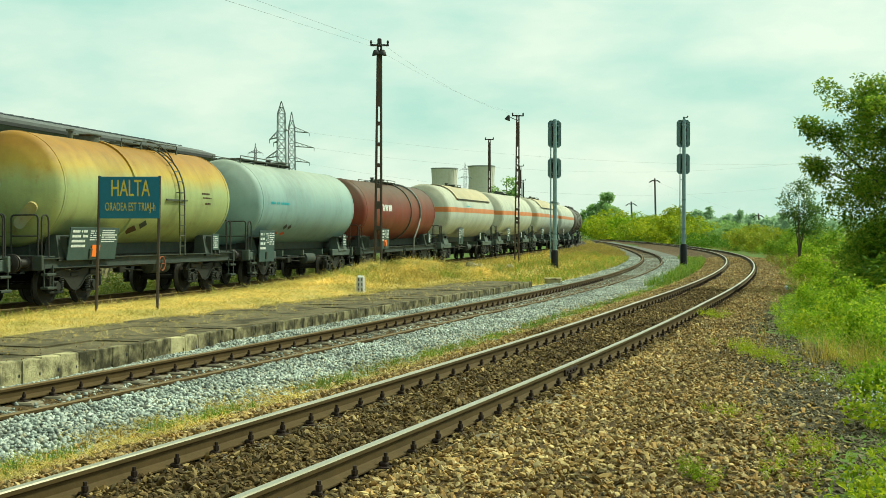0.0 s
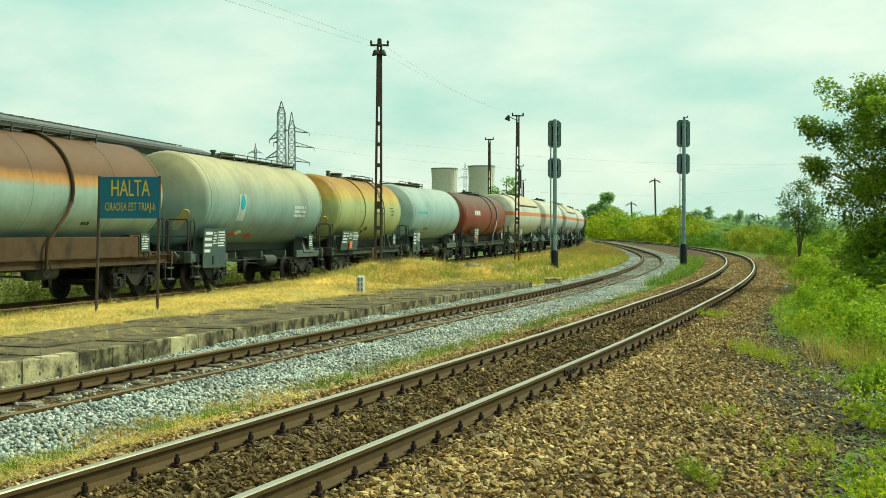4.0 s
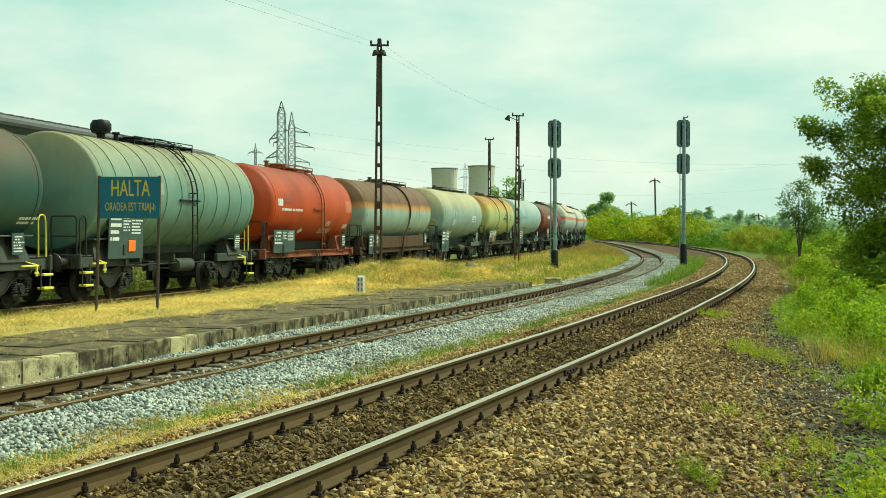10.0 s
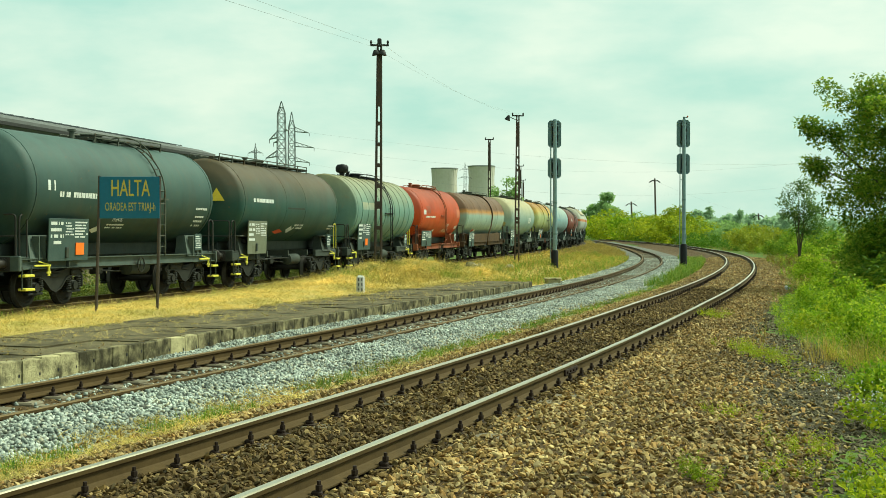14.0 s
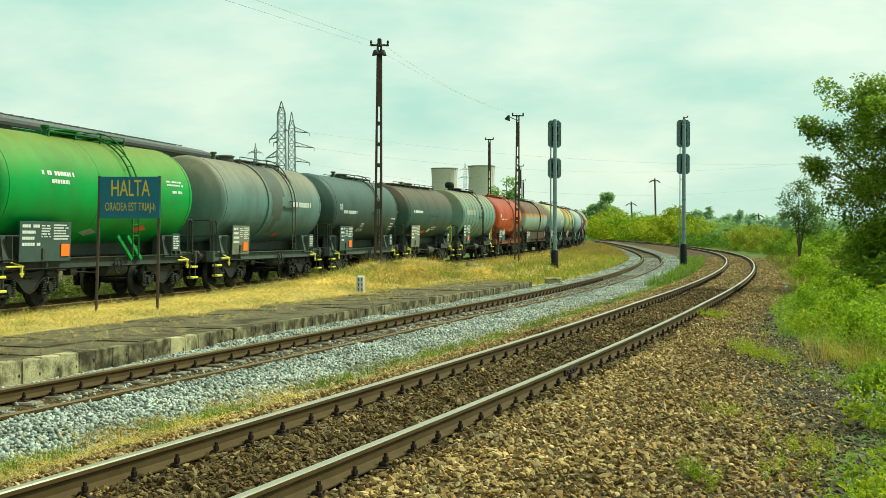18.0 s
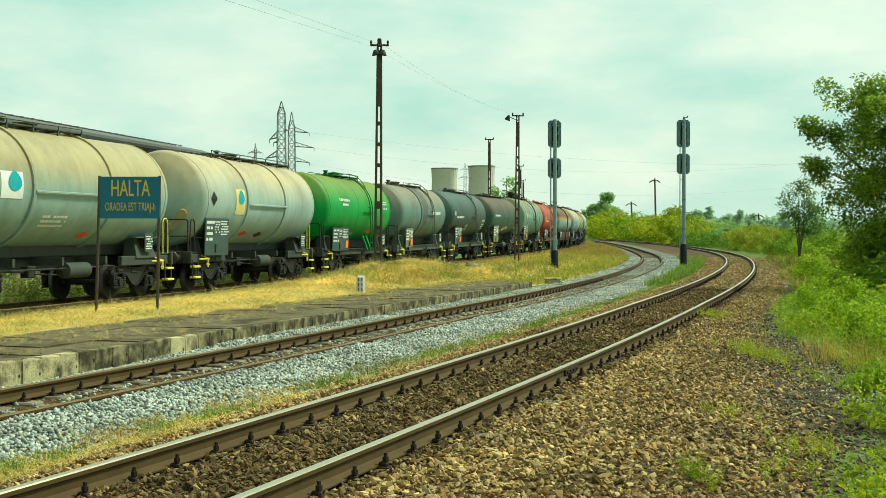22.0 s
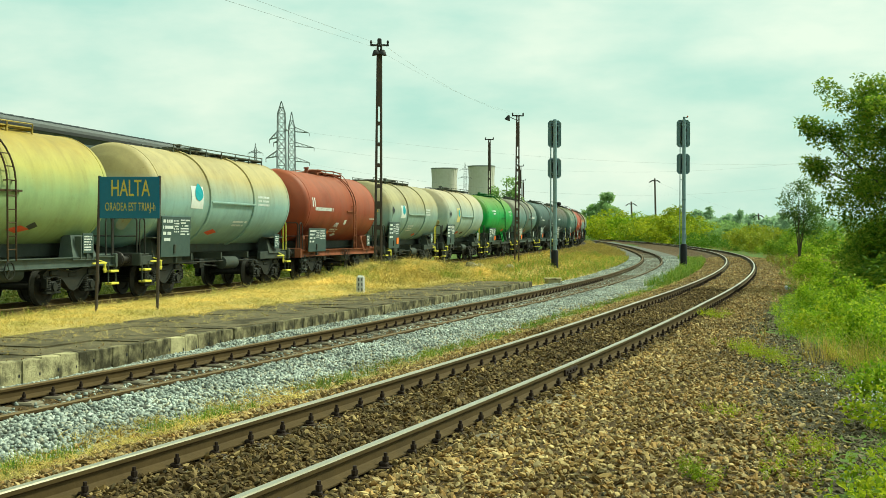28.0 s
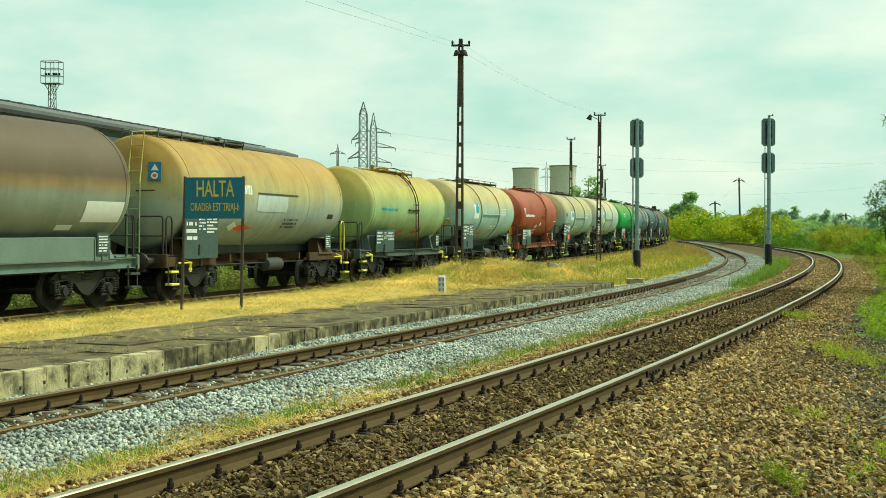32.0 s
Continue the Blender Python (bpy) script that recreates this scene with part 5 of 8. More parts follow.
def make_bushes():
    rng = np.random.default_rng(4)
    kinds = [bush_mesh(rng, M_GOLD, 3.2, 2.4, 420, 0.18), bush_mesh(rng, M_GOLD, 4.0, 2.0, 420, 0.18), bush_mesh(rng, M_WEED, 3.0, 1.8, 380, 0.18), bush_mesh(rng, M_LEAF, 3.6, 2.6, 320, 0.20), bush_mesh(rng, M_OCHRE, 3.2, 2.0, 420, 0.18), bush_mesh(rng, M_DEEP_WEED, 3.2, 1.6, 420, 0.16), bush_mesh(rng, M_POPLAR, 4.0, 2.2, 300, 0.24)]
    labels = ["dense yellow-green flowering bush", "broad low yellow-green bush", "fresh green bush by the line", "dark green bush by the line", "ochre-brown withering bush by the bend", "low deep green bush by the bend", "soft green hedge bush beyond the bend"]
    # along the outside of the bend
    rows = [(1048, 392, 0), (1060, 386, 2), (1072, 380, 0), (1086, 374, 0), (1100, 372, 1), (1113, 378, 2), (1127, 384, 0), (1140, 388, 3), (1154, 386, 0), (1168, 380, 0), (1182, 368, 0), (1194, 364, 0), (1205, 384, 1),
            (1218, 387, 6), (1232, 383, 6), (1248, 386, 6), (1264, 389, 6), (1280, 391, 6), (1296, 393, 6), (1312, 394, 6), (1224, 410, 5), (1244, 412, 5), (1262, 414, 5),
            (1318, 403, 4), (1330, 396, 4), (1346, 398, 4), (1364, 402, 4), (1388, 406, 3), (1418, 400, 3), (1450, 402, 3),
            (1286, 424, 5), (1306, 427, 5), (1340, 424, 4), (1385, 424, 3), (1425, 430, 2), (1480, 436, 2), (1530, 440, 3), (1590, 445, 3), (1640, 440, 3), (1490, 402, 3), (1540, 405, 3), (1610, 405, 3)]
    for i, (px, top, k) in enumerate(rows):
        far = px < 1240 or top < 410
        D = clear_of_line(px, 4.0 if px < 1240 else 6.0) + (30.0 + (i * 7) % 15 if k == 6 else 10.0 + (i * 7) % 15 if far and px >= 1240 else (i * 7) % 5)
        x = (px - 784) / FOCAL * D
        z = float(ground_z(np.array([x]), np.array([D]))[0])
        high = max(0.5, 1.683 + (405.8 - top) / FOCAL * D - z)
        h0 = (2.4, 2.0, 1.8, 2.6, 2.0, 1.6, 2.2)[k]
        ob = thing("bush", labels[k], "bush", "bushes along the bend")
        ob.matrix_basis = pose(x, D, z, 0, 0, rng.uniform(0, 360))
        b = new("foliage", kinds[k])
        b.parent = ob
        b.scale = (max(1.0, high / h0) * rng.uniform(0.9, 1.2), max(1.0, high / h0) * rng.uniform(0.9, 1.2), high / h0 * 0.98)
    # low weed clumps beside the ballast
    clump = [bush_mesh(rng, m, w, h, 900, 0.10) for m, w, h in ((M_WEED, 1.3, 0.8), (M_WEED, 1.0, 1.0), (M_GOLD, 1.2, 0.75), (M_GRASS, 1.4, 0.7))]
    names = ["low bright green weed clump beside the ballast", "tall leafy green weed clump beside the ballast", "yellow-green weed clump beside the ballast", "grass-green weed clump beside the ballast"]
    for i in range(94):
        s = 20 + 52 * (i / 70) ** 1.25 + rng.uniform(-1, 1) if i < 70 else rng.uniform(11, 21)
        x, y, a = NEAR.at(s)
        u = float(shoulder(y)) + (0.7 + rng.uniform(0, 4.2) ** 1.1 if i < 70 else rng.uniform(0.2, 2.0))
        x, y = x + u * math.cos(a), y - u * math.sin(a)
        k = int(rng.choice([0, 0, 1, 2, 3])) if i < 70 else int(rng.choice([0, 2]))
        ob = thing("weed_clump", names[k], "weed", "weed clumps beside the ballast")
        ob.matrix_basis = pose(x, y, float(ground_z(np.array([x]), np.array([y]))[0]), 0, 0, rng.uniform(0, 360))
        b = new("foliage", clump[k])
        b.parent = ob
        q = rng.uniform(0.6, 1.15) if i < 70 else rng.uniform(0.42, 0.80)
        b.scale = (q, q, q * rng.uniform(0.8, 1.1))
    # dark bushes along the warehouse wall
    for i in range(26):
        t = i / 25
        px, D = -380 + 740 * t, 36.5 + 36.0 * t
        x = (px - 784) / FOCAL * D + rng.uniform(-0.3, 0.3)
        if FREIGHT.off(x, D) > -3.5:
            continue
        ob = thing("bush", "low dark green bush along the warehouse wall", "bush", "bushes along the warehouse")
        ob.matrix_basis = pose(x, D, float(ground_z(np.array([x]), np.array([D]))[0]), 0, 0, rng.uniform(0, 360))
        b = new("foliage", kinds[3 if i % 3 else 2])
        b.parent = ob
        b.scale = (0.8, 0.8, rng.uniform(0.8, 1.2))
    # a belt of wood behind everything, closing the horizon all round
    blobs = []
    for a in np.linspace(0, 2 * np.pi, 260, endpoint=False):
        D = 640 + 60 * math.sin(5 * a) + rng.uniform(-20, 20)
        blobs.append((D * math.sin(a), D * math.cos(a), 2.0 + rng.uniform(0, 1.5), rng.uniform(4.0, 6.5)))
        blobs.append(((D + 15) * math.sin(a + 0.012), (D + 15) * math.cos(a + 0.012), 2.0 + rng.uniform(0, 4), rng.uniform(3.5, 6)))
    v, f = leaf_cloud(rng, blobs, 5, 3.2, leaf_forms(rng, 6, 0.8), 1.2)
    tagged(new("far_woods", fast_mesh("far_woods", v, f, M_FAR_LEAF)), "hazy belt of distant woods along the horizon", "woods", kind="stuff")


make_bushes()


# ---- loose stones and growth ----
def along(line, rng, n, s0, s1, u0, u1, power=1.0):
    """Random places beside a line, denser towards its start for power above 1."""
    s = s0 + (s1 - s0) * rng.uniform(0, 1, n) ** power
    u = rng.uniform(0, 1, n) * (u1 - u0) + u0
    x, y, a = (np.interp(s, line.s, q) for q in (line.x, line.y, line.a))
    return x + u * np.cos(a), y - u * np.sin(a), s, u


def spread(name, label, category, forms, mat, x, y, size, tilt, rng, lift=0.0, smooth=False):
    z = ground_z(x, y) + lift
    v, f = strewn(forms, np.stack([x, y, z], 1), size, tilt, rng)
    return tagged(new(name, fast_mesh(name, v, f, mat, smooth)), label, category, kind="stuff")


def make_litter():
    rng = np.random.default_rng(21)
    stones, rocks = stone_forms(rng), rock_forms(rng)
    # brown ballast
    x, y, s, u = along(NEAR, rng, 125000, 5, 46, -2.7, 5.2, 1.45)
    keep = (u < brown_edge(y) + 0.3 * waves(x, y, 0.6) + rng.normal(0, 0.45, len(u))) & (u < shoulder(y)) & (np.abs(np.abs(u) - GAUGE) > 0.085)
    x, y, u = x[keep], y[keep], u[keep]
    lift = rng.uniform(-0.012, 0.030, len(x))
    oily = np.abs(u + 0.1 * waves(x, y, 0.4)) < 1.05
    for q, name, label, mat in ((~oily, "brown_ballast", "loose brown and rusty ballast stones", M_BROWN_STONE), (oily, "oily_ballast", "dark oily ballast stones between the rails", M_OILY_STONE)):
        for near, forms, tag in ((y < 19, rocks, name), (y >= 19, stones, "distant_" + name)):
            w = q & near
            spread(tag, label, "ballast", forms, mat, x[w], y[w], 0.025 + 0.036 * rng.uniform(0, 1, w.sum()) ** 1.6, 0.9, rng, lift[w])
    x, y, s, u = along(NEAR, rng, 15000, 44, 110, -2.4, 2.8, 1.4)
    keep = (np.abs(np.abs(u) - GAUGE) > 0.1)
    x, y = x[keep], y[keep]
    spread("far_ballast", "brown ballast stones round the bend", "ballast", stones, M_BROWN_STONE, x, y, rng.uniform(0.045, 0.09, len(x)), 0.8, rng)
    x, y, s, u = along(MID, rng, 8000, 70, 120, -1.8, 2.4, 1.3)
    keep = (np.abs(np.abs(u) - GAUGE) > 0.1)
    spread("far_grey_ballast", "pale grey ballast stones round the bend", "ballast", stones, M_GREY_STONE, x[keep], y[keep], rng.uniform(0.06, 0.12, keep.sum()), 0.8, rng)
    # dark cinders at the outer edge
    x, y, s, u = along(NEAR, rng, 30000, 5, 40, 1.8, 4.9, 1.3)
    keep = (u > brown_edge(y) - 0.25 + 0.5 * waves(x, y, 0.8) + rng.normal(0, 0.45, len(u))) & (u < shoulder(y) + 0.4)
    x, y = x[keep], y[keep]
    spread("dark_cinders", "dark cinder stones at the foot of the ballast", "ballast", rocks, M_DARK_STONE, x, y, 0.024 + 0.040 * rng.uniform(0, 1, len(x)) ** 1.8, 0.8, rng, 0.003)
    # pale ballast
    x, y, s, u = along(MID, rng, 95000, 9, 75, -1.72, 2.75, 1.6)
    keep = ((np.abs(u) > 0.86) | (rng.random(len(u)) < 0.10)) & (u < 2.6 + 0.2 * waves(x, y, 0.6)) & (np.abs(np.abs(u) - GAUGE) > 0.085)
    x, y = x[keep], y[keep]
    for w, forms, name, soft in ((y < 23, stones, "grey_ballast", True), (y >= 23, stones, "distant_grey_ballast", True)):
        spread(name, "fresh pale grey ballast stones", "ballast", forms, M_GREY_STONE, x[w], y[w], rng.uniform(0.030, 0.056, w.sum()), 0.8, rng, rng.uniform(-0.008, 0.028, w.sum()), soft)
    x, y, s, u = along(MID, rng, 9000, 9, 60, -0.66, 0.66, 1.5)
    keep = waves(x, y, 0.5, 3.0) > -0.3
    spread("siding_ballast", "dirty brown stones between the siding rails", "ballast", stones, M_OILY_STONE, x[keep], y[keep], rng.uniform(0.020, 0.045, keep.sum()), 0.8, rng, -0.005)
    # straw and grass between the two lines
    tufts = tuft_forms(rng)
    flat = [(v * np.array([1, 1, 0.42]), f) for v, f in tuft_forms(rng, 10, 0.016, 2.6, 0.30)]
    x, y, s, u = along(NEAR, rng, 14000, 5, 60, -2.9, -1.65, 1.4)
    dry = (rng.random(len(x)) < np.interp(y, (12, 17, 24), (0.5, 0.3, 0.15))) & (waves(x, y, 0.8, 1.0) > -0.1)
    spread("straw_strip", "dry straw lying between two tracks", "dry grass", flat, M_HAY, x[dry], y[dry], rng.uniform(0.10, 0.24, dry.sum()), 0.22, rng)
    sx, sy, _, _ = along(NEAR, rng, 1000, 8, 22, -2.75, -1.55, 1.5)
    spread("straw_stalks", "long dry stalks lying beside the rail", "straw", [(v * np.array([1, 1, 0.16]), f) for v, f in tuft_forms(rng, 5, 0.012, 3.0, 0.25)], M_STRAW, sx, sy, rng.uniform(0.09, 0.20, 1000), 0.12, rng, 0.03)
    green = (np.abs(u + 2.42) < 0.20) & (waves(x, y, 0.9, 4.0) > -0.25)
    spread("grass_strip", "tufts of green grass between two tracks", "grass", tufts, M_GRASS, x[green], y[green], rng.uniform(0.08, 0.20, green.sum()), 0.25, rng)
    # dry mown grass behind the platform
    x, y, s, u = along(MID, rng, 30000, 6, 90, -9.5, -3.6, 1.25)
    ut = FREIGHT.off(x, y)
    edge = np.interp(y, (10, 20, 30, 40, 48, 56), (-4.75, -4.6, -4.1, -4.0, -3.8, -2.4)) + 0.25 * waves(x, y, 0.8)
    keep = (ut > 1.75) & ((u < edge))
    x, y, ut = x[keep], y[keep], ut[keep]
    lift = np.where(MID.off(x, y) > PLAT_EDGE - PLAT_WIDE, np.maximum(0, PLAT_TOP + fall(y) - ground_z(x, y)), 0) * (y < 48)
    big = np.where((np.abs(y - 51) < 12) & (ut < 6.5), 1.55, 1.0) * np.where(ut < 2.6, 1.15, 1.0)
    old = (y > 40 + 5 * waves(x, y, 1.5)) & (rng.random(len(x)) < 0.75) | (rng.random(len(x)) < 0.08)
    tall = rng.uniform(0.08, 0.19, len(x)) * big
    for q, name, label, mat in ((~old, "dry_grass", "flattened straw-yellow grass behind the platform", M_STRAW), (old, "old_hay", "brownish old hay heaped beside the freight track", M_HAY)):
        spread(name, label, "dry grass", flat, mat, x[q], y[q], tall[q] * 1.25, 0.35, rng, lift[q])
    hx, hy = rng.uniform(-5.4, 2.6, 70), rng.uniform(41.0, 58.0, 70)
    ok = (FREIGHT.off(hx, hy) > 2.4) & (MID.off(hx, hy) < np.interp(hy, (41, 48, 56), (-4.3, -4.0, -2.8)))
    hx, hy = hx[ok], hy[ok]
    lump = rng.integers(0, len(hx), 5200)
    d, a = rng.uniform(0, 1, 5200) ** 0.6, rng.uniform(0, 2 * np.pi, 5200)
    wide, tall = rng.uniform(0.35, 0.85, len(hx))[lump], rng.uniform(0.10, 0.30, len(hx))[lump]
    x, y = hx[lump] + d * wide * np.cos(a), hy[lump] + d * wide * np.sin(a)
    tone = lump % 4
    for q, mat, name, label in ((tone < 2, M_STRAW, "hay_lumps", "raked lumps of straw beside the freight track"), (tone == 2, M_HAY, "brown_hay_lumps", "raked lumps of brown hay beside the freight track"), (tone == 3, M_YARD, "green_hay_lumps", "lumps of greenish mown grass beside the freight track")):
        spread(name, label, "hay", flat, mat, x[q], y[q], rng.uniform(0.12, 0.26, q.sum()), 0.8, rng, (tall * (1 - d ** 2))[q])
    # crumbs of stone and straw on the platform
    x, y, s, u = along(MID, rng, 3000, 12, 50, -4.7, -1.8, 1.2)
    top = PLAT_TOP + fall(y) - ground_z(x, y)
    q = rng.random(len(x)) < 0.6
    spread("platform_grit", "small stones and crumbs on the platform", "grit", stones, M_BROWN_STONE, x[q], y[q], rng.uniform(0.008, 0.024, q.sum()), 0.8, rng, top[q] + 0.004)
    q = ~q & (u < -2.6 + 0.8 * waves(x, y, 1.2, 2.0))
    spread("platform_straw", "wisps of straw blown onto the platform", "straw", flat, M_STRAW, x[q], y[q], rng.uniform(0.05, 0.12, q.sum()), 0.9, rng, top[q] + 0.006)
    # more growth on the verge beyond the platform's end
    x, y, s, u = along(MID, rng, 9000, 50, 120, -6.5, -1.9)
    keep = FREIGHT.off(x, y) > 1.7
    x, y = x[keep], y[keep]
    half = rng.random(len(x)) < 0.60
    spread("verge_straw", "dry grass on the verge before the bend", "dry grass", tufts, M_HAY, x[half], y[half], rng.uniform(0.12, 0.32, half.sum()), 0.4, rng)
    spread("verge_grass", "green grass on the verge before the bend", "grass", tufts, M_GRASS, x[~half], y[~half], rng.uniform(0.15, 0.4, (~half).sum()), 0.4, rng)
    # green grass round the second signal and between the far tracks
    x, y, s, u = along(NEAR, rng, 5000, 50, 110, -4.6, -2.2)
    keep = MID.off(x, y) > 2.1
    spread("signal_grass", "green grass between the bending tracks", "grass", tufts, M_GRASS, x[keep], y[keep], rng.uniform(0.2, 0.5, keep.sum()), 0.3, rng)
    # weeds by the freight track
    x, y, s, u = along(FREIGHT, rng, 1200, 18, 90, 1.35, 2.5)
    q = waves(x, y, 1.3, 6.0) > 0.1
    spread("track_stalks", "dry thin stalks along the freight track", "dry grass", tuft_forms(rng, 6, 0.010, 0.7, 0.12), M_HAY, x[q], y[q], rng.uniform(0.12, 0.34, q.sum()), 0.5, rng)
    x, y = x[~q], y[~q]
    spread("track_weeds", "thin green weeds along the freight track", "weeds", tufts, M_GRASS, x, y, rng.uniform(0.10, 0.40, len(x)) ** 1.2, 0.3, rng)
    x, y, s, u = along(FREIGHT, rng, 5000, 14, 80, -9, -2.0)
    spread("yard_grass", "green grass beyond the freight track", "grass", tufts, M_YARD, x, y, rng.uniform(0.15, 0.45, len(x)), 0.3, rng)
    # the wild right-hand side
    leafy = []
    for _ in range(10):
        vs, fs = [], []
        lf = leaf_forms(rng, 1, 0.42)[0]
        for q in range(18):
            a, t = rng.uniform(0, 2 * np.pi), rng.uniform(0.1, 1.0) ** 0.8
            p = np.array(lf[0]) * rng.uniform(0.12, 0.27)
            tip = rng.uniform(-0.55, 0.35)
            p = np.stack([p[:, 0] * np.cos(tip) - p[:, 2] * np.sin(tip), p[:, 1], p[:, 0] * np.sin(tip) + p[:, 2] * np.cos(tip)], 1)
            p = np.stack([p[:, 0] * np.cos(a) - p[:, 1] * np.sin(a), p[:, 0] * np.sin(a) + p[:, 1] * np.cos(a), p[:, 2] + t], 1)
            k = len(vs)
            vs += [tuple(r) for r in p]
            fs += [tuple(i + k for i in f) for f in lf[1]]
        leafy.append((np.array(vs), fs))
    x, y, s, u = along(FREIGHT, rng, 2600, 8, 90, -6.5, -3.2)
    spread("yard_weeds", "dull green weeds beyond the freight track", "weeds", leafy, M_YARD, x, y, rng.uniform(0.4, 0.95, len(x)), 0.3, rng)
    fine = []
    for _ in range(8):
        vs, fs = [], []
        lf = leaf_forms(rng, 1, 0.40)[0]
        for q in range(38):
            stem, t = rng.integers(0, 5), rng.uniform(0.08, 1.0) ** 0.8
            a = rng.uniform(0, 2 * np.pi)
            bx, by = 0.30 * t * np.cos(stem * 1.26 + 0.4), 0.30 * t * np.sin(stem * 1.26 + 0.4)
            p = np.array(lf[0]) * rng.uniform(0.09, 0.19) * (1.25 - 0.5 * t)
            tip = rng.uniform(-0.7, 0.5)
            p = np.stack([p[:, 0] * np.cos(tip) - p[:, 2] * np.sin(tip), p[:, 1], p[:, 0] * np.sin(tip) + p[:, 2] * np.cos(tip)], 1)
            p = np.stack([bx + p[:, 0] * np.cos(a) - p[:, 1] * np.sin(a), by + p[:, 0] * np.sin(a) + p[:, 1] * np.cos(a), p[:, 2] + t * (0.75 + 0.06 * stem)], 1)
            k = len(vs)
            vs += [tuple(r) for r in p]
            fs += [tuple(i + k for i in f) for f in lf[1]]
        fine.append((np.array(vs), fs))
    for n, s0, s1, forms, power, gap, near in ((6500, 6, 38, fine, 1.15, 0.10, True), (11500, 36, 100, leafy, 1.5, 0.15, False)):
        x, y, s, u = along(NEAR, rng, n, s0, s1, 1.6, 9.5 if near else 14.0, power)
        keep = u > shoulder(y) + gap + (0.22 if near else 0.5) * waves(x, y, 0.9, 1.0)
        x, y, u = x[keep], y[keep], u[keep]
        out = u - shoulder(y)
        tall = np.interp(y, (10, 14, 22), (0.55, 0.8, 1.0)) * np.interp(out, (0.0, 0.8, 2.5, 6.0), (0.35, 0.7, 1.05, 1.3)) * (1 + 0.40 * waves(x, y, 0.9, 9.0))
        tone = waves(x, y, 1.6, 7.0) + 0.35 * rng.normal(0, 1, len(x))
        kind = np.where(tone > 0.45, 1, np.where(tone < -0.55, 2, 0))
        kind = np.where((y > 44) & (out < 5.0) & (waves(x, y, 3.0, 2.0) + 0.3 * rng.normal(0, 1, len(x)) > -0.15), 3, kind)
        # farther out most weeds go deep green, tree shade put into the colour
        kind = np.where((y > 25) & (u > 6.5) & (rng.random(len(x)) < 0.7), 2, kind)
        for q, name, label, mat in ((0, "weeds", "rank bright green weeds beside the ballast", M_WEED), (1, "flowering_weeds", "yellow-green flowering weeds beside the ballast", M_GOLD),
                                    (2, "shaded_weeds", "deep green weeds, tree shade partly in their colour", M_DEEP_WEED), (3, "withered_weeds", "withered brownish weeds by the bend", M_RUSTY_WEED)):
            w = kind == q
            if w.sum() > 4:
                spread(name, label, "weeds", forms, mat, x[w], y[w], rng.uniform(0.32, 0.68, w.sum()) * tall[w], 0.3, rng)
    # creeping plants on the cinders, and white flowers at their edge
    cx, cy = [], []
    for ax, ay, bx, by, n, wide in ((4.65, 20.9, 4.95, 18.9, 70, 0.17), (5.0, 18.4, 5.15, 17.0, 40, 0.14), (4.8, 20.9, 5.2, 20.0, 60, 0.2), (3.2, 12.0, 3.6, 12.3, 34, 0.15), (1.95, 10.6, 2.15, 10.2, 26, 0.05), (2.7, 10.5, 3.2, 11.2, 22, 0.15), (2.9, 13.6, 3.0, 13.9, 16, 0.12), (5.6, 27.0, 5.9, 28.5, 60, 0.2)):
        t = rng.uniform(0, 1, n)
        cx.append(ax + (bx - ax) * t + rng.normal(0, wide, n)), cy.append(ay + (by - ay) * t + rng.normal(0, wide * 1.8, n))
    cx, cy = np.concatenate(cx), np.concatenate(cy)
    spread("creeping_weeds", "low yellow-green creeping weeds on dark cinders", "weeds", fine, M_GOLD, cx, cy, rng.uniform(0.10, 0.22, len(cx)), 0.5, rng, 0.01)
    x, y = 4.75 + rng.normal(0, 0.22, 130), 14.6 + rng.normal(0, 0.9, 130)
    spread("white_flowers", "tiny white flower heads among the weeds", "flowers", stones, M_HOUSE, x, y, rng.uniform(0.012, 0.024, 130), 0.8, rng, rng.uniform(0.15, 0.42, 130))
    x, y = 6.45 + rng.normal(0, 0.30, 46), 20.4 + rng.normal(0, 0.8, 46)
    spread("straw_grass", "pale arching dry grass at the edge of the weeds", "dry grass", tuft_forms(rng, 12, 0.006, 1.2, 0.10), M_HAY, x, y, rng.uniform(0.35, 0.65, 46), 0.3, rng)
    x, y, s, u = along(NEAR, rng, 5000, 6, 80, 2.4, 15.0, 1.4)
    keep = (u > shoulder(y) + 0.35 + 0.6 * waves(x, y, 1.0, 3.0)) & (y > 15)
    x, y, u = x[keep], y[keep], u[keep]
    dry = waves(x, y, 2.0, 5.0) > 0.45
    spread("tall_grass", "long green grass among the weeds", "grass", tufts, M_GRASS, x[~dry], y[~dry], rng.uniform(0.15, 0.42, (~dry).sum()), 0.35, rng)
    spread("tall_straw", "pale dry stalks among the weeds", "dry grass", tufts, M_STRAW, x[dry], y[dry], rng.uniform(0.2, 0.6, dry.sum()), 0.35, rng)
    # far meadow beyond the bend
    x = rng.uniform(20, 130, 9000)
    y = rng.uniform(70, 230, 9000)
    keep = NEAR.off(x, y) > 4
    x, y = x[keep], y[keep]
    far = waves(x, y, 9.0, 2.0) > 0.15
    spread("meadow", "rough green meadow beyond the bend", "meadow", leafy, M_GRASS, x[~far], y[~far], rng.uniform(0.3, 0.7, (~far).sum()), 0.3, rng)
    spread("dry_meadow", "brownish dry patches in the meadow beyond the bend", "meadow", tufts, M_HAY, x[far], y[far], rng.uniform(0.4, 0.9, far.sum()), 0.3, rng)
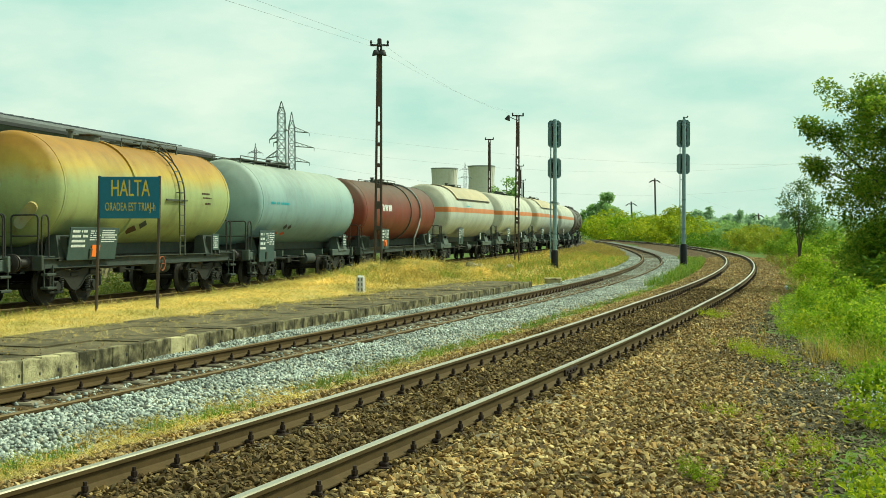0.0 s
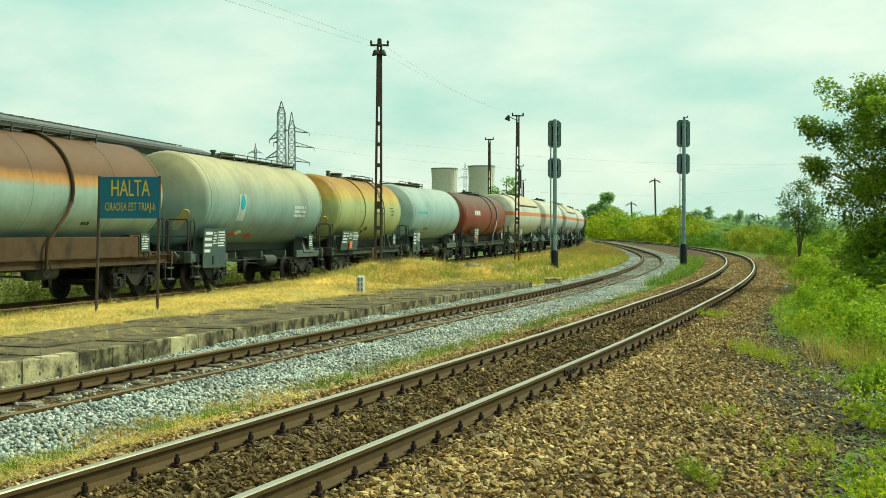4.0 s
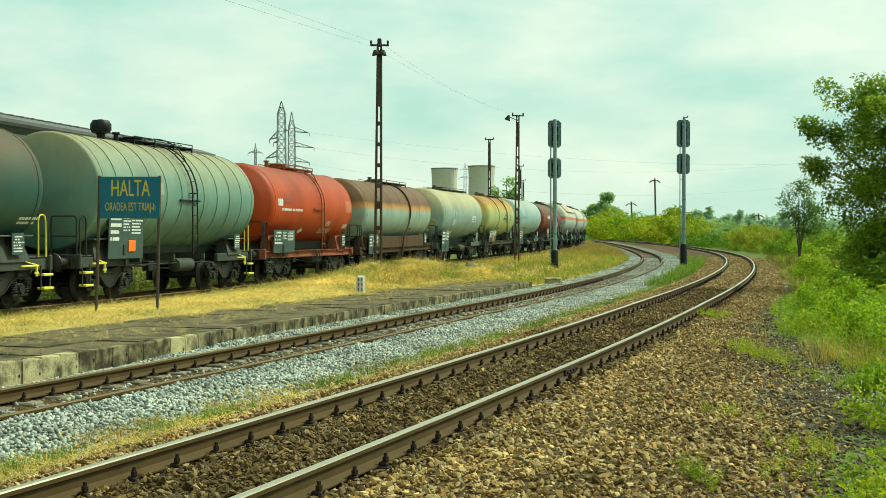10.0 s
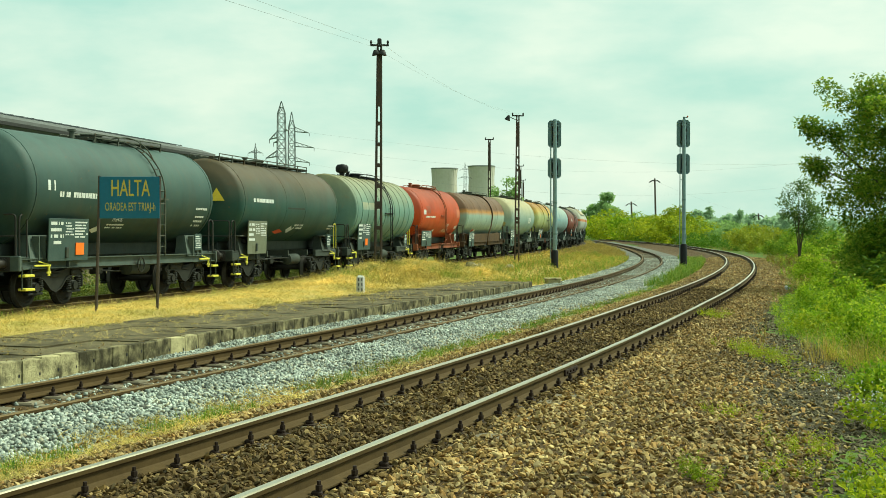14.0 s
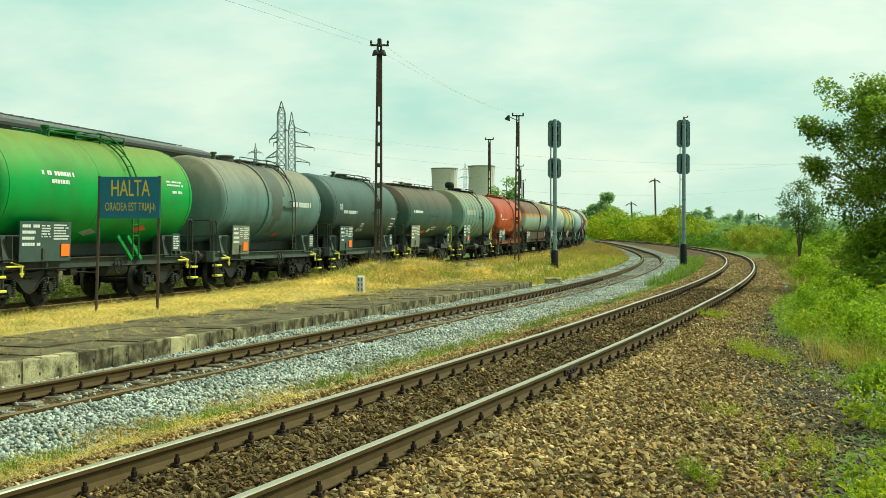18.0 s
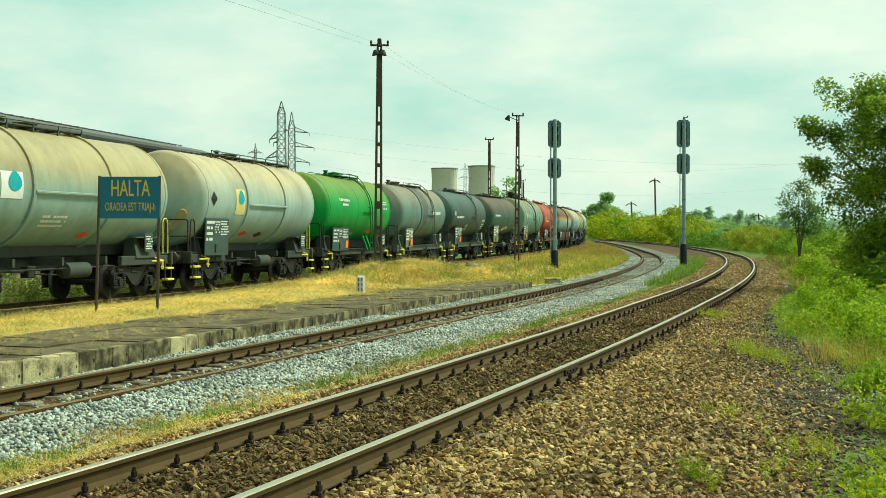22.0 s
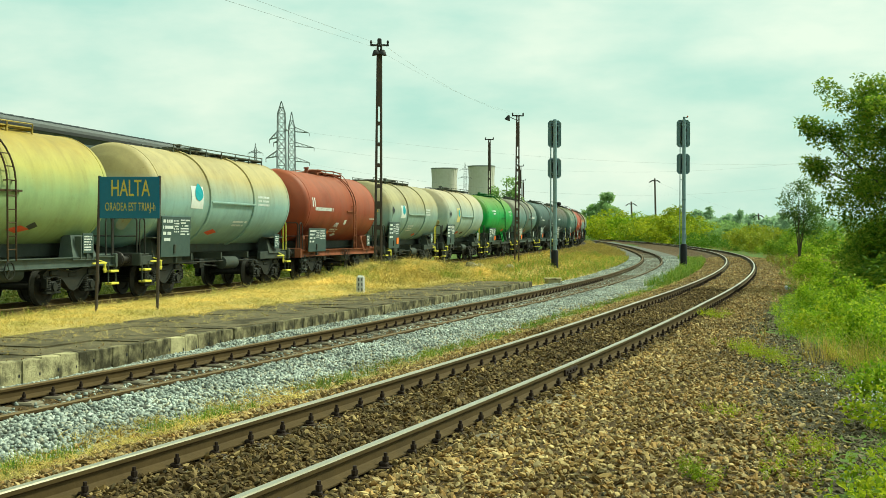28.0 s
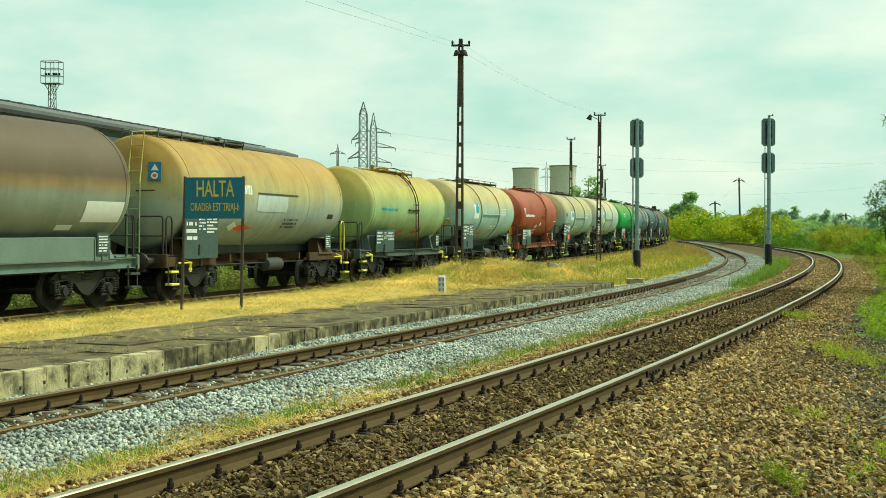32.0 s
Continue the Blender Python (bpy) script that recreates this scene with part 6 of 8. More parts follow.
    # hay along the freight track towards the bend
    x, y, s, u = along(FREIGHT, rng, 12000, 46, 230, 1.6, 7.5, 1.2)
    keep = MID.off(x, y) < -2.0
    x, y = x[keep], y[keep]
    q = waves(x, y, 2.0, 3.0) > 0.55
    spread("bank_hay", "lumpy dry grass on the bank by the freight track", "dry grass", tufts, M_HAY, x[~q], y[~q], rng.uniform(0.15, 0.36, (~q).sum()) * np.interp(y[~q], (80, 150), (1.0, 1.6)), 0.5, rng)
    spread("bank_grass", "green grass on the bank by the freight track", "grass", tufts, M_GRASS, x[q], y[q], rng.uniform(0.15, 0.40, q.sum()), 0.4, rng)


make_litter()

# ---- the tank train ----
SPEED, GAIN = 5.832, 0.01207        # metres a second at 16 s, and what it gains a second


def run(t):
    """How far the train has gone since 16 s."""
    return SPEED * (t - 16) + 0.5 * GAIN * (t - 16) ** 2


def wheelset_mesh():
    """Two wheels on their axle, turned in one piece: (along the axle, radius)."""
    half = [(0.0, 0.075), (0.60, 0.078), (0.62, 0.11), (0.69, 0.12), (0.70, 0.33), (0.652, 0.37), (0.650, 0.488), (0.680, 0.488), (0.685, 0.462)]
    outer = [(0.800, 0.456), (0.800, 0.38), (0.752, 0.34), (0.745, 0.14), (0.82, 0.13), (0.83, 0.07), (1.0, 0.065)]
    prof = [(-y, r) for y, r in (half + outer)[::-1]] + (half + outer)[1:]
    g = Geo()
    g.lathe(prof, 28, "Y")
    me = g.mesh("wheelset", [M_WHEEL, M_TREAD], smooth=True)
    for p in me.polygons:
        rad = math.hypot(p.center.x, p.center.z)
        if rad > 0.452 and abs(p.center.y) > 0.69:
            p.material_index = 1
    return me


def bogie_meshes():
    side = Geo()
    top = [(-1.34, 0.80), (-1.20, 0.88), (-0.66, 0.90), (-0.48, 0.88), (-0.24, 0.84), (0.0, 0.82)]
    low = [(-1.34, 0.68), (-1.20, 0.70), (-0.66, 0.72), (-0.48, 0.62), (-0.24, 0.42), (0.0, 0.34)]
    top, low = top + [(-x, z) for x, z in top[-2::-1]], low + [(-x, z) for x, z in low[-2::-1]]
    for y0, y1, inset in ((-0.045, 0.045, 0.0),):
        vs = [(x, y, z) for y in (y0, y1) for q in (top, low) for x, z in q]
        n = len(top)
        fs = [(k, k + n, k + n + 1, k + 1) for k in range(n - 1)] + [(2 * n + k, 2 * n + k + 1, 3 * n + k + 1, 3 * n + k) for k in range(n - 1)]
        fs += [(k, k + 1, 2 * n + k + 1, 2 * n + k) for k in range(n - 1)] + [(n + k, 3 * n + k, 3 * n + k + 1, n + k + 1) for k in range(n - 1)]
        fs += [(0, 2 * n, 3 * n, n), (n - 1, 2 * n - 1, 4 * n - 1, 3 * n - 1)]
        side.add(vs, fs)
    for q in (top, low):
        for (xa, za), (xb, zb) in zip(q[:-1], q[1:]):
            d = math.hypot(xb - xa, zb - za)
            side.box(((xa + xb) / 2, 0, (za + zb) / 2), (d + 0.02, 0.17, 0.028), pose(0, 0, 0, 0, -math.degrees(math.atan2(zb - za, xb - xa)), 0).to_3x3())
    side.box((0, -0.02, 0.74), (0.40, 0.10, 0.10), ch=0.02)
    for s in (-1, 1):
        side.box((s * 0.9, -0.02, 0.80), (0.34, 0.18, 0.14), ch=0.03)
        side.box((s * 1.26, -0.03, 0.58), (0.07, 0.16, 0.30), ch=0.02)
    box = Geo()
    box.box((0, 0, 0.47), (0.26, 0.16, 0.26), ch=0.03)
    box.lathe([(-0.12, 0.11), (0.10, 0.11)], 12, "Y", (0, 0, 0.47))
    box.box((0, 0, 0.33), (0.66, 0.14, 0.06), ch=0.01)
    spring = Geo()
    pts = [(0.085 * math.cos(k * 1.1), 0.085 * math.sin(k * 1.1), 0.37 + 0.0092 * k) for k in range(34)]
    spring.tube(pts, 0.022, 4)
    spring.lathe([(0.37, 0.05), (0.69, 0.05)], 8, "Z")
    beam = Geo()
    beam.box((0, 0, 0.62), (0.42, 1.9, 0.24), ch=0.03)
    beam.box((0.62, 0, 0.52), (0.08, 1.7, 0.10)), beam.box((-0.62, 0, 0.52), (0.08, 1.7, 0.10))
    beam.lathe([(0.70, 0.28), (0.92, 0.28)], 16, "Z")
    shoe = Geo()
    shoe.box((0, 0, 0.42), (0.06, 0.09, 0.34), pose(0, 0, 0, 0, 8, 0).to_3x3(), 0.015)
    shoe.tube([(0, 0, 0.5), (0.04, 0, 0.88)], 0.018, 5)
    return [g.mesh(n, M_BOGIE, smooth=False) for g, n in ((side, "side_frame"), (box, "axle_box"), (spring, "spring"), (beam, "bolster"), (shoe, "brake_shoe"))]


def buffer_mesh():
    g = Geo()
    g.lathe([(0, 0.13), (0.04, 0.13), (0.05, 0.10), (0.34, 0.095), (0.35, 0.075), (0.54, 0.07), (0.56, 0.20), (0.58, 0.225), (0.61, 0.215), (0.62, 0.0)], 18, "X")
    g.box((-0.01, 0, 0), (0.03, 0.34, 0.34), ch=0.01)
    return g.mesh("buffer", M_BUFFER, smooth=True)


def coupling_mesh():
    g = Geo()
    g.tube([(-0.15, 0, 0.02), (0.20, 0, 0.02), (0.28, 0, 0.08), (0.34, 0, 0.04)], 0.045, 8)
    for e in (-1, 1):
        g.tube([(0.10, e * 0.05, 0), (0.45, e * 0.045, -0.10), (0.78, e * 0.04, -0.03)], 0.022, 6)
    g.tube([(0.05, -0.30, 0.0), (0.25, -0.32, -0.28), (0.50, -0.30, -0.32), (0.72, -0.30, -0.10)], 0.028, 6)
    return g.mesh("coupling", M_BUFFER, smooth=True)


def step_mesh(mat_tread):
    """A corner foot step of bent flat iron with two treads."""
    g = Geo()
    for e in (-0.2, 0.2):
        g.tube([(e, 0, 1.0), (e, 0, 0.45)], 0.02, 5)
    g.mat = 1
    g.box((0, 0, 0.46), (0.42, 0.20, 0.06), ch=0.01), g.box((0, 0, 0.78), (0.42, 0.18, 0.06), ch=0.01)
    return g.mesh("foot_step", [M_FRAME, mat_tread])


def lever_mesh():
    g = Geo()
    g.box((0, 0, 1.00), (0.74, 0.04, 0.045), ch=0.01)
    g.tube([(0.28, 0, 1.0), (0.28, 0, 0.80)], 0.034, 6)
    g.tube([(-0.1, 0.05, 1.10), (0.34, 0, 1.01)], 0.016, 5)
    g.box((0.28, 0, 0.83), (0.17, 0.04, 0.05), ch=0.01)
    g.box((0.28, 0, 0.78), (0.09, 0.04, 0.06), ch=0.01)
    return g.mesh("release_lever", M_YELLOW)


def handrail_mesh():
    """An end handrail: two posts and a bowed top with a middle bar."""
    g = Geo()
    pts = [(0, 0, 0)] + [(0, 0.08 - 0.08 * math.cos(a), 0.92 + 0.08 * math.sin(a)) for a in np.linspace(0, math.pi / 2, 4)]
    pts += [(0, 0.62 + 0.08 * math.sin(a), 0.92 + 0.08 * math.cos(a)) for a in np.linspace(0, math.pi / 2, 4)] + [(0, 0.70, 0)]
    g.tube(pts, 0.022, 6)
    g.tube([(0, 0, 0.5), (0, 0.70, 0.5)], 0.018, 5)
    return g.mesh("end_handrail", M_IRON)


def hanger_mesh(mat):
    g = Geo()
    pts = [(0, 0, 0), (0, 0, 0.85), (0.03, 0, 0.95), (0.10, 0, 1.0), (0.22, 0, 1.0), (0.29, 0, 0.95), (0.32, 0, 0.85), (0.32, 0, 0)]
    g.tube(pts, 0.02, 6)
    return g.mesh("side_handrail", mat)


def handwheel_mesh(mat):
    g = Geo()
    ring = [(0.20 * math.cos(a), 0, 0.20 * math.sin(a)) for a in np.linspace(0, 2 * math.pi, 17)]
    g.tube(ring, 0.02, 5, caps=False)
    for a in (0, 2.1, 4.2):
        g.tube([(0, 0, 0), (0.2 * math.cos(a), 0, 0.2 * math.sin(a))], 0.012, 4)
    g.tube([(0, 0, 0), (0, 0.25, 0)], 0.025, 6)
    return g.mesh("brake_handwheel", mat)


WHEELSET, BUFFER, COUPLING, LEVER = wheelset_mesh(), buffer_mesh(), coupling_mesh(), lever_mesh()
SIDE_FRAME, AXLE_BOX, SPRING, BOLSTER, SHOE = bogie_meshes()
STEP_DARK, STEP_YELLOW = step_mesh(M_FRAME), step_mesh(M_YELLOW)
END_RAIL, SIDE_RAIL, HANDWHEEL, HANDWHEEL_RED = handrail_mesh(), hanger_mesh(M_IRON), handwheel_mesh(M_BOGIE), handwheel_mesh(M_FRAME_RED)
SIDE_RAIL_YELLOW = hanger_mesh(M_YELLOW)
WHEELS = []                         # wheelsets and where they sit, to be turned in motions()
TRAIN = []                          # wagons, their place along the track at 16 s, and their bogie spacing


def tank_profile(L, r, bulge, k=0.32):
    """Cylinder with dished ends and a tight knuckle: (along, radius) from rear to front."""
    rear = [(-L / 2 - bulge * (1 - (q * 0.94) ** 2), max(q * (r - 0.06), 0.0001)) for q in (0.0, 0.2, 0.4, 0.6, 0.72, 0.82)]
    rear += [(-L / 2 + k * 0.56 - k * math.cos(a), r - k + k * math.sin(a)) for a in np.linspace(radians(30), radians(90), 7)]
    return rear + [(-x, q) for x, q in rear[::-1]]


def lettering(parent, x, z, w, h, rows, rng, mat=None, y=-0.012, gaps=0.25):
    """Unreadable stencilled lines as plain bars, on a plane that faces -y."""
    g = Geo()
    for k in range(rows):
        zz = z + h / 2 - (k + 0.5) * h / rows
        u = -w / 2
        end = w / 2 * rng.uniform(0.45, 1.0)
        while u < end:
            d = rng.uniform(0.05, 0.16) * max(w, 0.4)
            if rng.random() > gaps:
                g.box((x + u + d / 2, y, zz), (d * 0.85, 0.006, h / rows * 0.5))
            u += d
    return tagged(part("lettering", g, mat or M_WHITE, parent), kind="stuff") if g.f else None


def on_tank(r, x, deg, up=0.006):
    """A pose on the tank's right side: local x along the tank, z up the skin, -y outward. deg is the height angle above the axis."""
    a = radians(deg)
    return pose(x, -(r + up) * math.cos(a), (r + up) * math.sin(a), -deg, 0, 0)


def curved_patch(r, x0, x1, d0, d1, up=0.008, n=2):
    """A painted patch that follows the tank's skin."""
    g = Geo()
    n = max(n, int(abs(d1 - d0) / 3) + 1)
    vs, fs = [], []
    for k in range(n + 1):
        a = radians(d0 + (d1 - d0) * k / n)
        for x in (x0, x1):
            vs.append((x, -(r + up) * math.cos(a), (r + up) * math.sin(a)))
    for k in range(n):
        fs.append((2 * k, 2 * k + 1, 2 * k + 3, 2 * k + 2))
    return g.add(vs, fs)


def make_wagon(label, paint, rear, front, back_end, front_end, r=1.42, axis=2.86, style="ladder", ladder=0.6, walk_span=(-2.5, 2.5), straps=(), ribs=(),
               frame_mat=None, board=-3.0, board_size=(1.0, 0.95), hazard=None, steps="dark", seams=(), marks=(), skirt=False, dome=None, board2=None, fit_mat=None, ladder_mat=None, ovals=0, handwheel=None, shield=None, drum=None, chute=None, end_mark=None, board_low=1.10, board_lean=2, board_mat=None, pipe=None, end_ladder=False, knuckle=0.32, pipe_mat=None):
    """A four-axle tank wagon. x runs forward along the train, the side that is seen is -y, z is up from the rail head."""
    rng = random.Random(label)
    frame_mat, fit_mat = frame_mat or M_FRAME, fit_mat or M_GALV
    mid, L = (rear + front) / 2, front - rear
    b0, b1 = back_end - mid, front_end - mid          # buffer faces
    root = thing("tank_wagon", label, "tank wagon", "tank wagons of the freight train")
    beam0, beam1 = b0 + 0.62, b1 - 0.62
    pivot = (beam1 - beam0) * 0.5 - 1.95
    TRAIN.append((root, mid, pivot))
    # tank
    g = Geo()
    g.lathe(tank_profile(L, r, 0.60 if knuckle > 0.2 else 0.40, knuckle), 48, "X")
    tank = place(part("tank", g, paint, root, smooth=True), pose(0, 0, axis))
    for x in straps:
        g = Geo()
        g.lathe([(x - 0.07, r + 0.004), (x - 0.065, r + 0.05), (x - 0.02, r + 0.06), (x + 0.02, r + 0.06), (x + 0.065, r + 0.05), (x + 0.07, r + 0.004)], 40, "X")
        place(part("strap", g, fit_mat if style == "brown" else paint, tank, smooth=True), pose(0, 0, 0))
    if len(straps) == 2 and style == "beam":
        g = Geo()
        g.box(((straps[0] + straps[1]) / 2, -(r + 0.055), -0.12), (straps[1] - straps[0], 0.05, 0.06), ch=0.01)
        part("side_bar", g, paint, tank)
    for x in ribs:
        g = Geo()
        g.lathe([(x - 0.025, r + 0.002), (x - 0.02, r + 0.022), (x + 0.02, r + 0.022), (x + 0.025, r + 0.002)], 40, "X")
        part("rib", g, paint, tank, smooth=True)
    for x in seams:
        g = Geo()
        g.lathe([(x - 0.012, r + 0.001), (x - 0.008, r + 0.007), (x + 0.008, r + 0.007), (x + 0.012, r + 0.001)], 40, "X")
        part("weld_seam", g, paint, tank, smooth=True)
    for x in (-L / 2 + 0.24, L / 2 - 0.24):
        g = Geo()
        g.lathe([(x - 0.035, r + 0.001), (x - 0.025, r + 0.014), (x + 0.025, r + 0.014), (x + 0.035, r + 0.001)], 40, "X")
        part("end_seam", g, paint, tank, smooth=True)
    if pipe is not None:
        g = Geo()
        pts = [(pipe, -(r + 0.05) * math.cos(a), (r + 0.05) * math.sin(a)) for a in np.linspace(radians(86), radians(-12), 12)]
        pts += [(pipe - 0.30, -(r + 0.03), -0.62), (pipe - 0.95, -(r - 0.06), -1.28), (pipe - 1.0, -(r - 0.08), -1.50), (pipe - 1.0, -(r - 0.10), -1.95)]
        g.tube(pts, 0.045, 7)
        part("overflow_pipe", g, pipe_mat or M_FRAME_BROWN, tank, "bent pale overflow pipe" if pipe_mat else "bent rusty overflow pipe", smooth=True)
    if end_ladder:
        g = Geo()
        for y in (-0.55, -0.20):
            g.tube([(-L / 2 + 0.35, y + 0.15, r + 0.10), (-L / 2 - 0.30, y + 0.12, r + 0.04), (-L / 2 - 0.74, y, 0.2), (-L / 2 - 0.78, y, 1.25 - axis)], 0.022, 6)
        for q in np.linspace(0.12, 0.95, 9):
            z = (r + 0.04) * (1 - q) + (1.25 - axis) * q
            x = -L / 2 - 0.30 - 0.48 * min(1.0, q * 2)
            g.tube([(x, -0.55 + 0.12 * (1 - q), z), (x, -0.20 + 0.12 * (1 - q), z)], 0.014, 5)
        part("end_ladder", g, M_T["yg"], tank, "thin painted ladder on the tank's end")
        g = Geo()
        g.box((-L / 2 - 0.60, -0.5, 0.0), (0.03, 1.0, 0.03), pose(0, 0, 0, 0, 0, -16).to_3x3())
        part("end_bar", g, M_FRAME_BROWN, tank)
    # manhole and valve gear on top
    mx = dome if dome is not None else 0.0
    g = Geo()
    g.lathe([(r - 0.06, 0.34), (r + 0.12, 0.34), (r + 0.14, 0.38), (r + 0.17, 0.38), (r + 0.20, 0.30), (r + 0.22, 0.0001)], 20, "Z", (mx, 0, 0))
    part("manhole", g, fit_mat, tank, smooth=True)
    g = Geo()
    g.lathe([(r - 0.02, 0.07), (r + 0.20, 0.07), (r + 0.20, 0.11), (r + 0.26, 0.11), (r + 0.27, 0.0001)], 12, "Z", (mx - 0.9, 0, 0))
    g.tube([(mx - 0.9, 0, r + 0.12), (mx - 0.4, 0.05, r + 0.14)], 0.03, 6)
    part("valve", g, fit_mat, tank, smooth=True)
    # top walkway with low rails
    w0, w1 = walk_span
    g = Geo()
    for y in (-0.42, -0.22, 0.22, 0.42):
        g.box(((w0 + w1) / 2, y, r + 0.055), (w1 - w0, 0.16, 0.03))
    n = max(2, int((w1 - w0) / 1.1))
    for k in range(n + 1):
        g.box((w0 + (w1 - w0) * k / n, 0, r + 0.015), (0.05, 1.02, 0.05))
        for y in (-0.5, 0.5):
            g.box((w0 + (w1 - w0) * k / n, y, r - 0.06), (0.05, 0.04, 0.20))
    part("walkway", g, fit_mat, tank)
    g = Geo()
    for y in (-0.52, 0.52):
        g.tube([(w0, y, r + 0.15), (w1, y, r + 0.15)], 0.018, 5)
        for k in range(n + 1):
            xx = w0 + (w1 - w0) * k / n
            g.tube([(xx, y, r + 0.03), (xx, y, r + 0.15)], 0.016, 5)
    part("walkway_rail", g, fit_mat, tank)
    # side ladder that follows the tank's curve
    if ladder is not None:
        g = Geo()
        down = 1.15 - axis
        def skin(x, a, o):
            return (x, -(r + o) * math.cos(a), (r + o) * math.sin(a))
        for e in (-0.17, 0.17):
            pts = [skin(ladder + e, a, 0.10) for a in np.linspace(radians(72), radians(4), 10)] + [(ladder + e, -(r + 0.10), down)]
            g.tube(pts, 0.022, 6)
        for a in np.linspace(radians(64), radians(4), 6):
            g.tube([skin(ladder - 0.17, a, 0.10), skin(ladder + 0.17, a, 0.10)], 0.013, 5)
        for z in np.arange(-0.25, down, -0.3):
            g.tube([(ladder - 0.17, -(r + 0.10), z), (ladder + 0.17, -(r + 0.10), z)], 0.013, 5)
        for e in (-0.17, 0.17):
            g.box((ladder + e, -(r + 0.05), 0.1), (0.03, 0.11, 0.03))
        part("ladder", g, ladder_mat or fit_mat, tank)
        g = Geo()
        pts = [skin(ladder - 0.35 + 0.4 * k / 9, a, 0.14 + 0.15 * math.sin(math.pi * k / 9)) for k, a in enumerate(np.linspace(radians(85), radians(38), 10))]
        g.tube(pts, 0.018, 5)
        part("grab_rail", g, ladder_mat or fit_mat, tank)
        g = Geo()
        g.box((ladder - 0.2, -(r + 0.035), -0.12), (1.4, 0.05, 0.045))
        part("side_bar", g, ladder_mat or fit_mat, tank)
    if shield:
        g = Geo()
        x0, x1 = shield
        vs, fs = [], []
        for k in range(17):
            a = radians(28 + 124 * k / 16)
            for x in (x0, x1):
                for o in (0.05, 0.075):
                    vs.append((x, -(r + o) * math.cos(a), (r + o) * math.sin(a)))
        for k in range(16):
            a, b = 4 * k, 4 * k + 4
            fs += [(a + 1, a + 3, b + 3, b + 1), (a, b, b + 2, a + 2), (a, a + 1, b + 1, b), (a + 2, b + 2, b + 3, a + 3)]
        fs += [(0, 2, 3, 1), (64, 65, 67, 66)]
        g.add(vs, fs)
        part("sun_shield", g, M_T["white"], tank, "cream sheet-metal sun shield", smooth=True)
        g = Geo()
        for x, w in (((x0 + x1) / 2, x1 - x0),):
            g.box((x, -(r + 0.08) * math.cos(radians(28)), (r + 0.08) * math.sin(radians(28))), (w, 0.03, 0.05))
        part("shield_edge", g, M_IRON, tank)
    if drum is not None:
        g = Geo()
        g.lathe([(r - 0.05, 0.10), (r + 0.14, 0.12), (r + 0.18, 0.24), (r + 0.26, 0.29), (r + 0.42, 0.29), (r + 0.52, 0.22), (r + 0.56, 0.0001)], 18, "Z", (drum, 0, 0))
        part("valve_drum", g, M_BLACK, tank, "round black valve drum", smooth=True)
    if chute is not None:
        for dx in (0.0, 0.55):
            g = Geo()
            g.box((chute + dx, -1.25, 1.22 - axis + 0.16), (1.0, 0.06, 0.12), pose(0, 0, 0, 0, 38, 0).to_3x3(), 0.01)
            part("stay", g, paint, tank)
    # leaning oblong covers on the rear end
    for k in range(ovals):
        g = Geo()
        ring = []
        for q in range(16):
            t = 2 * math.pi * q / 16
            ring.append((0.14 * math.cos(t), 0.14 * math.sin(t) + (0.24 if math.sin(t) > 0 else -0.24)))
        vs = [(x, a, b) for x in (-0.05, 0.05) for a, b in ring]
        g.add(vs, [tuple(range(16))[::-1], tuple(range(16, 32))] + [(q, (q + 1) % 16, (q + 1) % 16 + 16, q + 16) for q in range(16)])
        place(part("oblong_cover", g, M_T["long"] if k == 0 else paint, tank), pose(-L / 2 - 0.42, -0.74 + 0.80 * k, -0.66 - 0.1 * k, 38 if k == 0 else 85, -16, 16))
    if end_mark:
        g = Geo()
        if end_mark == "warn":
            g.add([(-0.0, -0.26, -0.19), (0, 0.26, -0.19), (0, 0, 0.24), (0.02, -0.26, -0.19), (0.02, 0.26, -0.19), (0.02, 0, 0.24)], [(0, 2, 1), (3, 4, 5), (0, 1, 4, 3), (1, 2, 5, 4), (2, 0, 3, 5)])
            place(part("warning_plate", g, M_WARN, tank, "yellow triangular warning plate"), pose(-L / 2 - 0.50, -0.70, 0.18, 0, 6, 22))
        else:
            g.box((0, 0, 0), (0.03, 0.34, 0.5), ch=0.01)
            plate = place(part("emblem_plate", g, M_SIGN, tank, "blue emblem plate"), pose(-L / 2 - 0.42, -0.80, 0.50, 0, 14, 22))
            g = Geo()
            g.add([(-0.020, -0.10, 0.02), (-0.020, 0.10, 0.02), (-0.020, 0.0, 0.19), (-0.016, -0.10, 0.02), (-0.016, 0.10, 0.02), (-0.016, 0.0, 0.19)], [(0, 2, 1), (3, 4, 5), (0, 1, 4, 3), (1, 2, 5, 4), (2, 0, 3, 5)])
            part("mark", g, M_WHITE, plate)
            g = Geo()
            g.lathe([(-0.022, 0.09), (-0.016, 0.09)], 16, "X", (0, 0, -0.12))
            part("mark", g, M_WHITE, plate)
            g = Geo()
            g.lathe([(-0.026, 0.055), (-0.022, 0.055)], 16, "X", (0, 0, -0.12))
            part("mark", g, M_REDMARK, plate)
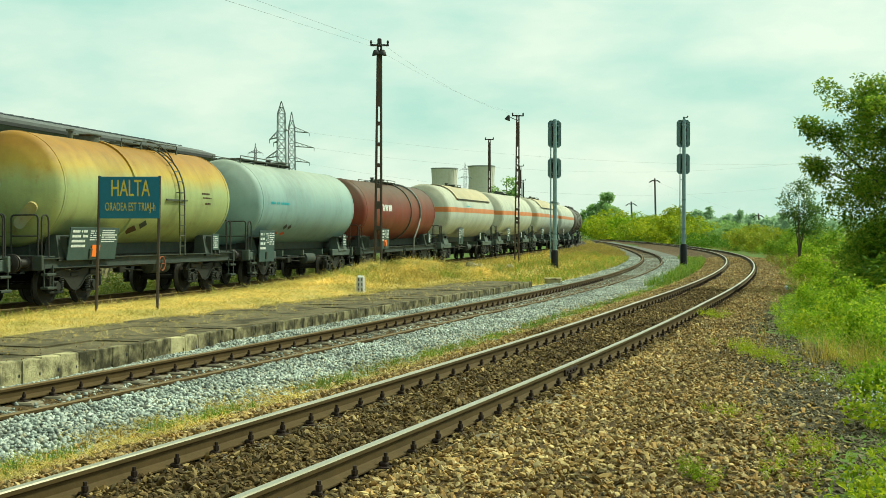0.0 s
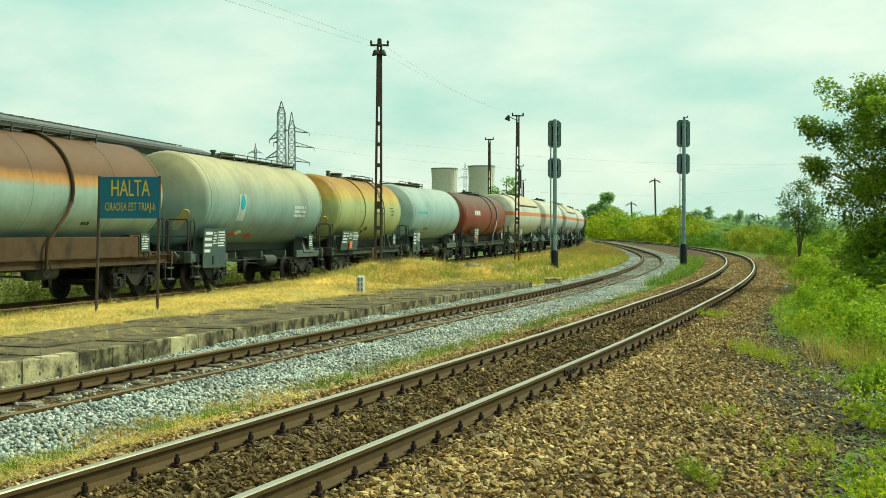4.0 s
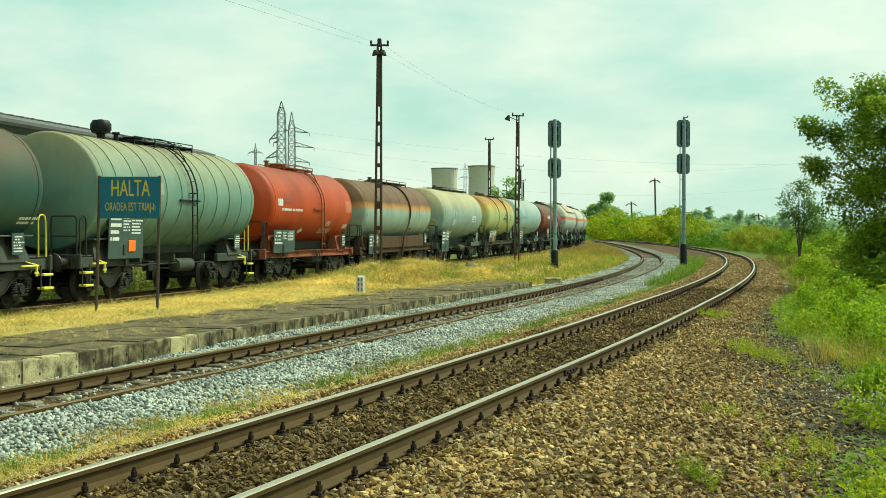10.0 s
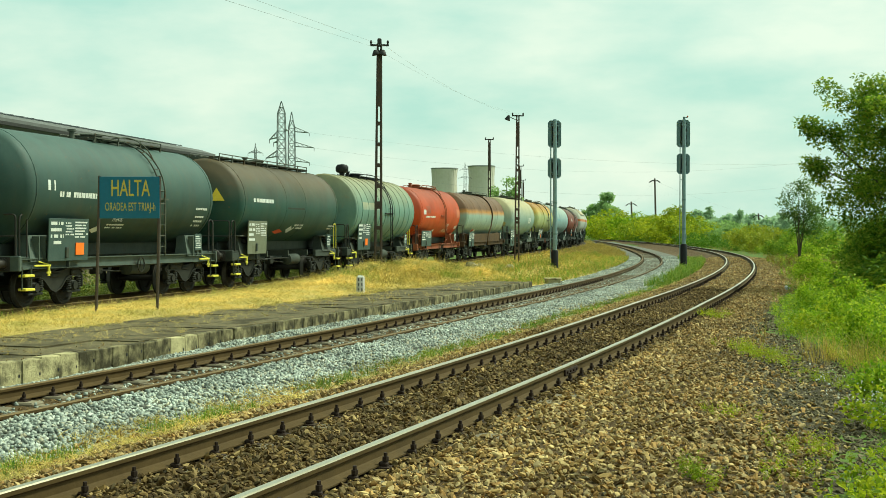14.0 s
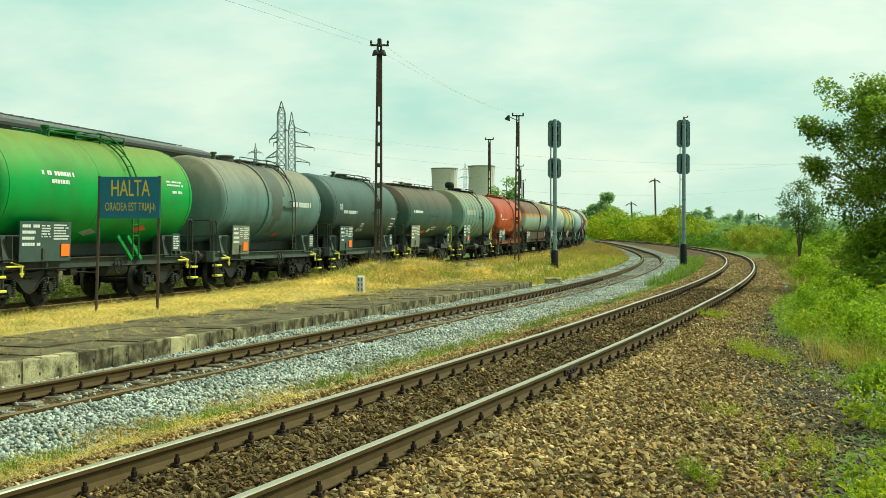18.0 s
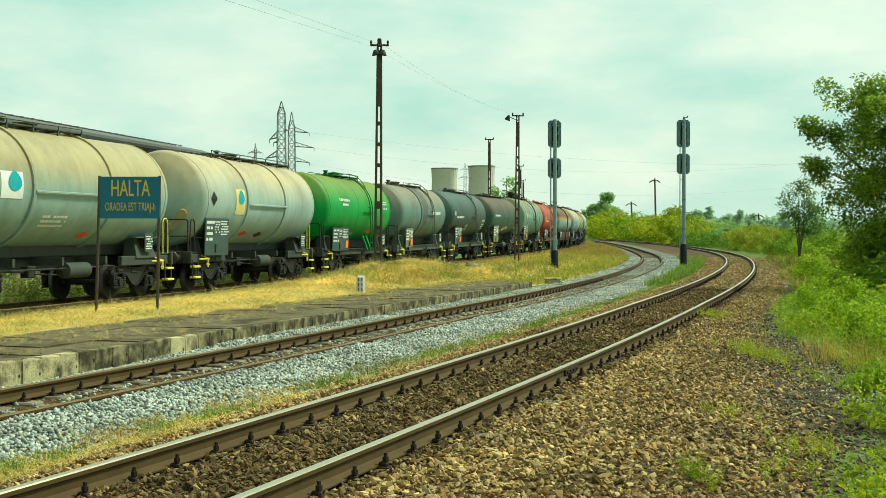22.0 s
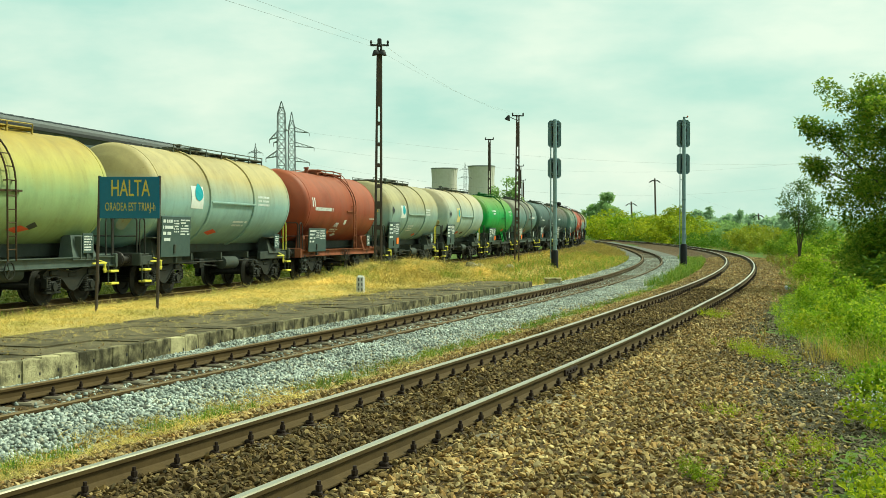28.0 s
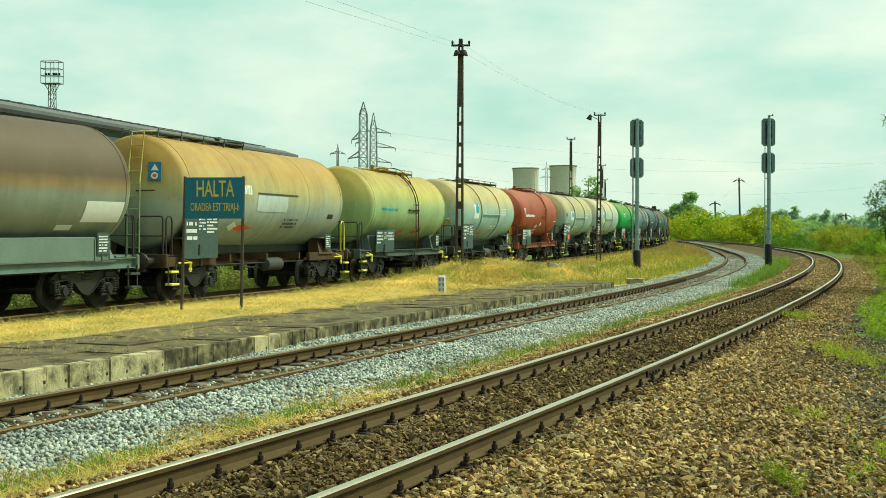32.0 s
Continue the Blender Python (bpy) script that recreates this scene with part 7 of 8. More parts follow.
    # saddles that carry the tank
    for x in (-L / 2 + 0.9, L / 2 - 0.9):
        for e in (-1, 1):
            g = Geo()
            top, lo = axis - r * 0.80, 1.10
            y0, y1 = e * 0.80, e * 1.22
            vs = []
            for xx in (x - 0.62, x + 0.62):
                vs += [(xx, y0, lo), (xx, y1, lo)]
            for xx in (x - 0.42, x + 0.42):
                vs += [(xx, y0 * 0.96, top), (xx, e * 1.02, top)]
            fs = [(0, 1, 3, 2), (4, 6, 7, 5), (0, 4, 5, 1), (2, 3, 7, 6), (0, 2, 6, 4), (1, 5, 7, 3)]
            g.add(vs, fs if e > 0 else [f[::-1] for f in fs])
            saddle = part("saddle", g, frame_mat, root)
            if e < 0 and style == "beam":
                g = Geo()
                g.box((x, -1.13, top - 0.02), (1.36, 0.24, 0.035), ch=0.008)
                part("saddle_lip", g, M_GALV, saddle, "paler folded lip under the tank")
                g = Geo()
                g.box((x - 0.14, -1.165, (top + lo) / 2 + 0.12), (0.16, 0.10, 0.12))
                part("saddle_window", g, M_BLACK, saddle)
                g = Geo()
                g.box((x + 0.14, -1.165, (top + lo) / 2 + 0.12), (0.16, 0.10, 0.12))
                part("saddle_window", g, M_BLACK, saddle)
            if e < 0 and style != "beam":
                for dx in (-0.3, 0.0, 0.3):
                    g = Geo()
                    g.box((x + dx, e * 1.17, (top + lo) / 2), (0.03, 0.18, (top - lo) * 0.9))
                    part("gusset", g, frame_mat, root)
    # underframe
    Lf, cx = beam1 - beam0, (beam0 + beam1) / 2
    if style in ("ladder", "brown", "open"):
        for e in (-1, 1):
            g = Geo()
            ring = [(0.06, -0.125), (0.06, -0.105), (-0.03, -0.105), (-0.03, 0.105), (0.06, 0.105), (0.06, 0.125), (-0.05, 0.125), (-0.05, -0.125)]
            vs = [(x, e * (1.18 + p), 1.05 + q) for x in (beam0, beam1) for p, q in ring]
            fs = [(k, (k + 1) % 8, (k + 1) % 8 + 8, k + 8) for k in range(8)]
            g.add(vs, fs if e > 0 else [f[::-1] for f in fs])
            part("solebar", g, frame_mat, root)
    else:
        for e in (-1, 1):
            for x0, x1 in ((beam0, -L / 2 + 2.3), (L / 2 - 2.3, beam1)):
                g = Geo()
                g.box(((x0 + x1) / 2, e * 1.12, 1.03), (x1 - x0, 0.12, 0.26), ch=0.015)
                part("solebar", g, frame_mat, root)
    g = Geo()
    g.box((cx, 0, 1.00), (Lf, 0.42, 0.34), ch=0.02)
    part("centre_sill", g, frame_mat, root)
    for x in (beam0 + 0.06, beam1 - 0.06):
        g = Geo()
        g.box((x, 0, 1.06), (0.12, 2.55, 0.36), ch=0.02)
        part("headstock", g, frame_mat, root)
    for x in np.linspace(beam0 + 1.5, beam1 - 1.5, 5):
        g = Geo()
        g.box((x, 0, 1.08), (0.10, 2.25, 0.20))
        part("cross_beam", g, frame_mat, root)
    if skirt:
        for e in (-1, 1):
            g = Geo()
            g.box((0, e * 1.21, 1.40), (L - 1.2, 0.05, 0.56), ch=0.012)
            part("side_skirt", g, frame_mat, root)
    # added dark box: fills the gap under the tank in place of shade
    g = Geo()
    g.box((0, 0, (1.18 + axis - r * 0.9) / 2), (L - 0.5, 0.9, axis - r * 0.9 - 1.18), ch=0.03)
    part("tank_cradle", g, M_FRAME, root)
    # end platform, buffers, couplings, steps, rails
    for e, x in ((-1, beam0), (1, beam1)):
        g = Geo()
        g.box((x - e * 0.45, 0, 1.20), (0.8, 2.3, 0.04), ch=0.008)
        part("end_platform", g, frame_mat, root)
        for y in (-0.875, 0.875):
            place(part("buffer", BUFFER, None, root), pose(x, y, 1.06, 0, 0, 0 if e > 0 else 180))
        place(part("coupling", COUPLING, None, root), pose(x, 0, 1.03, 0, 0, 0 if e > 0 else 180))
        for y in (-1, 1):
            place(part("foot_step", STEP_YELLOW if steps == "yellow" else STEP_DARK, None, root), pose(x - e * 0.32, y * 1.27, 0))
            place(part("side_handrail", SIDE_RAIL_YELLOW if style == "beam" and steps == "yellow" and e > 0 else SIDE_RAIL, None, root), pose(x - e * 0.32 - 0.16, y * 1.18, 1.20))
        if steps == "yellow":
            place(part("release_lever", LEVER, None, root), pose(x - e * 1.0, -1.28, 0))
        place(part("end_handrail", END_RAIL, None, root), pose(x - e * 0.05, -1.15, 1.20))
    # bogies
    for x in (-pivot, pivot):
        bogie = place(part("bogie", BOLSTER, None, root), pose(x + cx, 0, 0))
        for y in (-1.0, 1.0):
            place(part("side_frame", SIDE_FRAME, None, bogie), pose(0, y, 0))
            for dx in (-0.9, 0.9):
                place(part("axle_box", AXLE_BOX, None, bogie), pose(dx, y, 0))
                for q in (-0.24, 0.24):
                    place(part("spring", SPRING, None, bogie), pose(dx + q, y * 1.02, 0))
        for dx in (-0.9, 0.9):
            w = place(part("wheelset", WHEELSET, None, bogie), pose(dx, 0, 0.46))
            WHEELS.append((w, dx))
            place(part("brake_shoe", SHOE, None, bogie), pose(dx + (0.52 if dx < 0 else -0.52), -0.74, 0))
    # brake gear between the bogies
    g = Geo()
    g.lathe([(-0.6, 0.0001), (-0.54, 0.20), (0.54, 0.20), (0.6, 0.0001)], 16, "X")
    place(part("air_reservoir", g, M_FRAME, root, smooth=True), pose(0.9, -0.92, 0.84))
    g = Geo()
    g.box((0, 0, 0), (0.35, 0.22, 0.28), ch=0.02)
    g.tube([(-0.2, 0, 0), (-1.4, 0.1, 0.05)], 0.03, 6)
    g.tube([(0.1, -0.1, -0.05), (1.6, -0.1, -0.12)], 0.025, 6)
    place(part("brake_cylinder", g, M_BOGIE, root), pose(-0.9, -0.7, 0.84))
    g = Geo()
    g.tube([(cx - Lf / 2 + 0.5, -1.0, 0.90), (cx + Lf / 2 - 0.5, -1.0, 0.90)], 0.025, 6)
    part("brake_pipe", g, M_BOGIE, root)
    if style != "beam":
        place(part("brake_handwheel", HANDWHEEL_RED if handwheel else HANDWHEEL, None, root), pose(0.6, -1.26, 0.92))
    # notice boards
    bw, bh = board_size[0], board_size[1] * (0.82 if style == "ladder" else 0.93)
    g = Geo()
    g.box((0, 0, 0), (bw, 0.03, bh), pose(0, 0, 0, 0, 0, 0).to_3x3(), 0.006)
    bd = place(part("notice_board", g, board_mat or M_PANEL, root, "faded olive board with white stencilled data" if board_mat else "dark green board with white stencilled data"), pose(board, -1.36, board_low + bh / 2, board_lean, 0, 0))
    lettering(bd, -bw * 0.30, bh * 0.16, bw * 0.32, bh * 0.60, 4, rng, y=-0.019, gaps=0.12)
    lettering(bd, bw * 0.30, bh * 0.24, bw * 0.32, bh * 0.42, 6, rng, y=-0.019, gaps=0.1)
    lettering(bd, 0.0, bh * 0.26, bw * 0.2, bh * 0.34, 5, rng, y=-0.019, gaps=0.3)
    g = Geo()
    g.box((-bw * 0.06, -0.03, -bh * 0.30), (0.12, 0.05, 0.26), ch=0.01)
    part("document_box", g, M_FRAME, bd)
    g = Geo()
    g.box((bw * 0.05, 0.05, -bh * 0.1), (0.05, 0.08, bh * 1.1))
    part("board_bracket", g, M_FRAME, bd)
    if hazard is not None:
        g = Geo()
        g.box((hazard, -0.032, -bh * 0.22), (0.40, 0.02, 0.30), ch=0.006)
        place(part("hazard_plate", g, M_ORANGE, bd, "bright orange hazard plate"), pose(0, 0, 0))
    b2 = board2 if board2 is not None else L / 2 - 0.9
    g = Geo()
    g.box((0, 0, 0), (0.50, 0.02, 0.50), ch=0.004)
    bd = place(part("data_plate", g, M_PANEL, root), pose(b2, -1.27, 1.52))
    lettering(bd, 0, 0, 0.4, 0.40, 6, rng, y=-0.014, gaps=0.15)
    # painted marks on the tank
    for mk in marks:
        x, deg, w, h, mat, how = mk
        if how.startswith("text"):
            me = text_mesh(how[5:], 0.3, mat, w, 0.002)
            place(part("lettering", me, None, tank), on_tank(r, x, deg, 0.012))
        elif how == "bars":
            g = Geo()
            u = -w / 2
            while u < w / 2:
                d = rng.uniform(0.07, 0.16)
                c = curved_patch(r, x + u, x + u + d * 0.8, deg - h, deg + h, 0.006, 2)
                g.add(c.v, c.f)
                u += d if rng.random() > 0.15 else d * 1.9
            tagged(part("lettering", g, mat, tank), kind="stuff")
        elif how == "drop":
            g = Geo()
            n = 16
            ring = []
            for k in range(n):
                t = 2 * math.pi * k / n
                q = 1.0 - 0.55 * max(0.0, math.sin(t)) ** 2
                ring.append((w / 2 * math.cos(t) * q, h * math.sin(t) * (1.25 if math.sin(t) > 0 else 0.8)))
            vs = [(x + a, -(r + 0.020) * math.cos(radians(deg + b)), (r + 0.020) * math.sin(radians(deg + b))) for a, b in ring]
            g.add(vs, [tuple(range(n))])
            part("emblem", g, mat, tank)
        elif how == "diamond":
            g = Geo()
            ring = [(w / 2, 0), (0, h), (-w / 2, 0), (0, -h)]
            vs = [(x + a, -(r + 0.014) * math.cos(radians(deg + b)), (r + 0.014) * math.sin(radians(deg + b))) for a, b in ring]
            g.add(vs, [(0, 1, 2, 3)])
            part("hazard_mark", g, mat, tank)
        else:
            part("mark", curved_patch(r, x - w / 2, x + w / 2, deg - h, deg + h), mat, tank)
    return root


# several low tones are deepened, some belly shade put into the paint
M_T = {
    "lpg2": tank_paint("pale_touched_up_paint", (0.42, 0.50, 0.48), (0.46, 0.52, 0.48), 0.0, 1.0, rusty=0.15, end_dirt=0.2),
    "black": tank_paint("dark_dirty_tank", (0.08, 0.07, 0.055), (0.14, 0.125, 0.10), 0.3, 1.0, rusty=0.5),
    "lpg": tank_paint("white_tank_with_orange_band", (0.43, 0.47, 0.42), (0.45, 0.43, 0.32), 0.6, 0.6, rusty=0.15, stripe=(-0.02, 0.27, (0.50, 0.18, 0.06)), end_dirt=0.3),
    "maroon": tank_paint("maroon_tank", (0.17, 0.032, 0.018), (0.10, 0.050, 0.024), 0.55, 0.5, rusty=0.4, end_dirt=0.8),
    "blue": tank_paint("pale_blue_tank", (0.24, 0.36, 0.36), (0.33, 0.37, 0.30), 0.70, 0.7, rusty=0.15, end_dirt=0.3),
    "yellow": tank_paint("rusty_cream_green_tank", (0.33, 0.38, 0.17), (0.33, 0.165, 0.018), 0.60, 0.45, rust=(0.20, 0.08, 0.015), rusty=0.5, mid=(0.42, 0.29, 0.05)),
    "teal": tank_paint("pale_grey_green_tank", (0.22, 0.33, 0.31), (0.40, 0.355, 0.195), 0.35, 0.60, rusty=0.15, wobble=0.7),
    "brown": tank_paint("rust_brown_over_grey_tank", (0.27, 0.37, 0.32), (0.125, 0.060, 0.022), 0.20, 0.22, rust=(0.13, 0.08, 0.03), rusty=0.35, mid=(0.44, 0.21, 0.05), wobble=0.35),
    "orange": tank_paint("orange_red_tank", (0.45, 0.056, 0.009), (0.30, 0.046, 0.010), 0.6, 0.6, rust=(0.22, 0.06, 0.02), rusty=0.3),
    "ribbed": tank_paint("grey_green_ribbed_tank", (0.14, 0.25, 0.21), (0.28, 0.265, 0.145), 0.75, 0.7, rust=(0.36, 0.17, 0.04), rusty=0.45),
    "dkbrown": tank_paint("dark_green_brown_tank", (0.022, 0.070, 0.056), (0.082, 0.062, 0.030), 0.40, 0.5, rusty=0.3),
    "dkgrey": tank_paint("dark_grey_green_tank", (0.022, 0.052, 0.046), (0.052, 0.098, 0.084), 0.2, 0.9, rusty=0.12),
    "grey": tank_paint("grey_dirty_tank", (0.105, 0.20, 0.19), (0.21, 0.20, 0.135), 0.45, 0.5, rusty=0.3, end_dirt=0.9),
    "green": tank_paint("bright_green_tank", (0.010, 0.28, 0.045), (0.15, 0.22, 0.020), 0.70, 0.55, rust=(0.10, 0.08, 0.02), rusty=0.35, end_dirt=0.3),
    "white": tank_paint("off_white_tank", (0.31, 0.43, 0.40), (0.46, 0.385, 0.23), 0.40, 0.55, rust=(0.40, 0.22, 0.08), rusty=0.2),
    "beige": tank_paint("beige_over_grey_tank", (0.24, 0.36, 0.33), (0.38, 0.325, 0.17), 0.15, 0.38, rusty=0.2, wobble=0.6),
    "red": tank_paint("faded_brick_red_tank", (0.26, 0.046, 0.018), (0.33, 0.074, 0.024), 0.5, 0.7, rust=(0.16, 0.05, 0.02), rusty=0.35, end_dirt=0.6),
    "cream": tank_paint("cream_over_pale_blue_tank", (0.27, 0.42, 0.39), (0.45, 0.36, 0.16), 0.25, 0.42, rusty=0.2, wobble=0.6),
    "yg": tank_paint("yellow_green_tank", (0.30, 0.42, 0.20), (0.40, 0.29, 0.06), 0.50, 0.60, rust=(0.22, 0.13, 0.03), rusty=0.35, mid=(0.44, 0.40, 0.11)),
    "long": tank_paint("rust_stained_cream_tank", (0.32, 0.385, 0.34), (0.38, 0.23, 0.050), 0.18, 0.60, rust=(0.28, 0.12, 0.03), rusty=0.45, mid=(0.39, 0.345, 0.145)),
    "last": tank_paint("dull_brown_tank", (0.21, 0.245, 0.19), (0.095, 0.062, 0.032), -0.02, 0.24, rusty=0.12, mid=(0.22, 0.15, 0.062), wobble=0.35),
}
M_SPILL = tank_paint("dark_oil_spill", (0.075, 0.105, 0.090), (0.085, 0.095, 0.070), 0.3, 0.8, rusty=0.1, end_dirt=0.8)
# rear rim and front rim along the track at 16 s, from the head of the train to its tail
W = [
    dict(label="dark dirty tank wagon coupled near the train's head", r=1.5, axis=3.0, paint="black", rear=240.6, front=255.6, style="beam", ladder=None, walk_span=(-5, 5), straps=(-3.0, 0.0, 3.0)),
    dict(label="white gas tank wagon with orange band near the train's head", paint="lpg", rear=222.4, front=237.2, style="beam", ladder=None, walk_span=(-1, 1), r=1.58, axis=3.0, seams=(-4.0, 2.0), frame_mat=M_FRAME_GREY, board=-3.4, board_size=(1.3, 1.0), board2=3.0),
    dict(label="white gas tank wagon with an orange band", paint="lpg", rear=204.2, front=219.4, style="beam", ladder=None, walk_span=(-1, 1), r=1.58, axis=3.0, shield=(-4.5, 5.5), frame_mat=M_FRAME_GREY, board=-3.0, board_size=(1.3, 1.0), board2=3.0),
    dict(label="white gas tank wagon with an orange band and sun shield", paint="lpg", rear=187.0, front=200.9, style="beam", ladder=None, walk_span=(-1, 1), r=1.58, axis=3.0, seams=(-4.0, 2.0), frame_mat=M_FRAME_GREY, board=-3.4, board_size=(1.3, 1.0), board2=3.0),
    dict(label="white gas tank wagon with orange band behind maroon wagon", paint="lpg", rear=169.2, front=183.6, style="beam", ladder=None, walk_span=(-1, 1), r=1.58, axis=3.0, shield=(-4.5, 6.0), frame_mat=M_FRAME_GREY, board=-3.0, board_size=(1.3, 1.0), board2=3.6,
         marks=[(-1.6, 14, 1.2, 1.2, M_BLUEMARK, "bars")]),
    dict(label="maroon tank wagon with brown straps and rusty top", paint="maroon", rear=152.0, front=166.3, style="brown", ladder=None, walk_span=(-1.5, 1.6), straps=(1.4,), pipe=3.3, pipe_mat=M_PIPE, board=-3.6, board_size=(1.3, 1.0), hazard=0.0,
         marks=[(-3.4, 6, 1.6, 6, M_WHITE, "bars")]),
    dict(label="pale blue tank wagon with a long top walkway", paint="blue", r=1.47, rear=138.5, front=150.0, style="beam", ladder=None, walk_span=(-5.2, 0.0), board=-4.9, board_low=0.82, board_size=(1.5, 1.15), frame_mat=M_FRAME_GREY,
         marks=[(-3.8, 0, 1.9, 1.6, M_BLUEMARK, "bars"), (-2.6, -34, 0.4, 5, M_BLACK, "diamond"), (-2.1, -34, 0.4, 5, M_BLACK, "diamond"), (-3.2, -46, 0.6, 4, M_REDMARK, "diamond"), (-2.4, -46, 0.6, 4, M_REDMARK, "diamond")]),
    dict(label="cream-green tank wagon with orange rust on its top", paint="yellow", rear=125.25, front=135.9, ladder=1.4, walk_span=(-0.4, 3.2), board=-3.6, board_size=(2.5, 1.0), hazard=0.1, dome=-1.4, board_lean=9,
         straps=(-1.3,), frame_mat=M_FRAME, ladder_mat=M_GALV, fit_mat=M_GALV, ovals=1, handwheel=M_FRAME_RED,
         marks=[(3.3, 5, 0.5, 1.0, M_FRAME_BROWN, "bars"), (3.4, 0, 0.6, 0.8, M_FRAME_BROWN, "bars"), (3.5, -7, 0.4, 1.2, M_FRAME_BROWN, "bars"), (-0.9, -44, 0.7, 7, M_FRAME_BROWN, "diamond"), (-0.4, -36, 0.5, 6, M_FRAME, "diamond")]),
    dict(label="pale grey-green tank wagon with full-length walkway", paint="teal", r=1.48, rear=111.3, front=122.75, style="beam", ladder=None, walk_span=(-2.4, 5.0), board=-5.0, board_low=0.72, board_size=(1.8, 1.3), dome=-0.9, frame_mat=M_FRAME_GREY, ovals=2,
         marks=[(-2.85, -9, 0.62, 17, M_T["lpg2"], "patch"), (-2.85, -4, 0.40, 10, M_BLUEMARK, "drop"), (-2.85, -20, 0.4, 2, M_BLUEMARK, "bars"), (-1.2, -50, 0.9, 5, M_REDMARK, "diamond"), (-2.8, -48, 0.7, 5, M_REDMARK, "diamond"), (-2.3, -44, 0.6, 5, M_WHITE, "diamond"), (3.0, -10, 1.2, 2, M_WHITE, "bars"), (3.0, -16, 1.2, 2, M_WHITE, "bars"), (3.0, -4, 1.2, 2, M_WHITE, "bars")]),
    dict(label="rust-brown tank wagon with grey lower half", paint="brown", rear=95.1, front=108.3, style="brown", ladder=None, walk_span=(-1.0, 4.4), pipe=1.5, seams=(-4.2, -2.2, -0.2, 3.8), board=-5.2, board_low=0.90, board_size=(1.6, 0.95),
         frame_mat=M_FRAME_BROWN, skirt=True, marks=[(-3.6, -42, 0.8, 6, M_REDMARK, "diamond"), (-2.9, -44, 0.7, 6, M_WHITE, "diamond"), (2.6, -36, 0.4, 2.0, M_FRAME_BROWN, "bars")]),
    dict(label="orange-red tank wagon with white lettering bars", paint="orange", rear=82.9, front=92.85, ladder=0.5, walk_span=(-1.2, 2.2), board=-3.7, board_size=(2.3, 1.0), frame_mat=M_FRAME_RED, dome=-0.9, fit_mat=M_FRAME_RED,
         marks=[(-2.9, -8, 2.3, 1.7, M_WHITE, "bars"), (-4.3, 2, 0.4, 5, M_WHITE, "bars"), (1.9, -28, 0.55, 2.4, M_WHITE, "text ATENTIE!"), (1.9, -38, 1.4, 1.0, M_WHITE, "bars"), (1.9, -42, 1.4, 1.0, M_WHITE, "bars"), (1.9, -46, 1.4, 1.0, M_WHITE, "bars"), (-1.1, -42, 0.6, 6, M_WHITE, "diamond"), (4.3, 2, 0.8, 10, M_FADED, "patch"), (-3.4, 8, 0.9, 8, M_T["red"], "patch"), (4.4, -32, 0.6, 4, M_WHITE, "bars")]),
    dict(label="grey-green ribbed tank wagon with black valve drum", paint="ribbed", r=1.53, axis=2.86, rear=70.0, front=80.7, style="beam", ladder=0.3, walk_span=(-1.4, 2.6), ribs=(-4.4, -3.4, -2.4, -1.4, -0.4, 1.2, 2.2, 3.2, 4.2), board=-3.6, board_size=(2.0, 1.3), hazard=0.3, steps="yellow",
         marks=[(-3.0, 6, 2.8, 6, M_T["beige"], "patch")], dome=-0.6, drum=-2.4, knuckle=0.10, fit_mat=M_BLACK, ladder_mat=M_BLACK),
    dict(label="dark green tank wagon with brown dirty top", paint="dkbrown", rear=56.8, front=67.6, style="beam", ladder=None, walk_span=(-5.2, 4.0), seams=(-1.0, 1.2), board=-3.9, board_size=(1.8, 1.2), board_mat=M_PANEL_PALE, steps="yellow", dome=-0.6, handwheel=None, end_mark="warn",
         marks=[(-3.4, 2, 2.0, 2.6, M_WHITE, "bars"), (0.1, -40, 0.7, 7, M_WHITE, "diamond"), (-1.0, -44, 1.1, 5, M_REDMARK, "diamond"), (0.9, -32, 0.9, 1.5, M_WHITE, "bars"), (0.9, -37, 0.9, 1.5, M_WHITE, "bars"), (5.0, -32, 0.7, 1.5, M_WHITE, "bars"), (5.0, -37, 0.7, 1.5, M_WHITE, "bars"), (0.1, -6, 2.0, 1.2, M_FRAME, "patch")]),
    dict(label="dark grey-green tank wagon with side ladder", paint="dkgrey", rear=43.85, front=54.4, ladder=1.4, walk_span=(-0.6, 3.4), board=-3.5, board_size=(1.9, 1.25), hazard=0.5, steps="yellow", frame_mat=M_FRAME_GREY,
         marks=[(-3.0, -6, 2.0, 2.6, M_WHITE, "bars"), (-4.4, 2, 0.3, 5, M_WHITE, "bars"), (-0.7, -29, 0.55, 1.3, M_WHITE, "text ATENTIE!"), (-0.7, -37, 0.9, 1.0, M_WHITE, "bars"), (-0.7, -41, 0.9, 1.0, M_WHITE, "bars"), (4.4, -14, 0.8, 1.3, M_WHITE, "bars"), (4.4, -24, 0.6, 1.3, M_WHITE, "bars"), (4.4, -30, 0.6, 1.3, M_WHITE, "bars"), (4.4, -36, 0.6, 1.3, M_WHITE, "bars"), (-1.6, -44, 0.6, 5, M_WHITE, "diamond")]),
    dict(label="dirty grey tank wagon with dark spill stain", paint="grey", rear=31.9, front=42.0, ladder=1.4, walk_span=(-1.4, 2.6), board=-3.5, board_size=(1.5, 1.15), board_mat=M_PANEL_PALE, hazard=0.35, straps=(-1.0,), steps="yellow", frame_mat=M_FRAME_GREY, dome=-1.6,
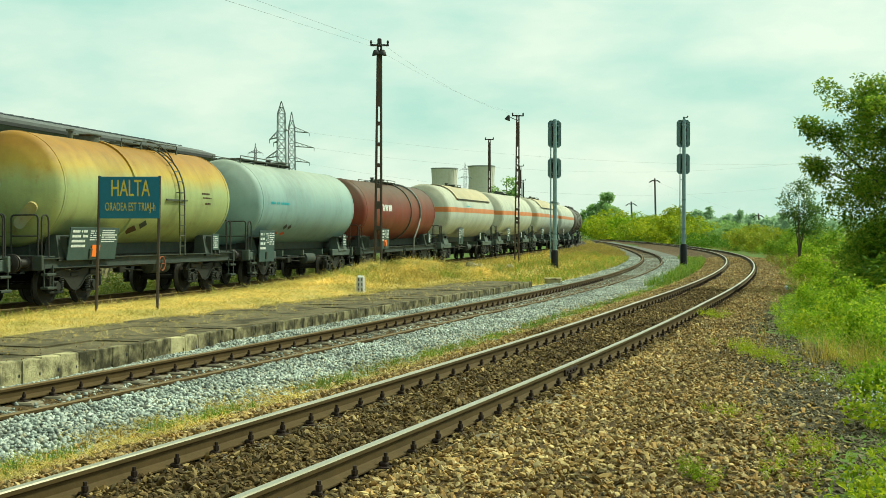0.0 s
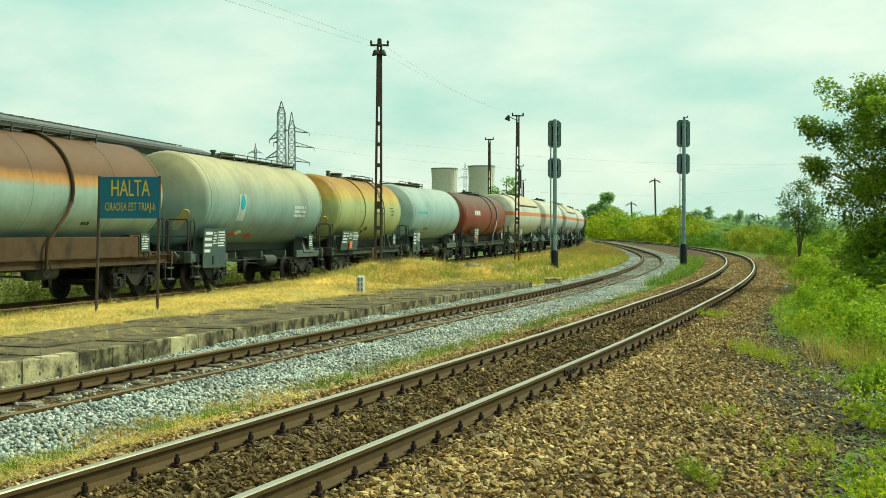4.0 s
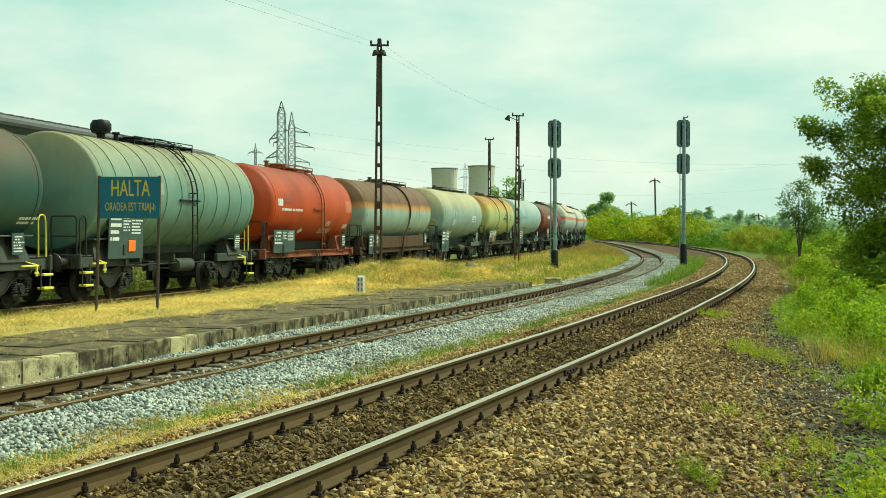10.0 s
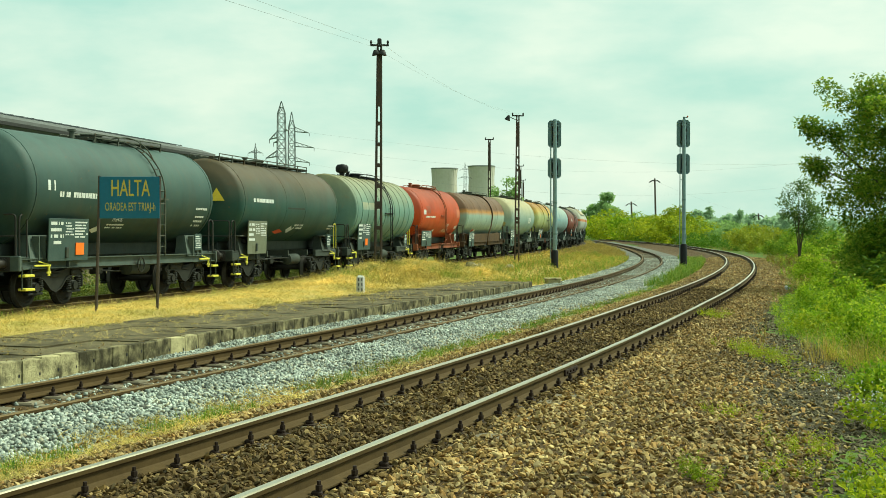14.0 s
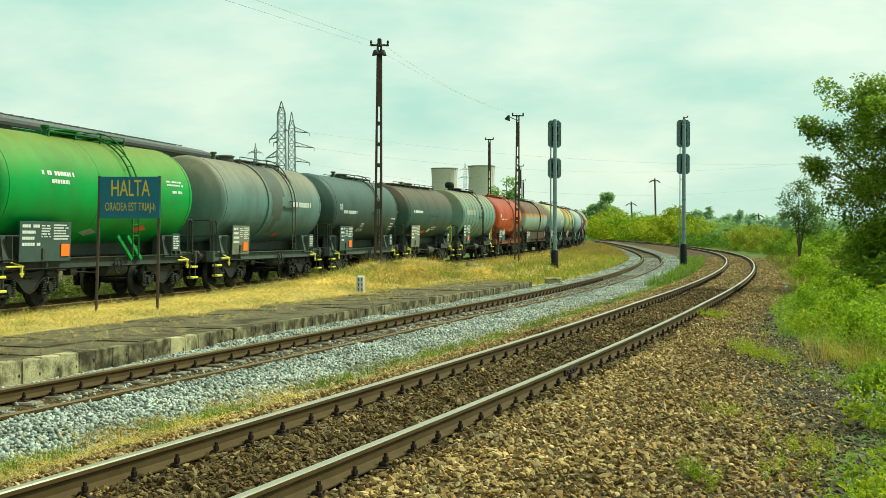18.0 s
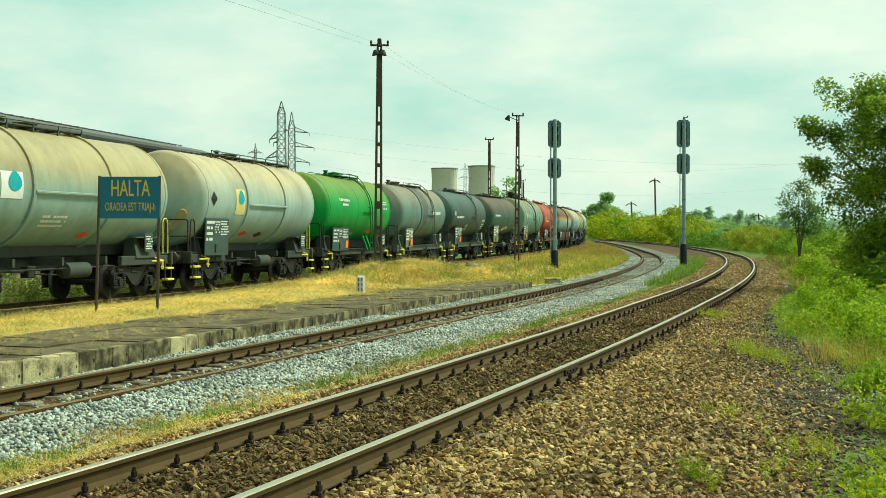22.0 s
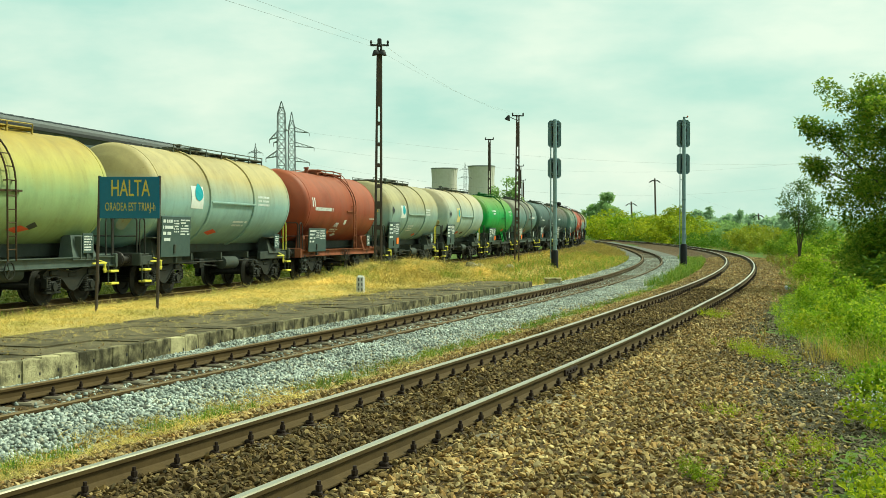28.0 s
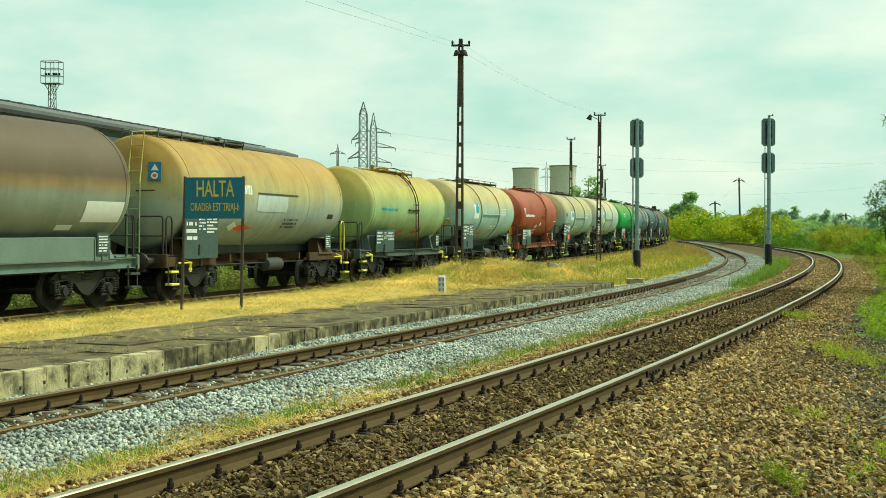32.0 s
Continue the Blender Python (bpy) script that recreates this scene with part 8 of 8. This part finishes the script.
         marks=[(-0.75, 46, 0.34, 30, M_SPILL, "patch"), (-0.42, 30, 0.34, 48, M_SPILL, "patch"), (-0.08, 18, 0.36, 64, M_SPILL, "patch"), (0.27, 26, 0.34, 52, M_SPILL, "patch"), (0.58, 44, 0.30, 34, M_SPILL, "patch"), (1.9, 44, 0.12, 18, M_SPILL, "patch"), (2.15, 50, 0.10, 16, M_SPILL, "patch"), (2.6, 0, 2.0, 3.6, M_WHITE, "bars"), (0.9, -50, 0.6, 6, M_REDMARK, "diamond")]),
    dict(label="bright green tank wagon with side ladder", paint="green", rear=19.4, front=29.5, ladder=1.1, walk_span=(-1.6, 2.4), board=-3.2, board_size=(2.3, 1.15), hazard=0.85, seams=(-0.6,), steps="yellow", fit_mat=M_GREEN_IRON, chute=1.0,
         marks=[(-2.6, 14, 1.6, 2.2, M_WHITE, "bars"), (-2.6, 6, 0.8, 2.0, M_WHITE, "bars"), (2.2, -42, 0.8, 6, M_REDMARK, "diamond"), (-0.5, -48, 0.9, 6, M_T["beige"], "diamond"), (3.8, 16, 1.0, 1.0, M_WHITE, "bars"), (3.8, 12, 1.0, 1.0, M_WHITE, "bars"), (3.9, 4, 0.6, 1.6, M_WHITE, "bars")]),
    dict(label="off-white tank wagon with two straps and walkway", paint="white", r=1.48, rear=6.75, front=17.45, style="beam", ladder=None, walk_span=(-2.6, 5.0), straps=(-1.8, 1.9), board=-4.2, board_size=(1.9, 1.25), steps="yellow", ovals=2,
         marks=[(-4.7, 0, 0.5, 9, M_BLACK, "diamond"), (-2.45, -2, 0.80, 16, M_CREAM, "patch"), (-2.4, 2, 0.5, 9, M_BLUEMARK, "drop"), (-1.2, -46, 1.0, 5, M_REDMARK, "diamond"), (0.3, -48, 0.8, 6, M_FRAME_BROWN, "diamond"), (-2.45, -12, 0.5, 1.6, M_FRAME, "bars")]),
    dict(label="beige tank wagon with grey underside and straps", paint="beige", r=1.47, rear=-6.25, front=4.2, style="beam", ladder=None, walk_span=(-5.0, 2.0), straps=(-1.9, 1.9), board=-4.3, board_size=(2.0, 1.35), hazard=0.6, steps="yellow", end_mark="warn",
         marks=[(-4.8, 2, 0.5, 8, M_BLACK, "diamond"), (-2.8, 0, 0.9, 12, M_WHITE, "patch"), (-2.7, 2, 0.55, 9, M_BLUEMARK, "drop"), (2.6, 6, 1.0, 1.3, M_WHITE, "bars"), (2.6, 1, 1.0, 1.3, M_WHITE, "bars"), (2.6, -4, 1.0, 1.3, M_WHITE, "bars"), (-0.7, -28, 1.1, 1.3, M_WHITE, "bars"), (-0.7, -33, 1.1, 1.3, M_WHITE, "bars"), (-0.7, -38, 1.1, 1.3, M_WHITE, "bars"), (1.2, -50, 0.7, 5, M_REDMARK, "diamond")]),
    dict(label="faded brick-red tank wagon with side ladder", paint="red", rear=-18.85, front=-8.85, ladder=1.1, walk_span=(-1.0, 2.4), board=-3.7, board_size=(2.2, 1.1), frame_mat=M_FRAME_RED, fit_mat=M_FRAME_RED,
         marks=[(-2.9, -4, 2.4, 2.6, M_WHITE, "bars"), (-0.8, -30, 0.55, 1.3, M_WHITE, "text ATENTIE!"), (-0.8, -38, 1.0, 1.0, M_WHITE, "bars"), (-0.8, -42, 1.0, 1.0, M_WHITE, "bars"), (-1.5, -46, 0.8, 6, M_ORANGE, "diamond"), (-0.3, -50, 0.7, 5, M_WHITE, "diamond"), (4.4, -16, 0.9, 1.2, M_WHITE, "bars"), (0.3, -24, 0.3, 4, M_WHITE, "patch"), (-4.3, 6, 0.3, 7, M_WHITE, "bars")]),
    dict(label="cream tank wagon with pale blue lower half", paint="cream", r=1.48, rear=-32.25, front=-21.1, style="beam", ladder=None, walk_span=(-2.4, 5.2), straps=(-1.8, 1.9), board=-4.1, board_size=(2.0, 1.25), steps="yellow", ovals=1,
         marks=[(-2.8, 0, 0.9, 13, M_WHITE, "patch"), (-2.7, 4, 0.6, 10, M_BLUEMARK, "drop"), (2.8, 6, 1.0, 1.3, M_WHITE, "bars"), (2.8, 1, 1.0, 1.3, M_WHITE, "bars"), (2.8, -4, 1.0, 1.3, M_WHITE, "bars"), (1.0, -28, 1.1, 1.3, M_WHITE, "bars"), (1.0, -33, 1.1, 1.3, M_WHITE, "bars"), (-0.9, -44, 1.0, 5, M_REDMARK, "diamond")]),
    dict(label="yellow-green tank wagon with dirty ochre top", paint="yg", rear=-44.85, front=-34.85, ladder=0.3, walk_span=(-1.6, 2.8), board=-3.4, board_size=(2.2, 1.0), steps="yellow", frame_mat=M_FRAME_GREY, ladder_mat=M_FRAME_BROWN, fit_mat=M_T["yg"],
         marks=[(-2.9, -6, 2.0, 1.8, M_BLUEMARK, "bars"), (-0.6, -46, 0.8, 6, M_REDMARK, "diamond"), (1.3, -44, 1.0, 5, M_REDMARK, "diamond"), (1.8, -40, 0.5, 5, M_FRAME, "diamond")]),
    dict(label="long cream tank wagon with rust-stained top", paint="long", r=1.50, rear=-59.5, front=-48.15, style="beam", ladder=None, walk_span=(-5.4, -0.2), seams=(-2.6, 0.0, 2.6), straps=(), board=-4.6, board_size=(1.95, 1.35), steps="yellow", end_mark="shield", end_ladder=True,
         frame_mat=M_FRAME_BROWN, marks=[(-2.9, 6, 2.6, 5, M_WHITE, "bars"), (-4.7, 6, 0.55, 7, M_WHITE, "drop"), (-4.7, 5, 0.22, 3, M_REDMARK, "patch"), (1.4, -26, 1.0, 1.4, M_FRAME, "bars"), (1.4, -31, 1.0, 1.4, M_FRAME, "bars"), (1.4, -36, 1.0, 1.4, M_FRAME, "bars"), (-0.2, -8, 2.2, 9, M_T["lpg2"], "patch"), (0.2, 3, 3.0, 1.0, M_FRAME, "patch"), (-1.8, -38, 1.2, 6, M_REDMARK, "diamond"), (-2.5, -36, 0.6, 6, M_WHITE, "diamond"), (4.6, -20, 0.5, 3, M_FRAME_BROWN, "patch")]),
    dict(label="dull brown tank wagon with grey frame", paint="last", rear=-74.0, front=-62.15, style="ladder", ladder=None, walk_span=(-5.2, -3.4), frame_mat=M_FRAME_PALE, skirt=True, r=1.5, axis=2.86, board=-4.0,
         marks=[(4.9, -24, 1.6, 10, M_WHITE, "patch"), (0.4, 8, 0.5, 6, M_WARN, "diamond"), (5.2, -22, 0.5, 2, M_FRAME, "bars"), (3.6, -40, 0.6, 3, M_WHITE, "patch")]),
]
for i, w in enumerate(W):
    w = dict(w, paint=M_T[w["paint"]])
    ahead = (w["front"] + W[i - 1]["rear"]) / 2 if i else w["front"] + 1.4
    behind = (w["rear"] + W[i + 1]["front"]) / 2 if i + 1 < len(W) else w["rear"] - 1.4
    make_wagon(back_end=behind + 0.01, front_end=ahead - 0.01, **w)


def motions():
    """The train rolls away round the bend; its wheels turn as it goes."""
    for wagon, s16, pivot in TRAIN:
        rows = []
        for k in range(65):
            t = k * 0.5
            s = s16 + run(t)
            (x0, y0, _), (x1, y1, _) = FREIGHT.at(s - pivot), FREIGHT.at(s + pivot)
            z0, z1 = FREIGHT.top + FREIGHT.drop(y0), FREIGHT.top + FREIGHT.drop(y1)
            d = math.hypot(x1 - x0, y1 - y0)
            rows.append((t, pose((x0 + x1) / 2, (y0 + y1) / 2, (z0 + z1) / 2, 0, -math.degrees(math.atan2(z1 - z0, d)), math.degrees(math.atan2(y1 - y0, x1 - x0)))))
        walk(wagon, rows)
    turns = [(k * 0.1, math.degrees(run(k * 0.1) / 0.46)) for k in range(321)]
    for wheel, dx in WHEELS:
        walk(wheel, [(t, pose(dx, 0, 0.46, 0, a, 0)) for t, a in turns])


motions()
